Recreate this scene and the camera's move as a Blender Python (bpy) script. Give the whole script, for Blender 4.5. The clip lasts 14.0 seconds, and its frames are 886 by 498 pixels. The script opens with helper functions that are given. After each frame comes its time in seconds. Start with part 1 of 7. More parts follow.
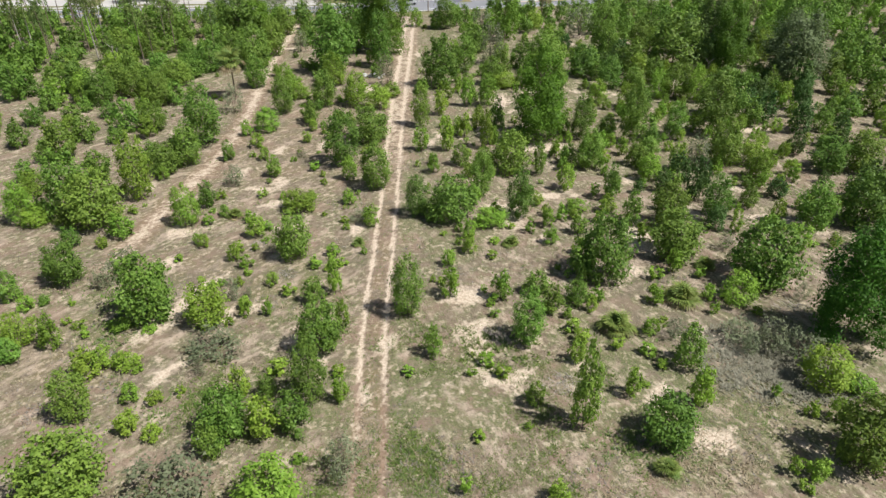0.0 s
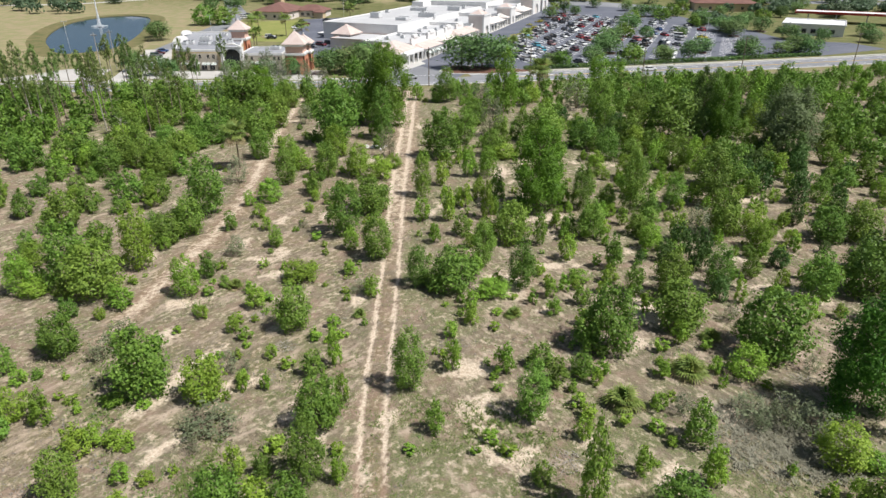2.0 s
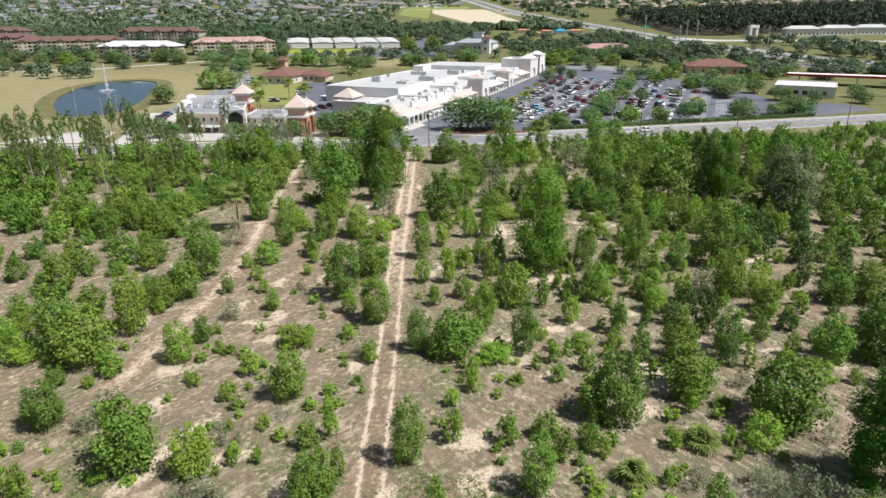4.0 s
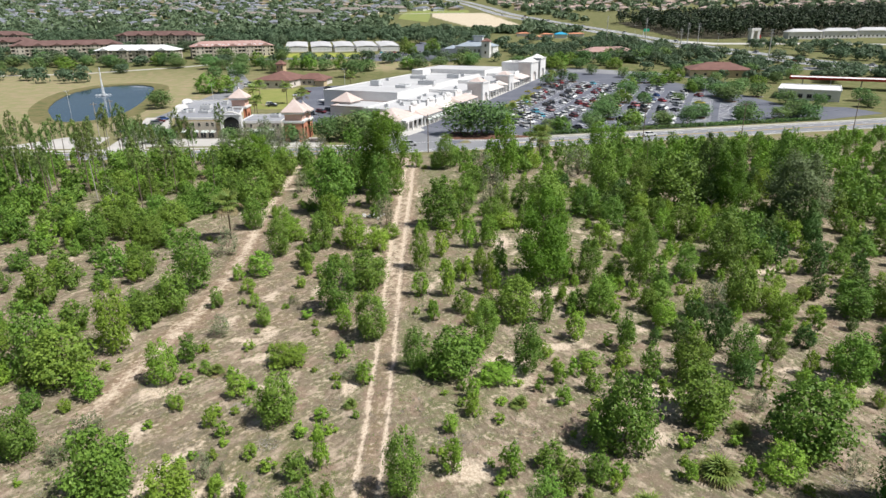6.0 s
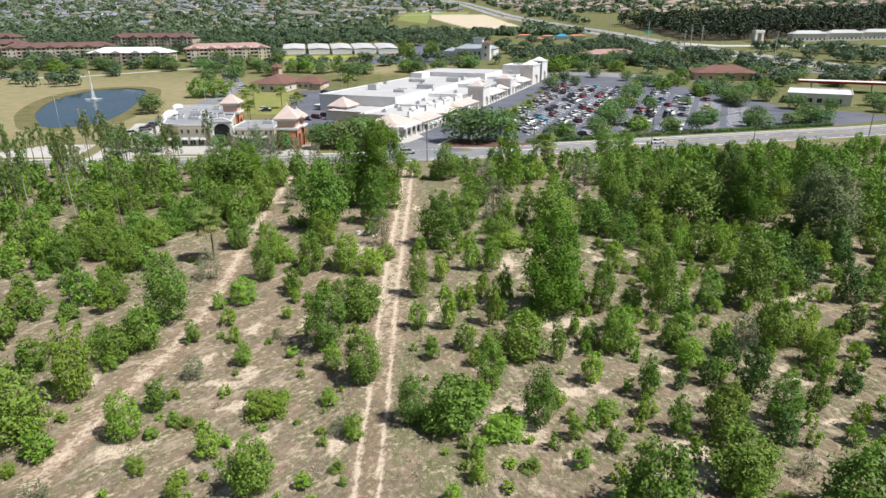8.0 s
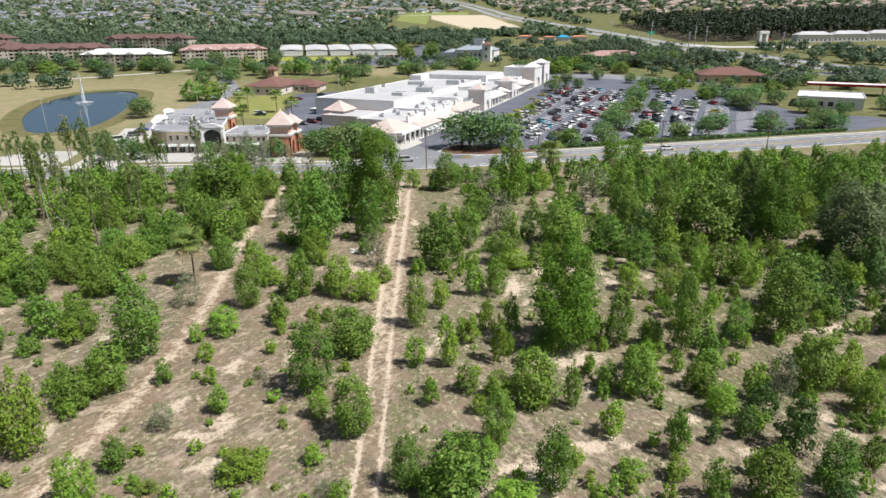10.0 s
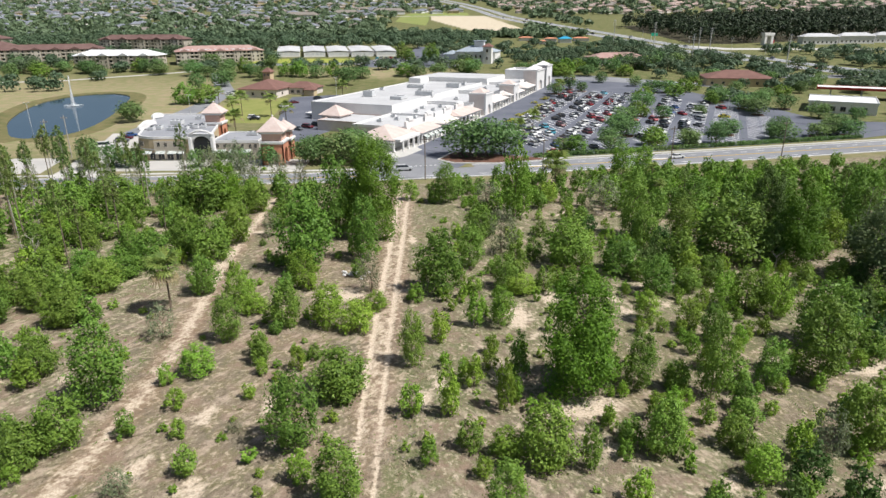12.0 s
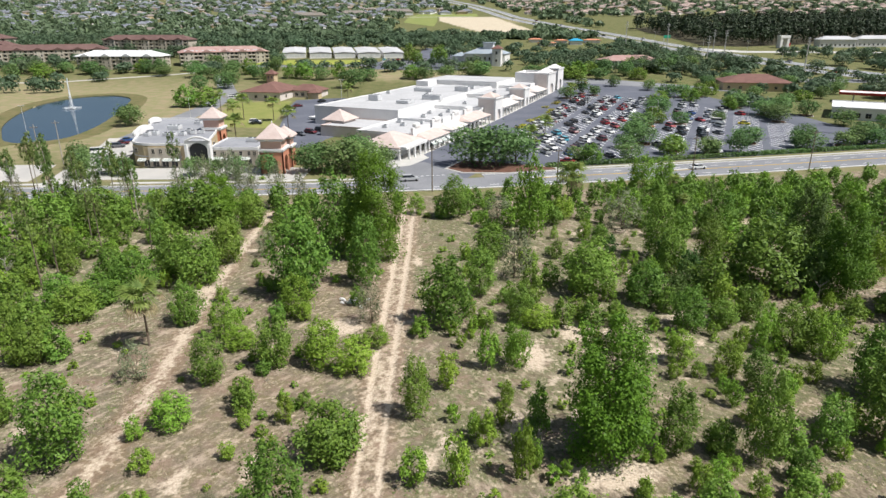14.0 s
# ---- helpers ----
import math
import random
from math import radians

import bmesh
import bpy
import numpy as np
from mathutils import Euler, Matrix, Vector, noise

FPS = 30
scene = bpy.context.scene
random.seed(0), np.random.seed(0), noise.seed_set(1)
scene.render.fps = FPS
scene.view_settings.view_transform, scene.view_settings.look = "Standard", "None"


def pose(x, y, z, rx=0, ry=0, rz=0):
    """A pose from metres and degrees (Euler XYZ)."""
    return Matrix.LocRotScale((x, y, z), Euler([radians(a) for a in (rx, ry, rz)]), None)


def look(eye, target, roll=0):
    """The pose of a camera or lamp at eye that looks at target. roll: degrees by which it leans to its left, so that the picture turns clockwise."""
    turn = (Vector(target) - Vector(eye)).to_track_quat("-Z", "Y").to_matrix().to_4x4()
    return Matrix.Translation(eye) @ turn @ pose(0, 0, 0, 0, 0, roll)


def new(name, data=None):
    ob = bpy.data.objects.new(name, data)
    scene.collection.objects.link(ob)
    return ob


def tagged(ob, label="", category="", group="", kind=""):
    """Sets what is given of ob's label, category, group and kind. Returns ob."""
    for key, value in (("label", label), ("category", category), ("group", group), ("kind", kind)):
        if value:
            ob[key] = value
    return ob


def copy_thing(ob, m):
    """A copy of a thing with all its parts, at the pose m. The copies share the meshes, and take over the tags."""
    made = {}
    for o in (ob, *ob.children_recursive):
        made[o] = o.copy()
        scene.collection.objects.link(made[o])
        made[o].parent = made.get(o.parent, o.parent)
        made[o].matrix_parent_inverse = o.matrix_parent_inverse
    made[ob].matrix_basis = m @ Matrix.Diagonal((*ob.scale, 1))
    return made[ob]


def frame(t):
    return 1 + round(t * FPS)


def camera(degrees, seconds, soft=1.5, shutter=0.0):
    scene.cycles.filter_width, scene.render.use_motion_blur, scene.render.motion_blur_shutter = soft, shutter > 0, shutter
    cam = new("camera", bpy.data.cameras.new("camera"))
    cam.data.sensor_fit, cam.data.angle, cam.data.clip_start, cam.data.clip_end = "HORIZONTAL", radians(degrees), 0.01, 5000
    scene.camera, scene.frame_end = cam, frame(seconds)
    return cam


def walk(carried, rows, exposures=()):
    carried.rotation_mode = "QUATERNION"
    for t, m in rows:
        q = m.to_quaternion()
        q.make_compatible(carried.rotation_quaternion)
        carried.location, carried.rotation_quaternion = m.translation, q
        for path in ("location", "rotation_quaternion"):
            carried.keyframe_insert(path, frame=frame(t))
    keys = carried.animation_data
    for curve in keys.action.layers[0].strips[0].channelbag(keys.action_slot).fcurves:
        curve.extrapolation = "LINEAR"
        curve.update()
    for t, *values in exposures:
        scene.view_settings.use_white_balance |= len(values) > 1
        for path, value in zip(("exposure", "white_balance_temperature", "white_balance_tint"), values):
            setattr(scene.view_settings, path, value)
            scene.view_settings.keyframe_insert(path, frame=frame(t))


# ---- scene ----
cam = camera(70.0, 14.0, 1.5)
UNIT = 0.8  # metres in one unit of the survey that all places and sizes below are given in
# The drone: seconds, eye, yaw to its right and tilt in degrees, roll.
PATH = [
    (0, 0.645, -0.502, 50.102, -0.235, -31.568, -0.10),
    (0.5, 0.509, -0.345, 50.250, -0.235, -31.504, -0.10),
    (1, 0.411, -0.196, 50.355, -0.201, -31.234, -0.10),
    (1.5, 0.342, 0.044, 50.399, -0.162, -27.769, -0.10),
    (2, 0.329, 0.349, 50.406, -0.191, -25.565, -0.10),
    (2.5, 0.311, 0.693, 50.435, -0.190, -25.309, -0.20),
    (3, 0.320, 1.107, 50.460, -0.190, -25.309, -0.20),
    (3.5, 0.320, 1.654, 50.459, -0.186, -22.743, -0.20),
    (3.7, 0.339, 1.977, 50.451, -0.216, -21.690, -0.30),
    (3.9, 0.364, 2.327, 50.425, -0.218, -20.748, -0.31),
    (4.15, 0.395, 2.775, 50.393, -0.221, -20.066, -0.32),
    (4.7, 0.463, 3.876, 50.323, -0.228, -20.066, -0.34),
    (5.3, 0.538, 5.426, 50.246, -0.235, -20.066, -0.37),
    (6, 0.625, 7.989, 50.156, -0.244, -20.066, -0.40),
    (6.5, 0.635, 10.551, 50.284, -0.244, -20.029, -0.40),
    (7, 0.616, 13.740, 50.441, -0.214, -20.039, -0.50),
    (7.5, 0.543, 17.026, 50.572, -0.213, -20.029, -0.40),
    (8, 0.493, 20.153, 50.647, -0.183, -19.966, -0.40),
    (8.8, 0.465, 24.955, 50.846, -0.173, -19.957, -0.40),
    (9.6, 0.437, 29.599, 51.044, -0.163, -19.949, -0.40),
    (10.5, 0.406, 34.928, 51.268, -0.152, -19.939, -0.40),
    (11, 0.386, 38.019, 51.413, -0.183, -19.929, -0.30),
    (11.5, 0.388, 41.136, 51.562, -0.152, -19.912, -0.30),
    (12, 0.378, 44.300, 51.675, -0.122, -19.902, -0.30),
    (12.5, 0.337, 47.599, 51.787, -0.152, -19.912, -0.30),
    (13, 0.289, 50.970, 51.918, -0.122, -19.875, -0.20),
    (13.5, 0.221, 54.324, 52.069, -0.122, -19.875, -0.20),
    (14, 0.103, 57.567, 52.169, -0.761, -19.847, -0.10),
]
walk(cam, [(t, pose(UNIT * x, UNIT * y, UNIT * z, 90 + tilt, 0, -yaw) @ pose(0, 0, 0, 0, 0, roll)) for t, x, y, z, yaw, tilt, roll in PATH])

# ---- light ----
SUN_EL, SUN_AZ = 57.0, 112.0  # degrees; azimuth clockwise from +y
world = bpy.data.worlds.new("sky")
scene.world = world
world.use_nodes = True
wn = world.node_tree.nodes
sky = wn.new("ShaderNodeTexSky")
sky.sky_type, sky.sun_disc = "NISHITA", False
sky.sun_elevation, sky.sun_rotation = radians(SUN_EL), radians(SUN_AZ)
sky.dust_density = 2.0
wn["Background"].inputs["Strength"].default_value = 0.053
world.node_tree.links.new(sky.outputs[0], wn["Background"].inputs["Color"])
sun = new("sun", bpy.data.lights.new("sun", "SUN"))
sun.data.energy, sun.data.angle, sun.data.color = 4.9, radians(0.6), (1.0, 0.97, 0.93)
a, e = radians(SUN_AZ), radians(SUN_EL)
sun.matrix_basis = look((0, 0, 200), (-math.sin(a) * math.cos(e), -math.cos(a) * math.cos(e), 200 - math.sin(e)))
scene.view_settings.exposure = 0.23

# ---- materials ----
def nodes_of(name):
    m = bpy.data.materials.new(name)
    m.use_nodes = True
    nt = m.node_tree
    return m, nt.nodes, nt.links, nt.nodes["Principled BSDF"]


def survey(n, l):
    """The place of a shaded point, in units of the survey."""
    v = n.new("ShaderNodeVectorMath")
    v.operation = "SCALE"
    v.inputs["Scale"].default_value = 1 / UNIT
    l.new(n.new("ShaderNodeNewGeometry").outputs["Position"], v.inputs[0])
    return v.outputs[0]


def rgb(c):
    return (c[0], c[1], c[2], 1.0)


def noise_node(n, l, vec, scale, detail=4.0, rough=0.55):
    t = n.new("ShaderNodeTexNoise")
    t.inputs["Scale"].default_value, t.inputs["Detail"].default_value, t.inputs["Roughness"].default_value = scale, detail, rough
    l.new(vec, t.inputs["Vector"])
    return t.outputs[0]


def ramp(n, l, fac, lo, hi):
    r = n.new("ShaderNodeMapRange")
    r.inputs["From Min"].default_value, r.inputs["From Max"].default_value = lo, hi
    l.new(fac, r.inputs["Value"])
    return r.outputs[0]


def mixed(n, l, fac, a, b, mode="MIX"):
    m = n.new("ShaderNodeMix")
    m.data_type, m.blend_type = "RGBA", mode
    if isinstance(fac, float):
        m.inputs[0].default_value = fac
    else:
        l.new(fac, m.inputs[0])
    for k, v in ((6, a), (7, b)):
        if isinstance(v, tuple):
            m.inputs[k].default_value = rgb(v)
        else:
            l.new(v, m.inputs[k])
    return m.outputs[2]


def times(n, l, a, b, op="MULTIPLY"):
    m = n.new("ShaderNodeMath")
    m.operation, m.use_clamp = op, True
    for k, v in ((0, a), (1, b)):
        if isinstance(v, (int, float)):
            m.inputs[k].default_value = v
        else:
            l.new(v, m.inputs[k])
    return m.outputs[0]


def bumped(n, l, bsdf, height, strength, distance):
    b = n.new("ShaderNodeBump")
    b.inputs["Strength"].default_value, b.inputs["Distance"].default_value = strength, distance
    l.new(height, b.inputs["Height"])
    l.new(b.outputs[0], bsdf.inputs["Normal"])


def shade_by_object(n, l, col, spread):
    """Lets each object be a little lighter or darker than its like."""
    info, hsv = n.new("ShaderNodeObjectInfo"), n.new("ShaderNodeHueSaturation")
    r = n.new("ShaderNodeMapRange")
    r.inputs["To Min"].default_value, r.inputs["To Max"].default_value = 1 - spread, 1 + spread
    l.new(info.outputs["Random"], r.inputs["Value"])
    l.new(r.outputs[0], hsv.inputs["Value"])
    l.new(col, hsv.inputs["Color"])
    return hsv.outputs[0]


def surface(name, c1, c2, big=0.15, small=2.5, rough=0.85, bump=0.3, metal=0.0, spread=0.0, dirt=None, spec=0.3, pieces=0.0):
    """A worn surface of two close colours: broad stains, fine grain, fine relief."""
    m, n, l, p = nodes_of(name)
    geo = survey(n, l)
    broad, fine = noise_node(n, l, geo, big, 5), noise_node(n, l, geo, small, 6, 0.65)
    col = mixed(n, l, ramp(n, l, broad, 0.35, 0.65), c1, c2)
    dark = dirt or tuple(v * 0.72 for v in c1)
    col = mixed(n, l, ramp(n, l, fine, 0.52, 0.8), col, dark)
    if spread:
        col = shade_by_object(n, l, col, spread)
    if pieces:
        col = mixed(n, l, times(n, l, n.new("ShaderNodeNewGeometry").outputs["Random Per Island"], pieces), col, tuple(v * 0.35 for v in c1))
    l.new(col, p.inputs["Base Color"])
    p.inputs["Roughness"].default_value, p.inputs["Metallic"].default_value = rough, metal
    p.inputs["Specular IOR Level"].default_value = spec
    if bump:
        bumped(n, l, p, fine, bump, 0.03)
    return m


def foliage(name, dark, light, through_it=0.27, spread=0.22, hue=0.02):
    """Leaves: colour varies by leaf and by plant, and some light passes through."""
    m, n, l, p = nodes_of(name)
    geo, info = n.new("ShaderNodeNewGeometry"), n.new("ShaderNodeObjectInfo")
    leaf, spray = geo.outputs["Random Per Island"], ramp(n, l, noise_node(n, l, survey(n, l), 0.9, 2), 0.36, 0.64)
    col = mixed(n, l, times(n, l, times(n, l, leaf, 0.6), times(n, l, spray, 0.4), "ADD"), dark, light)
    hsv = n.new("ShaderNodeHueSaturation")
    for src, to, lo, hi in ((info.outputs["Random"], "Value", 1 - spread, 1 + spread),):
        r = n.new("ShaderNodeMapRange")
        r.inputs["To Min"].default_value, r.inputs["To Max"].default_value = lo, hi
        l.new(src, r.inputs["Value"])
        l.new(r.outputs[0], hsv.inputs[to])
    w = n.new("ShaderNodeTexWhiteNoise")
    w.noise_dimensions = "1D"
    l.new(info.outputs["Random"], w.inputs["W"])
    r = n.new("ShaderNodeMapRange")
    r.inputs["To Min"].default_value, r.inputs["To Max"].default_value = 0.5 - hue, 0.5 + hue
    l.new(w.outputs["Value"], r.inputs["Value"])
    l.new(r.outputs[0], hsv.inputs["Hue"])
    l.new(col, hsv.inputs["Color"])
    l.new(hsv.outputs[0], p.inputs["Base Color"])
    p.inputs["Roughness"].default_value = 0.55
    p.inputs["Specular IOR Level"].default_value = 0.25
    tr, mix = n.new("ShaderNodeBsdfTranslucent"), n.new("ShaderNodeMixShader")
    l.new(hsv.outputs[0], tr.inputs["Color"])
    mix.inputs[0].default_value = through_it
    l.new(p.outputs[0], mix.inputs[1])
    l.new(tr.outputs[0], mix.inputs[2])
    l.new(mix.outputs[0], n["Material Output"].inputs["Surface"])
    return m


def ground_material():
    """Dry field: straw, pinkish soil, pale sand and low weeds; mown grass and bare lots further off."""
    m, n, l, p = nodes_of("ground")
    geo = survey(n, l)
    sep = n.new("ShaderNodeSeparateXYZ")
    l.new(geo, sep.inputs[0])

    def streaked(length, across, detail):
        """Old furrows run one way on one side of the track and another way on the other."""
        both = []
        for turn, size in ((52, (length, across, 1.0)), (118, (length, across, 1.0))):
            mp = n.new("ShaderNodeMapping")
            mp.inputs["Rotation"].default_value[2] = radians(turn)
            mp.vector_type = "TEXTURE"
            mp.inputs["Scale"].default_value = (1 / size[0], 1 / size[1], 1.0)
            l.new(geo, mp.inputs["Vector"])
            both.append(noise_node(n, l, mp.outputs[0], 1.0, detail, 0.62))
        pick = n.new("ShaderNodeMix")
        l.new(ramp(n, l, sep.outputs[0], -12.0, 6.0), pick.inputs[0])
        l.new(both[0], pick.inputs[2])
        l.new(both[1], pick.inputs[3])
        return pick.outputs[0]

    broad, fine = streaked(0.24, 0.5, 5.0), streaked(1.0, 1.7, 5.0)
    a, d = noise_node(n, l, geo, 0.05, 4, 0.6), noise_node(n, l, geo, 0.16, 5, 0.6)
    grain = noise_node(n, l, geo, 3.4, 3, 0.6)
    clumps = noise_node(n, l, geo, 1.3, 4, 0.65)
    patches = noise_node(n, l, geo, 0.42, 5, 0.65)

    def attr(name):
        t = n.new("ShaderNodeAttribute")
        t.attribute_name = name
        return t.outputs["Fac"]

    def added(x, y, gain):
        s = n.new("ShaderNodeMath")
        s.operation = "MULTIPLY_ADD"
        l.new(y, s.inputs[0])
        s.inputs[1].default_value = gain
        l.new(x, s.inputs[2])
        return s.outputs[0]

    col = mixed(n, l, ramp(n, l, fine, 0.37, 0.63), (0.148, 0.116, 0.082), (0.285, 0.234, 0.172))
    col = mixed(n, l, times(n, l, ramp(n, l, d, 0.48, 0.58), 0.8), col, (0.262, 0.188, 0.142))
    col = mixed(n, l, times(n, l, ramp(n, l, a, 0.50, 0.60), 0.6), col, (0.150, 0.134, 0.094))
    olive = mixed(n, l, ramp(n, l, grain, 0.42, 0.58), (0.075, 0.105, 0.034), (0.165, 0.190, 0.080))
    green = added(patches, attr("green"), 0.16)
    col = mixed(n, l, times(n, l, ramp(n, l, added(green, clumps, 0.6), 0.80, 0.95), 0.72), col, olive)
    col = mixed(n, l, times(n, l, ramp(n, l, broad, 0.52, 0.66), 0.75), col, (0.470, 0.378, 0.298))
    col = mixed(n, l, times(n, l, ramp(n, l, clumps, 0.57, 0.70), 0.6), col, (0.480, 0.400, 0.310))
    col = mixed(n, l, times(n, l, ramp(n, l, clumps, 0.43, 0.34), 0.6), col, (0.110, 0.094, 0.056))
    col = mixed(n, l, times(n, l, ramp(n, l, grain, 0.60, 0.68), 0.7), col, (0.075, 0.064, 0.036))
    col = mixed(n, l, times(n, l, ramp(n, l, grain, 0.39, 0.32), 0.35), col, (0.44, 0.38, 0.30))
    earth = mixed(n, l, ramp(n, l, grain, 0.38, 0.62), (0.285, 0.195, 0.135), (0.200, 0.128, 0.088))
    col = mixed(n, l, times(n, l, ramp(n, l, added(added(patches, clumps, 0.6), attr("soil"), 0.5), 0.90, 1.12), 0.6), col, earth)
    pale = mixed(n, l, ramp(n, l, grain, 0.40, 0.62), (0.64, 0.545, 0.43), (0.44, 0.35, 0.265))
    sand = added(added(added(added(fine, clumps, 1.0), patches, 1.1), attr("sand"), 0.56), grain, 0.5)
    col = mixed(n, l, ramp(n, l, sand, 1.86, 2.20), col, pale)
    lawn = mixed(n, l, ramp(n, l, d, 0.4, 0.62), (0.115, 0.135, 0.050), (0.185, 0.180, 0.085))
    lawn = mixed(n, l, times(n, l, ramp(n, l, patches, 0.45, 0.6), 0.4), lawn, (0.165, 0.145, 0.080))
    gold = mixed(n, l, ramp(n, l, d, 0.42, 0.60), (0.250, 0.242, 0.122), (0.320, 0.262, 0.165))
    lawn = mixed(n, l, attr("gold"), lawn, gold)
    col = mixed(n, l, attr("lawn"), col, lawn)
    bare = mixed(n, l, ramp(n, l, patches, 0.4, 0.6), (0.60, 0.54, 0.42), (0.49, 0.41, 0.30))
    col = mixed(n, l, attr("bare"), col, bare)
    l.new(col, p.inputs["Base Color"])
    p.inputs["Roughness"].default_value = 0.95
    p.inputs["Specular IOR Level"].default_value = 0.1
    bumped(n, l, p, grain, 0.7, 0.15)
    return m


M_GROUND = ground_material()
M_OAK = foliage("oak_leaves", (0.098, 0.192, 0.031), (0.235, 0.365, 0.062), hue=0.014)
M_BRIGHT = foliage("bright_leaves", (0.160, 0.290, 0.034), (0.285, 0.425, 0.062), hue=0.014)
M_TALL = foliage("tall_tree_leaves", (0.068, 0.166, 0.016), (0.142, 0.296, 0.030))
M_GREY = foliage("grey_green_leaves", (0.150, 0.180, 0.090), (0.275, 0.305, 0.180))
M_WILLOW = foliage("willow_leaves", (0.145, 0.200, 0.085), (0.205, 0.270, 0.120), 0.35)
M_DARK = foliage("dark_leaves", (0.062, 0.130, 0.030), (0.120, 0.205, 0.052))
M_FROND = foliage("palm_fronds", (0.12, 0.19, 0.035), (0.27, 0.34, 0.09))
M_NEEDLE = foliage("pine_needles", (0.10, 0.165, 0.04), (0.20, 0.275, 0.08))
M_TOWN = foliage("town_leaves", (0.100, 0.185, 0.058), (0.190, 0.300, 0.100))
# Greyer and bluer than the other leaves: distance haze put into the colour.
M_HAZEDLEAF = foliage("hazed_far_leaves", (0.086, 0.136, 0.074), (0.142, 0.204, 0.112), 0.22)
M_YELLOWLEAF = foliage("yellow_leaves", (0.30, 0.31, 0.03), (0.52, 0.50, 0.06))
M_STRAW = foliage("dry_grass", (0.30, 0.25, 0.15), (0.50, 0.43, 0.30), 0.2)
M_WEED = foliage("weeds", (0.09, 0.15, 0.035), (0.21, 0.28, 0.07))
M_BARK = surface("bark", (0.16, 0.12, 0.085), (0.23, 0.19, 0.15), 0.8, 6, 0.9, 0.6)
M_DEADWOOD = surface("bleached_wood", (0.42, 0.39, 0.35), (0.32, 0.29, 0.25), 0.8, 6, 0.85, 0.5)
M_ASPHALT = surface("asphalt", (0.205, 0.212, 0.230), (0.262, 0.268, 0.284), 0.06, 1.2, 0.9, 0.2)
M_LOT = surface("car_park_asphalt", (0.108, 0.118, 0.150), (0.155, 0.165, 0.198), 0.05, 1.0, 0.9, 0.2)
M_PAINT = surface("road_paint", (0.85, 0.85, 0.84), (0.76, 0.76, 0.75), 0.3, 2.0, 0.7, 0.1)
M_YELLOW = surface("yellow_paint", (0.62, 0.42, 0.06), (0.5, 0.34, 0.06), 0.3, 2.0, 0.7, 0.1)
M_CONCRETE = surface("concrete", (0.55, 0.54, 0.51), (0.47, 0.46, 0.44), 0.2, 2.0, 0.9, 0.2)
M_MULCH = surface("red_mulch", (0.17, 0.085, 0.06), (0.12, 0.065, 0.045), 0.5, 3.0, 0.95, 0.6)

# ---- mesh helpers ----
def mesh_of(name, verts, faces, material, smooth=False):
    me = bpy.data.meshes.new(name)
    me.from_pydata([tuple(v) for v in verts], [], [tuple(f) for f in faces])
    me.materials.append(material)
    if smooth:
        me.shade_smooth()
    me.update()
    return me


def part(name, bm, material, parent=None, label="", smooth=False):
    """Links a bmesh (or a mesh) as one object, under parent where one is given."""
    if isinstance(bm, bmesh.types.BMesh):
        me = bpy.data.meshes.new(name)
        bm.to_mesh(me)
        bm.free()
        me.materials.append(material)
        if smooth:
            me.shade_smooth()
    else:
        me = bm
    ob = new(name, me)
    ob.parent = parent
    if label:
        tagged(ob, label)
    return ob


def thing(name, label, category, x=0.0, y=0.0, z=0.0, turn=0.0, group="", kind=""):
    """An Empty at the base of a thing, to hold its parts."""
    ob = new(name)
    ob.empty_display_size = 0.2
    ob.matrix_basis = pose(x, y, z, 0, 0, turn)
    return tagged(ob, label, category, group, kind)


def add_box(bm, x0, x1, y0, y1, z0, z1, bevel=0.0):
    vs = [bm.verts.new((x, y, z)) for z in (z0, z1) for y in (y0, y1) for x in (x0, x1)]
    fs = [bm.faces.new([vs[i] for i in f]) for f in ((0, 2, 3, 1), (4, 5, 7, 6), (0, 1, 5, 4), (1, 3, 7, 5), (3, 2, 6, 7), (2, 0, 4, 6))]
    if bevel:
        es = {ed for f in fs for ed in f.edges}
        bmesh.ops.bevel(bm, geom=list(es), offset=bevel, segments=1, affect="EDGES")
    return fs


def box(x0, x1, y0, y1, z0, z1, bevel=0.0):
    bm = bmesh.new()
    add_box(bm, x0, x1, y0, y1, z0, z1, bevel)
    return bm


def add_prism(bm, outline, z0, z1):
    """An upright prism over an outline that runs anticlockwise."""
    lo = [bm.verts.new((x, y, z0)) for x, y in outline]
    hi = [bm.verts.new((x, y, z1)) for x, y in outline]
    k = len(outline)
    for i in range(k):
        bm.faces.new((lo[i], lo[(i + 1) % k], hi[(i + 1) % k], hi[i]))
    bm.faces.new(hi)
    bm.faces.new(lo[::-1])


def prism(outline, z0, z1):
    bm = bmesh.new()
    add_prism(bm, outline, z0, z1)
    return bm


def add_tube(bm, path, sides=6):
    """A tapered tube along (x, y, z, radius) points."""
    rings = []
    for i, (x, y, z, r) in enumerate(path):
        a = Vector(path[max(i - 1, 0)][:3])
        b = Vector(path[min(i + 1, len(path) - 1)][:3])
        q = (b - a).to_track_quat("Z", "Y")
        rings.append([bm.verts.new(Vector((x, y, z)) + q @ Vector((r * math.cos(k * math.tau / sides), r * math.sin(k * math.tau / sides), 0))) for k in range(sides)])
    for r0, r1 in zip(rings, rings[1:]):
        for k in range(sides):
            bm.faces.new((r0[k], r0[(k + 1) % sides], r1[(k + 1) % sides], r1[k]))
    bm.faces.new(rings[-1])
    bm.faces.new(rings[0][::-1])


def tube(path, sides=6):
    bm = bmesh.new()
    add_tube(bm, path, sides)
    return bm


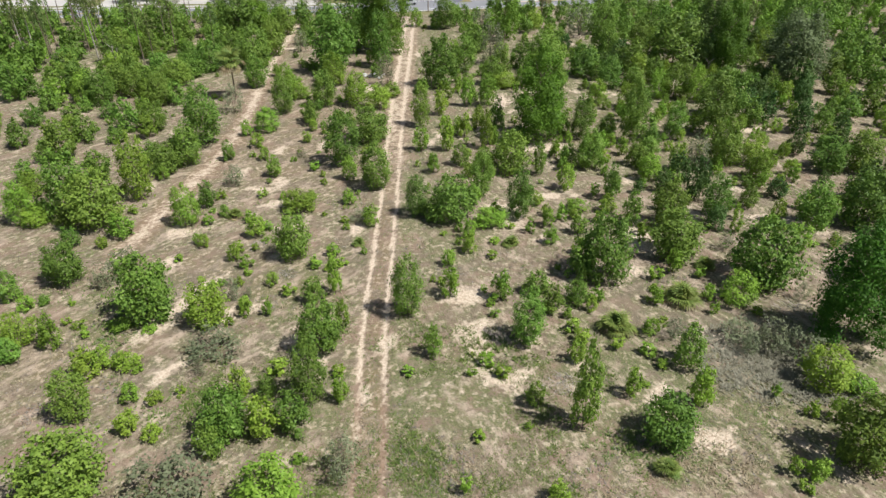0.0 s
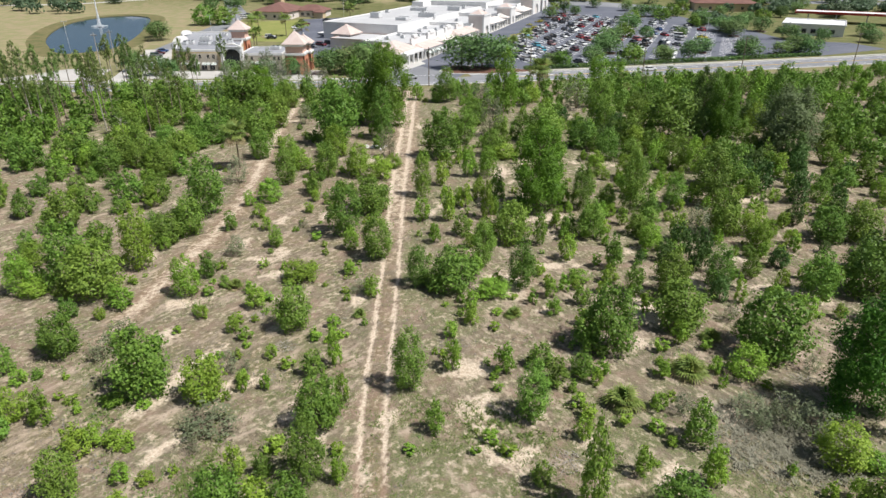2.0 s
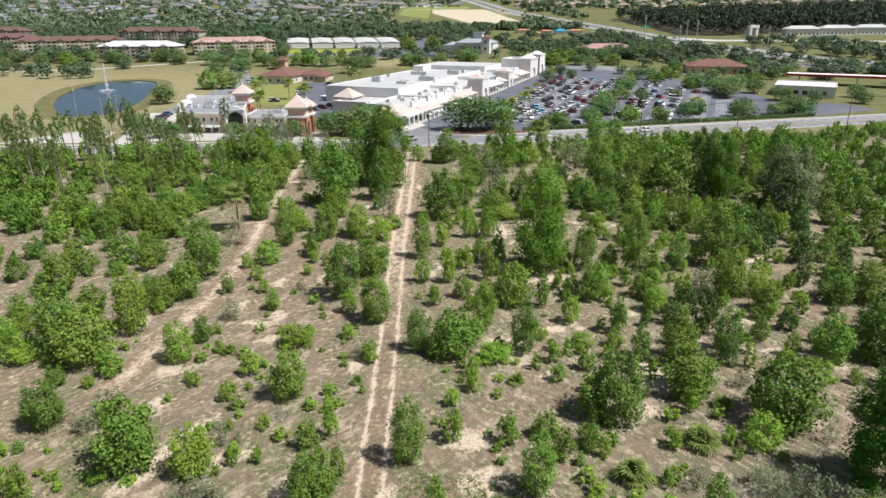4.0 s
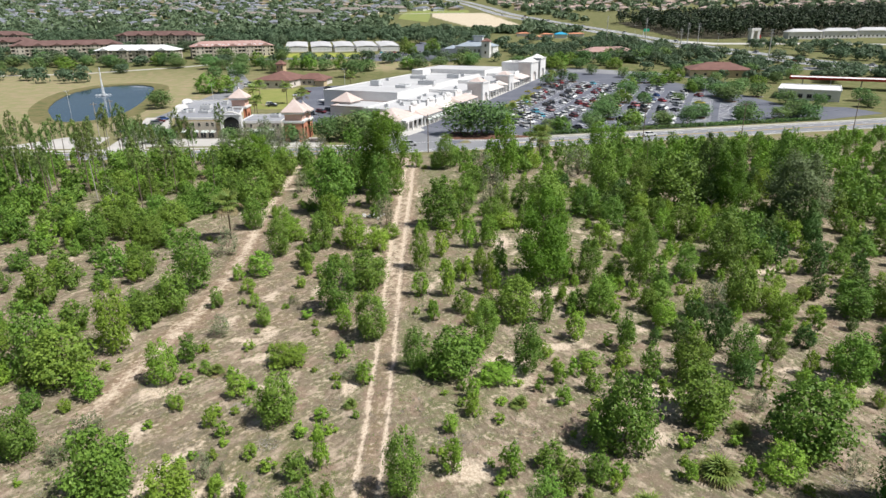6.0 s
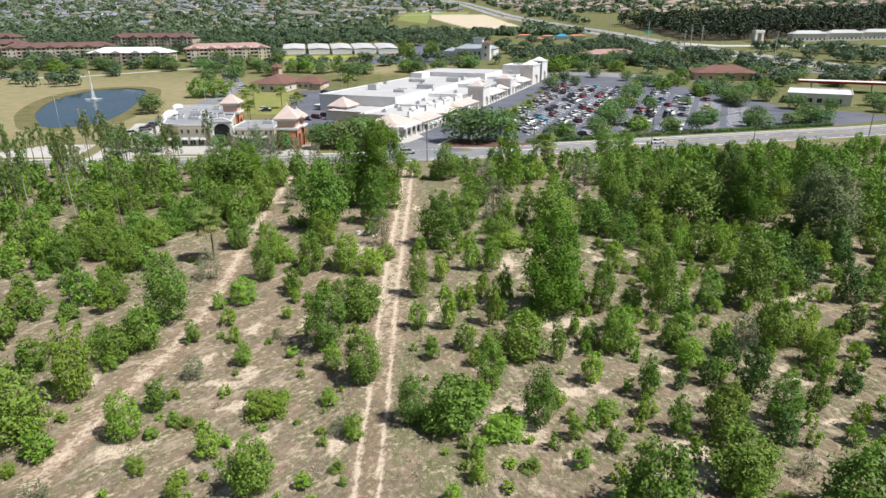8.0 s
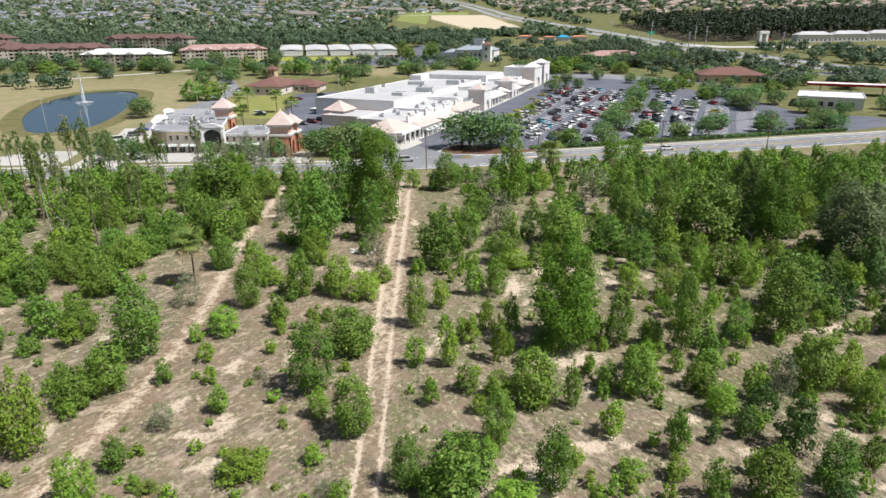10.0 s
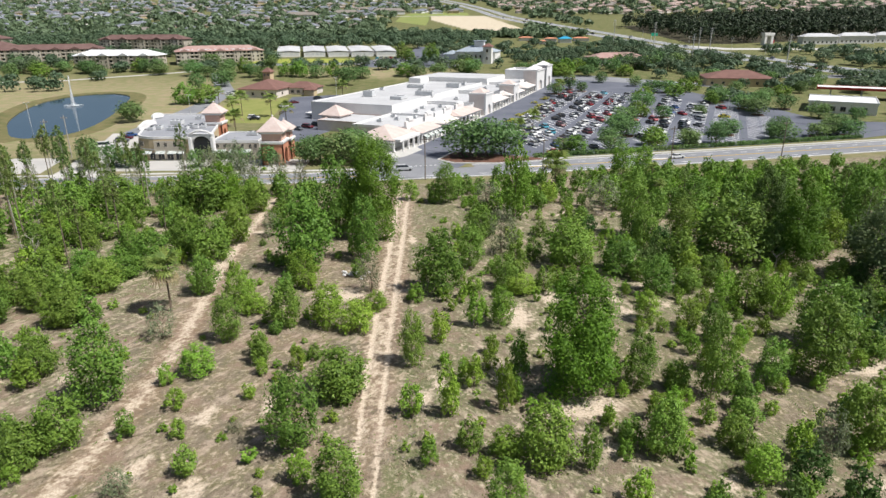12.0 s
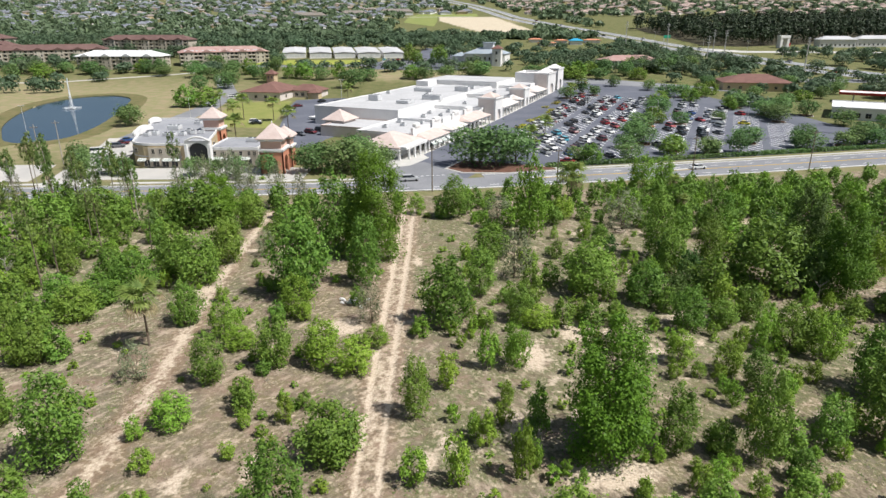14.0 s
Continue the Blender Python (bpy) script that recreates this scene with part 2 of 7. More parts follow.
# ---- the lie of the land ----
# The field is flat; beyond the shops the land climbs.
RISE = [(-200, 0.0), (330, 0.0), (430, 2.5), (540, 6.0), (650, 14.0), (750, 20.5), (850, 28.0), (1020, 41.0), (1300, 59.0), (5000, 325.0)]
RISE_Y, RISE_Z = [k[0] for k in RISE], [k[1] for k in RISE]


def land(y):
    return float(np.interp(y, RISE_Y, RISE_Z))


def smooth_line(points, step):
    """Points every step metres along a smooth curve through the given ones."""
    out, pts = [], [points[0], *points, points[-1]]
    for a, b, c, d in zip(pts, pts[1:], pts[2:], pts[3:]):
        k = max(2, int(math.dist(b, c) / step))
        for i in range(k):
            t = i / k
            out.append(tuple(0.5 * (2 * q + (r - p) * t + (2 * p - 5 * q + 4 * r - s) * t * t + (3 * q - p - 3 * r + s) * t ** 3) for p, q, r, s in zip(a, b, c, d)))
    return out + [tuple(points[-1])]


TRACK = [(-5.9, 20.0), (-7.0, 45.0), (-8.3, 62.0), (-8.6, 76.0), (-9.2, 100.0), (-10.2, 130.0), (-10.9, 160.0), (-11.3, 190.0), (-11.8, 215.0), (-12.2, 246.0)]
SIDE_TRACK = [(-48.0, 76.0), (-46.5, 92.0), (-44.8, 110.0), (-44.2, 126.0), (-45.5, 145.0), (-48.0, 165.0), (-50.2, 195.0), (-52.0, 232.0)]
POND = [(-196, 340), (-185, 346), (-180, 355), (-180, 370), (-182.6, 388), (-188, 411), (-198, 445), (-207, 473), (-216, 488), (-230, 496), (-241, 494), (-251, 486), (-257, 463), (-253, 436), (-244, 409), (-232, 383), (-217, 360), (-206, 345)]
# Pale sand: x, y, half length, half width, turn in degrees.
SAND = [(-35.5, 63.0, 4.5, 1.3, 62), (-33.0, 70.0, 4.0, 1.0, 60), (3.4, 69.0, 2.6, 1.7, 10), (5.0, 60.0, 2.2, 3.0, 0), (6.5, 53.0, 3.0, 1.2, -35), (31.3, 84.0, 2.2, 3.8, 10),
        (19.5, 121.0, 5.5, 2.2, 5), (66.8, 131.0, 4.5, 1.6, 0), (18.5, 99.0, 2.5, 1.2, 0), (40.0, 94.0, 2.0, 4.0, 20), (58.0, 88.0, 3.5, 1.5, -35), (11.0, 92.0, 2.0, 4.5, 10), (28.0, 44.0, 2.2, 1.4, 0)]
SAND_FAR = [(-28.0, 96.0, 3.0, 1.0, 10), (-40.0, 86.0, 3.0, 1.0, 25), (-24.0, 88.0, 2.5, 0.8, 15), (62.0, 165.0, 6.0, 2.0, 0), (45.0, 165.0, 5.0, 1.5, 10), (78.0, 150.0, 4.0, 1.5, -20),
            (14.0, 150.0, 2.0, 4.0, 0), (22.0, 160.0, 2.5, 4.0, 0), (-20.0, 160.0, 4.0, 2.5, 0), (26.0, 236.0, 5.0, 2.0, 0), (10.0, 130.0, 2.0, 4.0, 20), (-52.0, 178.0, 5.0, 3.5, 80), (34.0, 60.0, 2.5, 1.0, -30), (24.0, 50.0, 2.5, 0.9, 60)]
# Low green weeds: the same.
WEEDS = [(-2.0, 50.0, 9.0, 8.0, 0), (-16.0, 50.0, 6.0, 7.0, 0), (2.0, 84.0, 5.0, 7.0, 0), (-4.5, 100.0, 3.0, 14.0, 0), (1.0, 130.0, 7.0, 10.0, 0), (-20.0, 70.0, 5.0, 8.0, 0), (22.0, 54.0, 10.0, 5.0, 0),
         (-42.0, 66.0, 6.0, 9.0, 0), (40.0, 110.0, 12.0, 6.0, 0), (46.0, 58.0, 10.0, 8.0, 0), (30.0, 47.0, 14.0, 8.0, 0), (-4.0, 226.0, 4.0, 10.0, 0), (20.0, 60.0, 6.0, 4.0, 0), (5.0, 215.0, 12.0, 10.0, 0), (42.0, 150.0, 34.0, 26.0, 0), (24.0, 195.0, 36.0, 24.0, 0), (-85.0, 190.0, 34.0, 34.0, 0)]


ROAD = smooth_line([(-420, 236), (-250, 245), (-115, 255.5), (-46, 260.5), (8, 268.5), (80, 284.5), (162, 305.0), (300, 341), (520, 404)], 6)


def line_distance(X, Y, line):
    """Distance of grid points from a line, and the signed offset across it."""
    best, side = np.full(X.shape, 1e9), np.zeros(X.shape)
    for (ax, ay), (bx, by) in zip(line, line[1:]):
        vx, vy = bx - ax, by - ay
        t = np.clip(((X - ax) * vx + (Y - ay) * vy) / (vx * vx + vy * vy), 0, 1)
        dx, dy = X - ax - t * vx, Y - ay - t * vy
        dd = np.hypot(dx, dy)
        s = np.sign(dx * vy - dy * vx) * dd
        side, best = np.where(dd < best, s, side), np.minimum(best, dd)
    return best, side


def blobs(X, Y, rows):
    out = np.zeros(X.shape)
    for cx, cy, a, b, turn in rows:
        c, s = math.cos(radians(turn)), math.sin(radians(turn))
        u, v = ((X - cx) * c + (Y - cy) * s) / a, (-(X - cx) * s + (Y - cy) * c) / b
        out = np.maximum(out, np.clip(1.25 - 0.6 * (u * u + v * v), 0, 1))
    return out


def inside(X, Y, outline):
    hit = np.zeros(X.shape, bool)
    k = len(outline)
    for i in range(k):
        (ax, ay), (bx, by) = outline[i], outline[(i + 1) % k]
        if ay == by:
            continue
        cross = (ay > Y) != (by > Y)
        hit ^= cross & (X < (bx - ax) * (Y - ay) / (by - ay) + ax)
    return hit


def steps(*spans):
    out = []
    for lo, hi, d in spans:
        out += list(np.arange(lo, hi, d))
    return out


def build_ground():
    xs = sorted(set(np.round(steps((-3600, -900, 180), (-900, -360, 30), (-360, -150, 7), (-150, -60, 1.8), (-60, -40, 0.9), (-40, -16, 1.4), (-16, -2, 0.4), (-2, 70, 1.5), (70, 150, 2.2), (150, 400, 8), (400, 900, 30), (900, 3700, 180)), 3)))
    ys = sorted(set(np.round(steps((-200, 20, 10), (20, 130, 1.3), (130, 246, 1.8), (246, 330, 2.5), (330, 640, 7), (640, 1300, 22), (1300, 5001, 185)), 3)) | {float(v) for v in RISE_Y})
    X, Y = np.meshgrid(np.array(xs), np.array(ys))
    Z = np.interp(Y, RISE_Y, RISE_Z)
    track, across = line_distance(X, Y, smooth_line(TRACK, 4))
    side, _ = line_distance(X, Y, smooth_line(SIDE_TRACK, 4))
    across = across + 0.22 * np.array([noise.fractal(Vector((3.0, y * 0.16, 0.0)), 1.0, 2.0, 3) for y in ys])[:, None]
    rut = np.exp(-((np.abs(across) - 1.4) / 0.36) ** 2) * (Y < 250)
    field = np.clip((line_distance(X, Y, ROAD)[1] - 14) / 5, 0, 1) * (Y < 320)
    rough = np.array([[noise.fractal(Vector((x * 0.11, y * 0.11, 0.0)), 1.0, 2.0, 3) for x in xs] if y < 300 else [0.0] * len(xs) for y in ys])
    fade = 1 - np.exp(-(track / 2.4) ** 2)
    Z = Z + field * (0.22 * rough * fade * (np.abs(X) < 160) - 0.10 * rut + 0.05 * np.exp(-((np.abs(across) - 2.2) / 0.4) ** 2))
    pond = inside(X, Y, POND)
    Z = np.where(pond, -3.0, Z)
    near = np.clip(1 - Y / 260, 0, 1)
    width = 0.75 + 0.9 * (Y > 118) * np.clip((Y - 118) / 30, 0, 1)
    srng = random.Random(3)
    scraps = [(srng.uniform(-0.6, 0.6) * y, y, srng.uniform(0.8, 2.8), srng.uniform(0.4, 1.0), srng.uniform(0, 180)) for y in [srng.uniform(48, 230) for _ in range(110)]]
    sand = np.maximum(np.maximum(blobs(X, Y, SAND), 0.92 * blobs(X, Y, SAND_FAR + scraps)), 1.0 * np.exp(-((np.abs(across) - 1.4) / (0.40 * width)) ** 2) * np.clip((Y - 46) / 8, 0.25, 1))
    sand = np.maximum(sand, np.exp(-(side / 1.15) ** 2) * (0.62 + 0.2 * (Y > 145)))
    sand = np.maximum(sand, 0.38 * np.exp(-(track / 2.8) ** 2) * np.clip((Y - 95) / 40, 0, 1)) * field
    soil = np.maximum(0.45 * np.exp(-(track / 2.0) ** 2) + 0.5 * np.exp(-((np.abs(across) - 1.4) / 0.45) ** 2) * np.clip((62 - Y) / 14, 0, 1), 0.7 * np.exp(-(track / 3.6) ** 4) * np.clip((Y - 95) / 40, 0, 1))
    soil = np.maximum(soil, 0.8 * np.exp(-(side / 2.6) ** 2)) + 0.25 * np.maximum(blobs(X, Y, [(-40, 62, 14, 8, 60), (-28, 72, 14, 9, 0), (-30, 130, 14, 30, 10), (-22, 178, 9, 20, 0), (45, 130, 30, 16, 0)]), 0)
    green = np.maximum(blobs(X, Y, WEEDS), 0.3 + 0.1 * (Y > 170)) * field * (1 - 0.9 * np.exp(-((np.abs(across) - 1.4) / 0.5) ** 2))
    off, verge = line_distance(X, Y, ROAD)
    verge = np.where(Y > 345 + 0.3 * np.abs(X), -off, verge)
    lawn = np.clip((15.5 - verge) / 3, 0, 1)
    lot = inside(X, Y, [(-22, 1288), (-20, 1187), (30, 996), (83, 930), (118, 960), (100, 1100), (78, 1282)])
    bare = lot.astype(float)
    gold = np.maximum(blobs(X, Y, [(-235, 420, 110, 135, 0), (-320, 470, 120, 90, 0), (-60, 600, 70, 30, 0), (60, 1180, 60, 60, 0)]), 0.4 * (Y < 330))
    nx, ny = len(xs), len(ys)
    idx = np.arange(nx * ny).reshape(ny, nx)
    faces = np.stack([idx[:-1, :-1], idx[:-1, 1:], idx[1:, 1:], idx[1:, :-1]], -1).reshape(-1, 4)
    me = bpy.data.meshes.new("ground")
    me.from_pydata(np.stack([X, Y, Z], -1).reshape(-1, 3).tolist(), [], faces.tolist())
    me.materials.append(M_GROUND)
    for name, values in (("sand", sand), ("green", green), ("lawn", lawn), ("bare", bare), ("soil", np.clip(soil, 0, 1) * field), ("gold", gold)):
        me.attributes.new(name, "FLOAT", "POINT").data.foreach_set("value", values.astype(np.float32).ravel())
    me.shade_smooth()
    return tagged(new("ground", me), "dry sandy field with straw-coloured grass and bare sand, mown grass beyond", "ground", kind="structure")


build_ground()
# Plants of the field: x, y, height, width in metres.
OAKS_A = [
    (-34.4, 37.3, 7.1, 7.6), (41.1, 41.5, 8.6, 6.0), (-22.5, 42.1, 4.9, 2.7), (23.2, 44.3, 5.9, 5.1), (-21.6, 44.6, 6.5, 4.6), (-14.9, 45.2, 5.4, 3.4),
    (14.9, 46.0, 11.3, 3.1), (-38.3, 47.1, 6.5, 3.7), (10.3, 49.2, 3.1, 2.2), (-13.9, 49.8, 8.3, 3.7), (-18.9, 50.2, 3.1, 2.2), (28.7, 55.2, 6.1, 3.6),
    (-50.4, 56.0, 3.2, 2.9), (-0.7, 57.0, 4.7, 2.3), (-14.4, 57.6, 7.3, 5.0), (10.6, 59.6, 7.9, 4.0), (-37.2, 64.4, 9.4, 7.1), (-4.2, 65.0, 9.0, 4.1),
    (14.6, 65.8, 4.2, 3.1), (-52.5, 67.1, 1.5, 1.6), (-16.7, 67.9, 3.8, 3.0), (-57.4, 68.2, 4.6, 3.2), (13.0, 69.7, 3.7, 3.5), (44.3, 72.2, 9.8, 8.5),
]
OAKS_B = [
    (-52.2, 72.4, 6.4, 4.8), (22.8, 73.5, 10.2, 6.8), (19.2, 73.6, 6.3, 3.6), (-21.7, 78.7, 7.4, 4.9), (34.7, 79.6, 7.3, 7.6), (36.2, 88.3, 8.0, 5.3),
    (59.6, 88.3, 7.7, 5.5), (-54.9, 88.5, 9.5, 8.0), (67.4, 88.6, 9.5, 7.3), (30.7, 89.1, 6.0, 3.2), (-1.5, 90.2, 3.9, 2.9), (44.4, 90.7, 7.9, 4.4),
    (1.7, 90.8, 7.6, 7.5), (-60.6, 91.0, 11.9, 7.3), (12.7, 91.0, 8.8, 4.4), (-3.9, 91.7, 7.3, 3.9), (-39.6, 95.1, 4.8, 2.9), (29.2, 97.4, 7.0, 3.3),
    (6.9, 99.1, 8.3, 4.1), (-11.6, 101.9, 8.7, 5.3), (-31.0, 107.3, 4.2, 2.9), (18.0, 107.9, 7.2, 2.5), (12.9, 108.8, 8.3, 6.5), (-51.9, 108.9, 5.8, 5.8),
]
OAKS_C = [
    (72.7, 109.9, 6.7, 6.5), (78.8, 109.9, 7.8, 6.5), (27.9, 110.9, 7.8, 4.9), (3.5, 111.6, 5.0, 3.4), (-18.9, 112.2, 11.0, 6.6), (24.1, 112.2, 4.8, 3.2),
    (37.0, 112.2, 5.4, 3.4), (-49.1, 112.3, 7.9, 5.6), (53.8, 112.3, 9.2, 6.0), (-41.9, 114.6, 4.1, 2.7), (-48.8, 122.5, 12.9, 7.5), (38.9, 123.4, 13.6, 4.5),
    (-14.9, 124.6, 7.3, 8.2), (34.4, 125.2, 5.2, 3.8), (29.0, 125.9, 9.5, 4.7), (48.8, 126.7, 7.7, 4.5), (57.0, 128.3, 13.2, 7.3), (11.6, 128.5, 8.4, 3.1),
    (-62.5, 130.1, 6.9, 5.1), (-4.8, 133.1, 9.5, 4.2), (-28.9, 133.4, 5.8, 3.1), (63.4, 138.6, 11.7, 9.0), (45.8, 140.5, 6.9, 4.2), (-36.6, 141.3, 8.9, 5.2),
]
OAKS_D = [
    (-28.0, 147.0, 8.7, 5.5), (-67.7, 147.6, 7.3, 6.6), (-81.9, 148.2, 8.4, 6.7), (57.1, 152.9, 8.6, 6.9), (-76.8, 154.2, 7.2, 5.8), (-83.4, 157.8, 8.3, 7.1),
    (42.7, 160.2, 8.4, 6.0), (-47.8, 161.4, 8.1, 5.9), (49.3, 161.7, 5.4, 5.0), (-0.5, 162.2, 12.9, 8.5), (-69.4, 163.1, 7.0, 7.2), (12.7, 163.4, 7.4, 5.0),
    (55.1, 164.7, 6.8, 5.1), (-74.8, 167.9, 7.2, 6.4), (-68.3, 169.7, 6.5, 7.5), (38.1, 171.9, 8.3, 7.8), (-29.8, 174.2, 18.1, 11.6), (5.9, 175.5, 10.1, 6.2),
    (27.9, 175.7, 11.2, 10.6), (-64.8, 176.7, 8.3, 8.2), (64.8, 179.4, 14.6, 14.7), (-17.8, 179.7, 15.6, 6.8), (-53.4, 180.5, 11.3, 9.6), (-59.7, 184.6, 8.7, 8.2),
]
OAKS_E = [
    (48.0, 187.1, 10.8, 5.8), (57.8, 191.3, 11.1, 6.0), (-51.1, 192.8, 10.9, 7.2), (103.5, 195.4, 18.7, 9.0), (47.5, 196.2, 15.8, 7.5), (9.7, 197.0, 8.1, 7.6),
    (-27.1, 198.1, 20.2, 10.6), (-101.6, 208.9, 11.6, 13.0), (-90.7, 214.4, 11.8, 11.6), (-53.2, 219.3, 9.3, 7.0), (-69.0, 219.9, 13.1, 13.3), (-75.9, 220.0, 10.5, 10.3),
    (127.8, 222.7, 11.1, 10.5), (73.1, 223.6, 9.4, 7.1), (0.9, 227.9, 12.3, 7.2), (-2.6, 228.0, 6.4, 4.6),
]
OAKS = OAKS_A + OAKS_B + OAKS_C + OAKS_D + OAKS_E
SHRUBS_A = [
    (-15.2, 35.9, 5.8, 7.0), (11.0, 36.8, 2.6, 2.1), (2.6, 37.9, 2.2, 1.2), (34.3, 38.0, 1.2, 1.4), (35.9, 39.5, 2.5, 2.2), (34.0, 40.0, 2.4, 1.4),
    (-29.0, 44.1, 2.0, 1.9), (-17.9, 44.7, 5.1, 3.4), (-31.9, 45.1, 2.8, 2.4), (41.5, 46.8, 3.2, 1.9), (39.3, 47.5, 2.2, 1.4), (27.9, 48.8, 5.6, 2.7),
    (-30.8, 49.2, 1.7, 1.7), (-10.7, 49.4, 4.1, 1.8), (-33.5, 49.6, 2.4, 2.1), (-21.6, 50.0, 4.2, 2.2), (-28.4, 50.3, 1.5, 1.1), (21.1, 50.4, 3.9, 2.0),
    (36.8, 50.4, 2.0, 1.1), (46.2, 50.9, 2.3, 3.2), (43.0, 52.1, 5.3, 5.7), (-40.3, 53.4, 3.7, 3.2), (-34.6, 53.9, 1.0, 1.3), (-36.3, 54.9, 1.9, 3.0),
]
SHRUBS_B = [
    (-39.1, 55.0, 2.8, 2.4), (16.0, 55.9, 3.2, 2.1), (-46.8, 58.4, 4.8, 2.7), (-51.2, 59.2, 4.4, 4.1), (26.0, 61.0, 2.3, 2.2), (-36.1, 61.2, 1.0, 1.8),
    (-40.3, 62.0, 1.3, 2.8), (-12.2, 62.2, 4.4, 1.8), (-28.3, 62.3, 1.4, 1.1), (-26.6, 62.5, 1.9, 1.1), (-47.2, 62.7, 1.2, 1.1), (-29.4, 63.0, 6.7, 5.4),
    (-25.0, 64.3, 2.9, 1.4), (-22.3, 64.8, 2.8, 1.4), (35.3, 65.0, 2.3, 1.2), (-54.1, 65.9, 2.1, 2.2), (39.3, 67.6, 4.7, 4.6), (8.1, 68.1, 4.6, 2.7),
    (35.7, 68.2, 2.6, 1.8), (1.3, 68.8, 4.9, 2.6), (-14.2, 69.5, 6.7, 2.0), (-23.2, 71.6, 2.1, 1.7), (-1.1, 72.2, 1.3, 0.9), (33.1, 74.9, 3.8, 2.1),
]
SHRUBS_C = [
    (1.2, 76.7, 2.7, 2.0), (-11.4, 79.7, 1.4, 1.0), (53.6, 80.6, 4.6, 3.0), (2.7, 82.3, 1.5, 1.2), (8.3, 82.9, 1.0, 1.7), (30.7, 83.3, 2.2, 1.4),
    (-49.7, 84.6, 4.0, 3.7), (-28.8, 84.8, 3.7, 3.0), (2.8, 86.4, 1.9, 1.4), (-15.1, 86.8, 1.7, 1.2), (-11.3, 88.3, 3.7, 2.5), (-65.4, 88.7, 3.5, 4.5),
    (-41.0, 88.8, 7.1, 4.5), (8.1, 88.8, 2.9, 5.5), (-67.8, 89.4, 7.3, 4.5), (27.6, 93.0, 3.0, 2.8), (22.4, 93.5, 2.0, 3.8), (-23.7, 93.9, 3.6, 6.6),
    (-15.9, 96.3, 2.4, 2.5), (-52.7, 98.5, 11.9, 6.0), (-71.3, 99.7, 4.5, 5.0), (22.1, 101.4, 5.1, 3.4), (41.2, 102.4, 3.3, 3.0), (-16.9, 105.6, 4.7, 3.1),
]
SHRUBS_D = [
    (38.1, 105.7, 5.2, 4.1), (57.9, 105.8, 6.0, 4.5), (64.7, 107.2, 3.4, 3.1), (44.2, 109.5, 5.9, 3.2), (61.3, 109.6, 4.4, 3.2), (8.0, 109.7, 4.6, 4.3),
    (59.0, 112.3, 5.9, 4.3), (1.0, 119.2, 7.4, 3.1), (-4.2, 119.4, 4.9, 3.4), (8.8, 120.3, 8.2, 3.0), (-37.8, 121.3, 3.1, 3.0), (-28.1, 123.7, 2.4, 2.1),
    (4.7, 126.6, 5.3, 2.9), (-41.7, 127.4, 3.4, 2.4), (-38.1, 130.3, 5.2, 5.6), (-0.4, 140.6, 5.8, 3.4), (-15.0, 144.6, 6.1, 6.5), (43.5, 145.2, 5.9, 4.4),
    (5.9, 146.3, 6.9, 3.4), (10.6, 146.4, 8.0, 4.4), (-70.2, 147.2, 6.5, 4.5), (-20.6, 147.3, 8.4, 7.7), (36.9, 147.8, 6.1, 4.5), (61.3, 150.1, 8.5, 5.7),
]
SHRUBS_E = [
    (-35.6, 152.8, 3.8, 5.8), (52.7, 152.8, 7.5, 4.7), (-12.6, 153.7, 3.7, 4.7), (-39.3, 156.5, 7.4, 5.7), (-5.3, 157.4, 3.5, 3.7), (16.1, 161.2, 4.1, 7.4),
    (-29.1, 165.8, 8.0, 7.6), (92.4, 186.7, 9.2, 7.2), (31.3, 227.7, 6.9, 6.2), (-9.7, 231.5, 6.3, 4.6),
]
SHRUBS = SHRUBS_A + SHRUBS_B + SHRUBS_C + SHRUBS_D + SHRUBS_E
GREY_SHRUBS_A = [
    (-24.8, 36.2, 5.4, 8.5), (-9.0, 39.6, 5.4, 3.7), (-27.3, 53.6, 2.5, 1.5), (42.4, 56.7, 3.7, 4.6), (36.7, 57.2, 3.0, 2.0), (-26.9, 57.3, 3.0, 6.0),
    (39.8, 58.5, 4.1, 4.0), (36.6, 60.0, 2.6, 4.8), (28.7, 60.3, 3.0, 2.5), (-27.8, 68.1, 3.5, 2.3), (48.0, 68.2, 2.8, 1.9), (-25.9, 68.9, 1.7, 1.1),
    (-46.1, 71.6, 3.5, 3.9), (-45.8, 76.1, 3.0, 4.9), (42.7, 81.1, 3.4, 2.2), (-12.9, 89.8, 2.0, 3.7), (-37.3, 103.4, 4.0, 3.7), (47.7, 109.6, 7.5, 4.2),
    (-27.8, 115.5, 2.0, 2.0), (-48.5, 142.2, 6.6, 4.5), (-14.5, 162.1, 8.1, 5.0), (13.7, 183.4, 11.9, 7.0), (-43.8, 197.5, 6.5, 4.8), (45.5, 218.1, 10.7, 10.2),
]
GREY_SHRUBS_B = [
    (13.1, 228.0, 6.6, 7.4),
]
GREY_SHRUBS = GREY_SHRUBS_A + GREY_SHRUBS_B
TALL_TREES_A = [
    (49.5, 60.2, 15.5, 8.7), (19.8, 125.3, 19.1, 10.6), (77.1, 174.8, 19.1, 9.1), (78.5, 191.2, 18.2, 8.7), (-17.4, 197.3, 24.4, 13.3),
    (-65.1, 225.9, 12.7, 12.1),
]
TALL_TREES = TALL_TREES_A
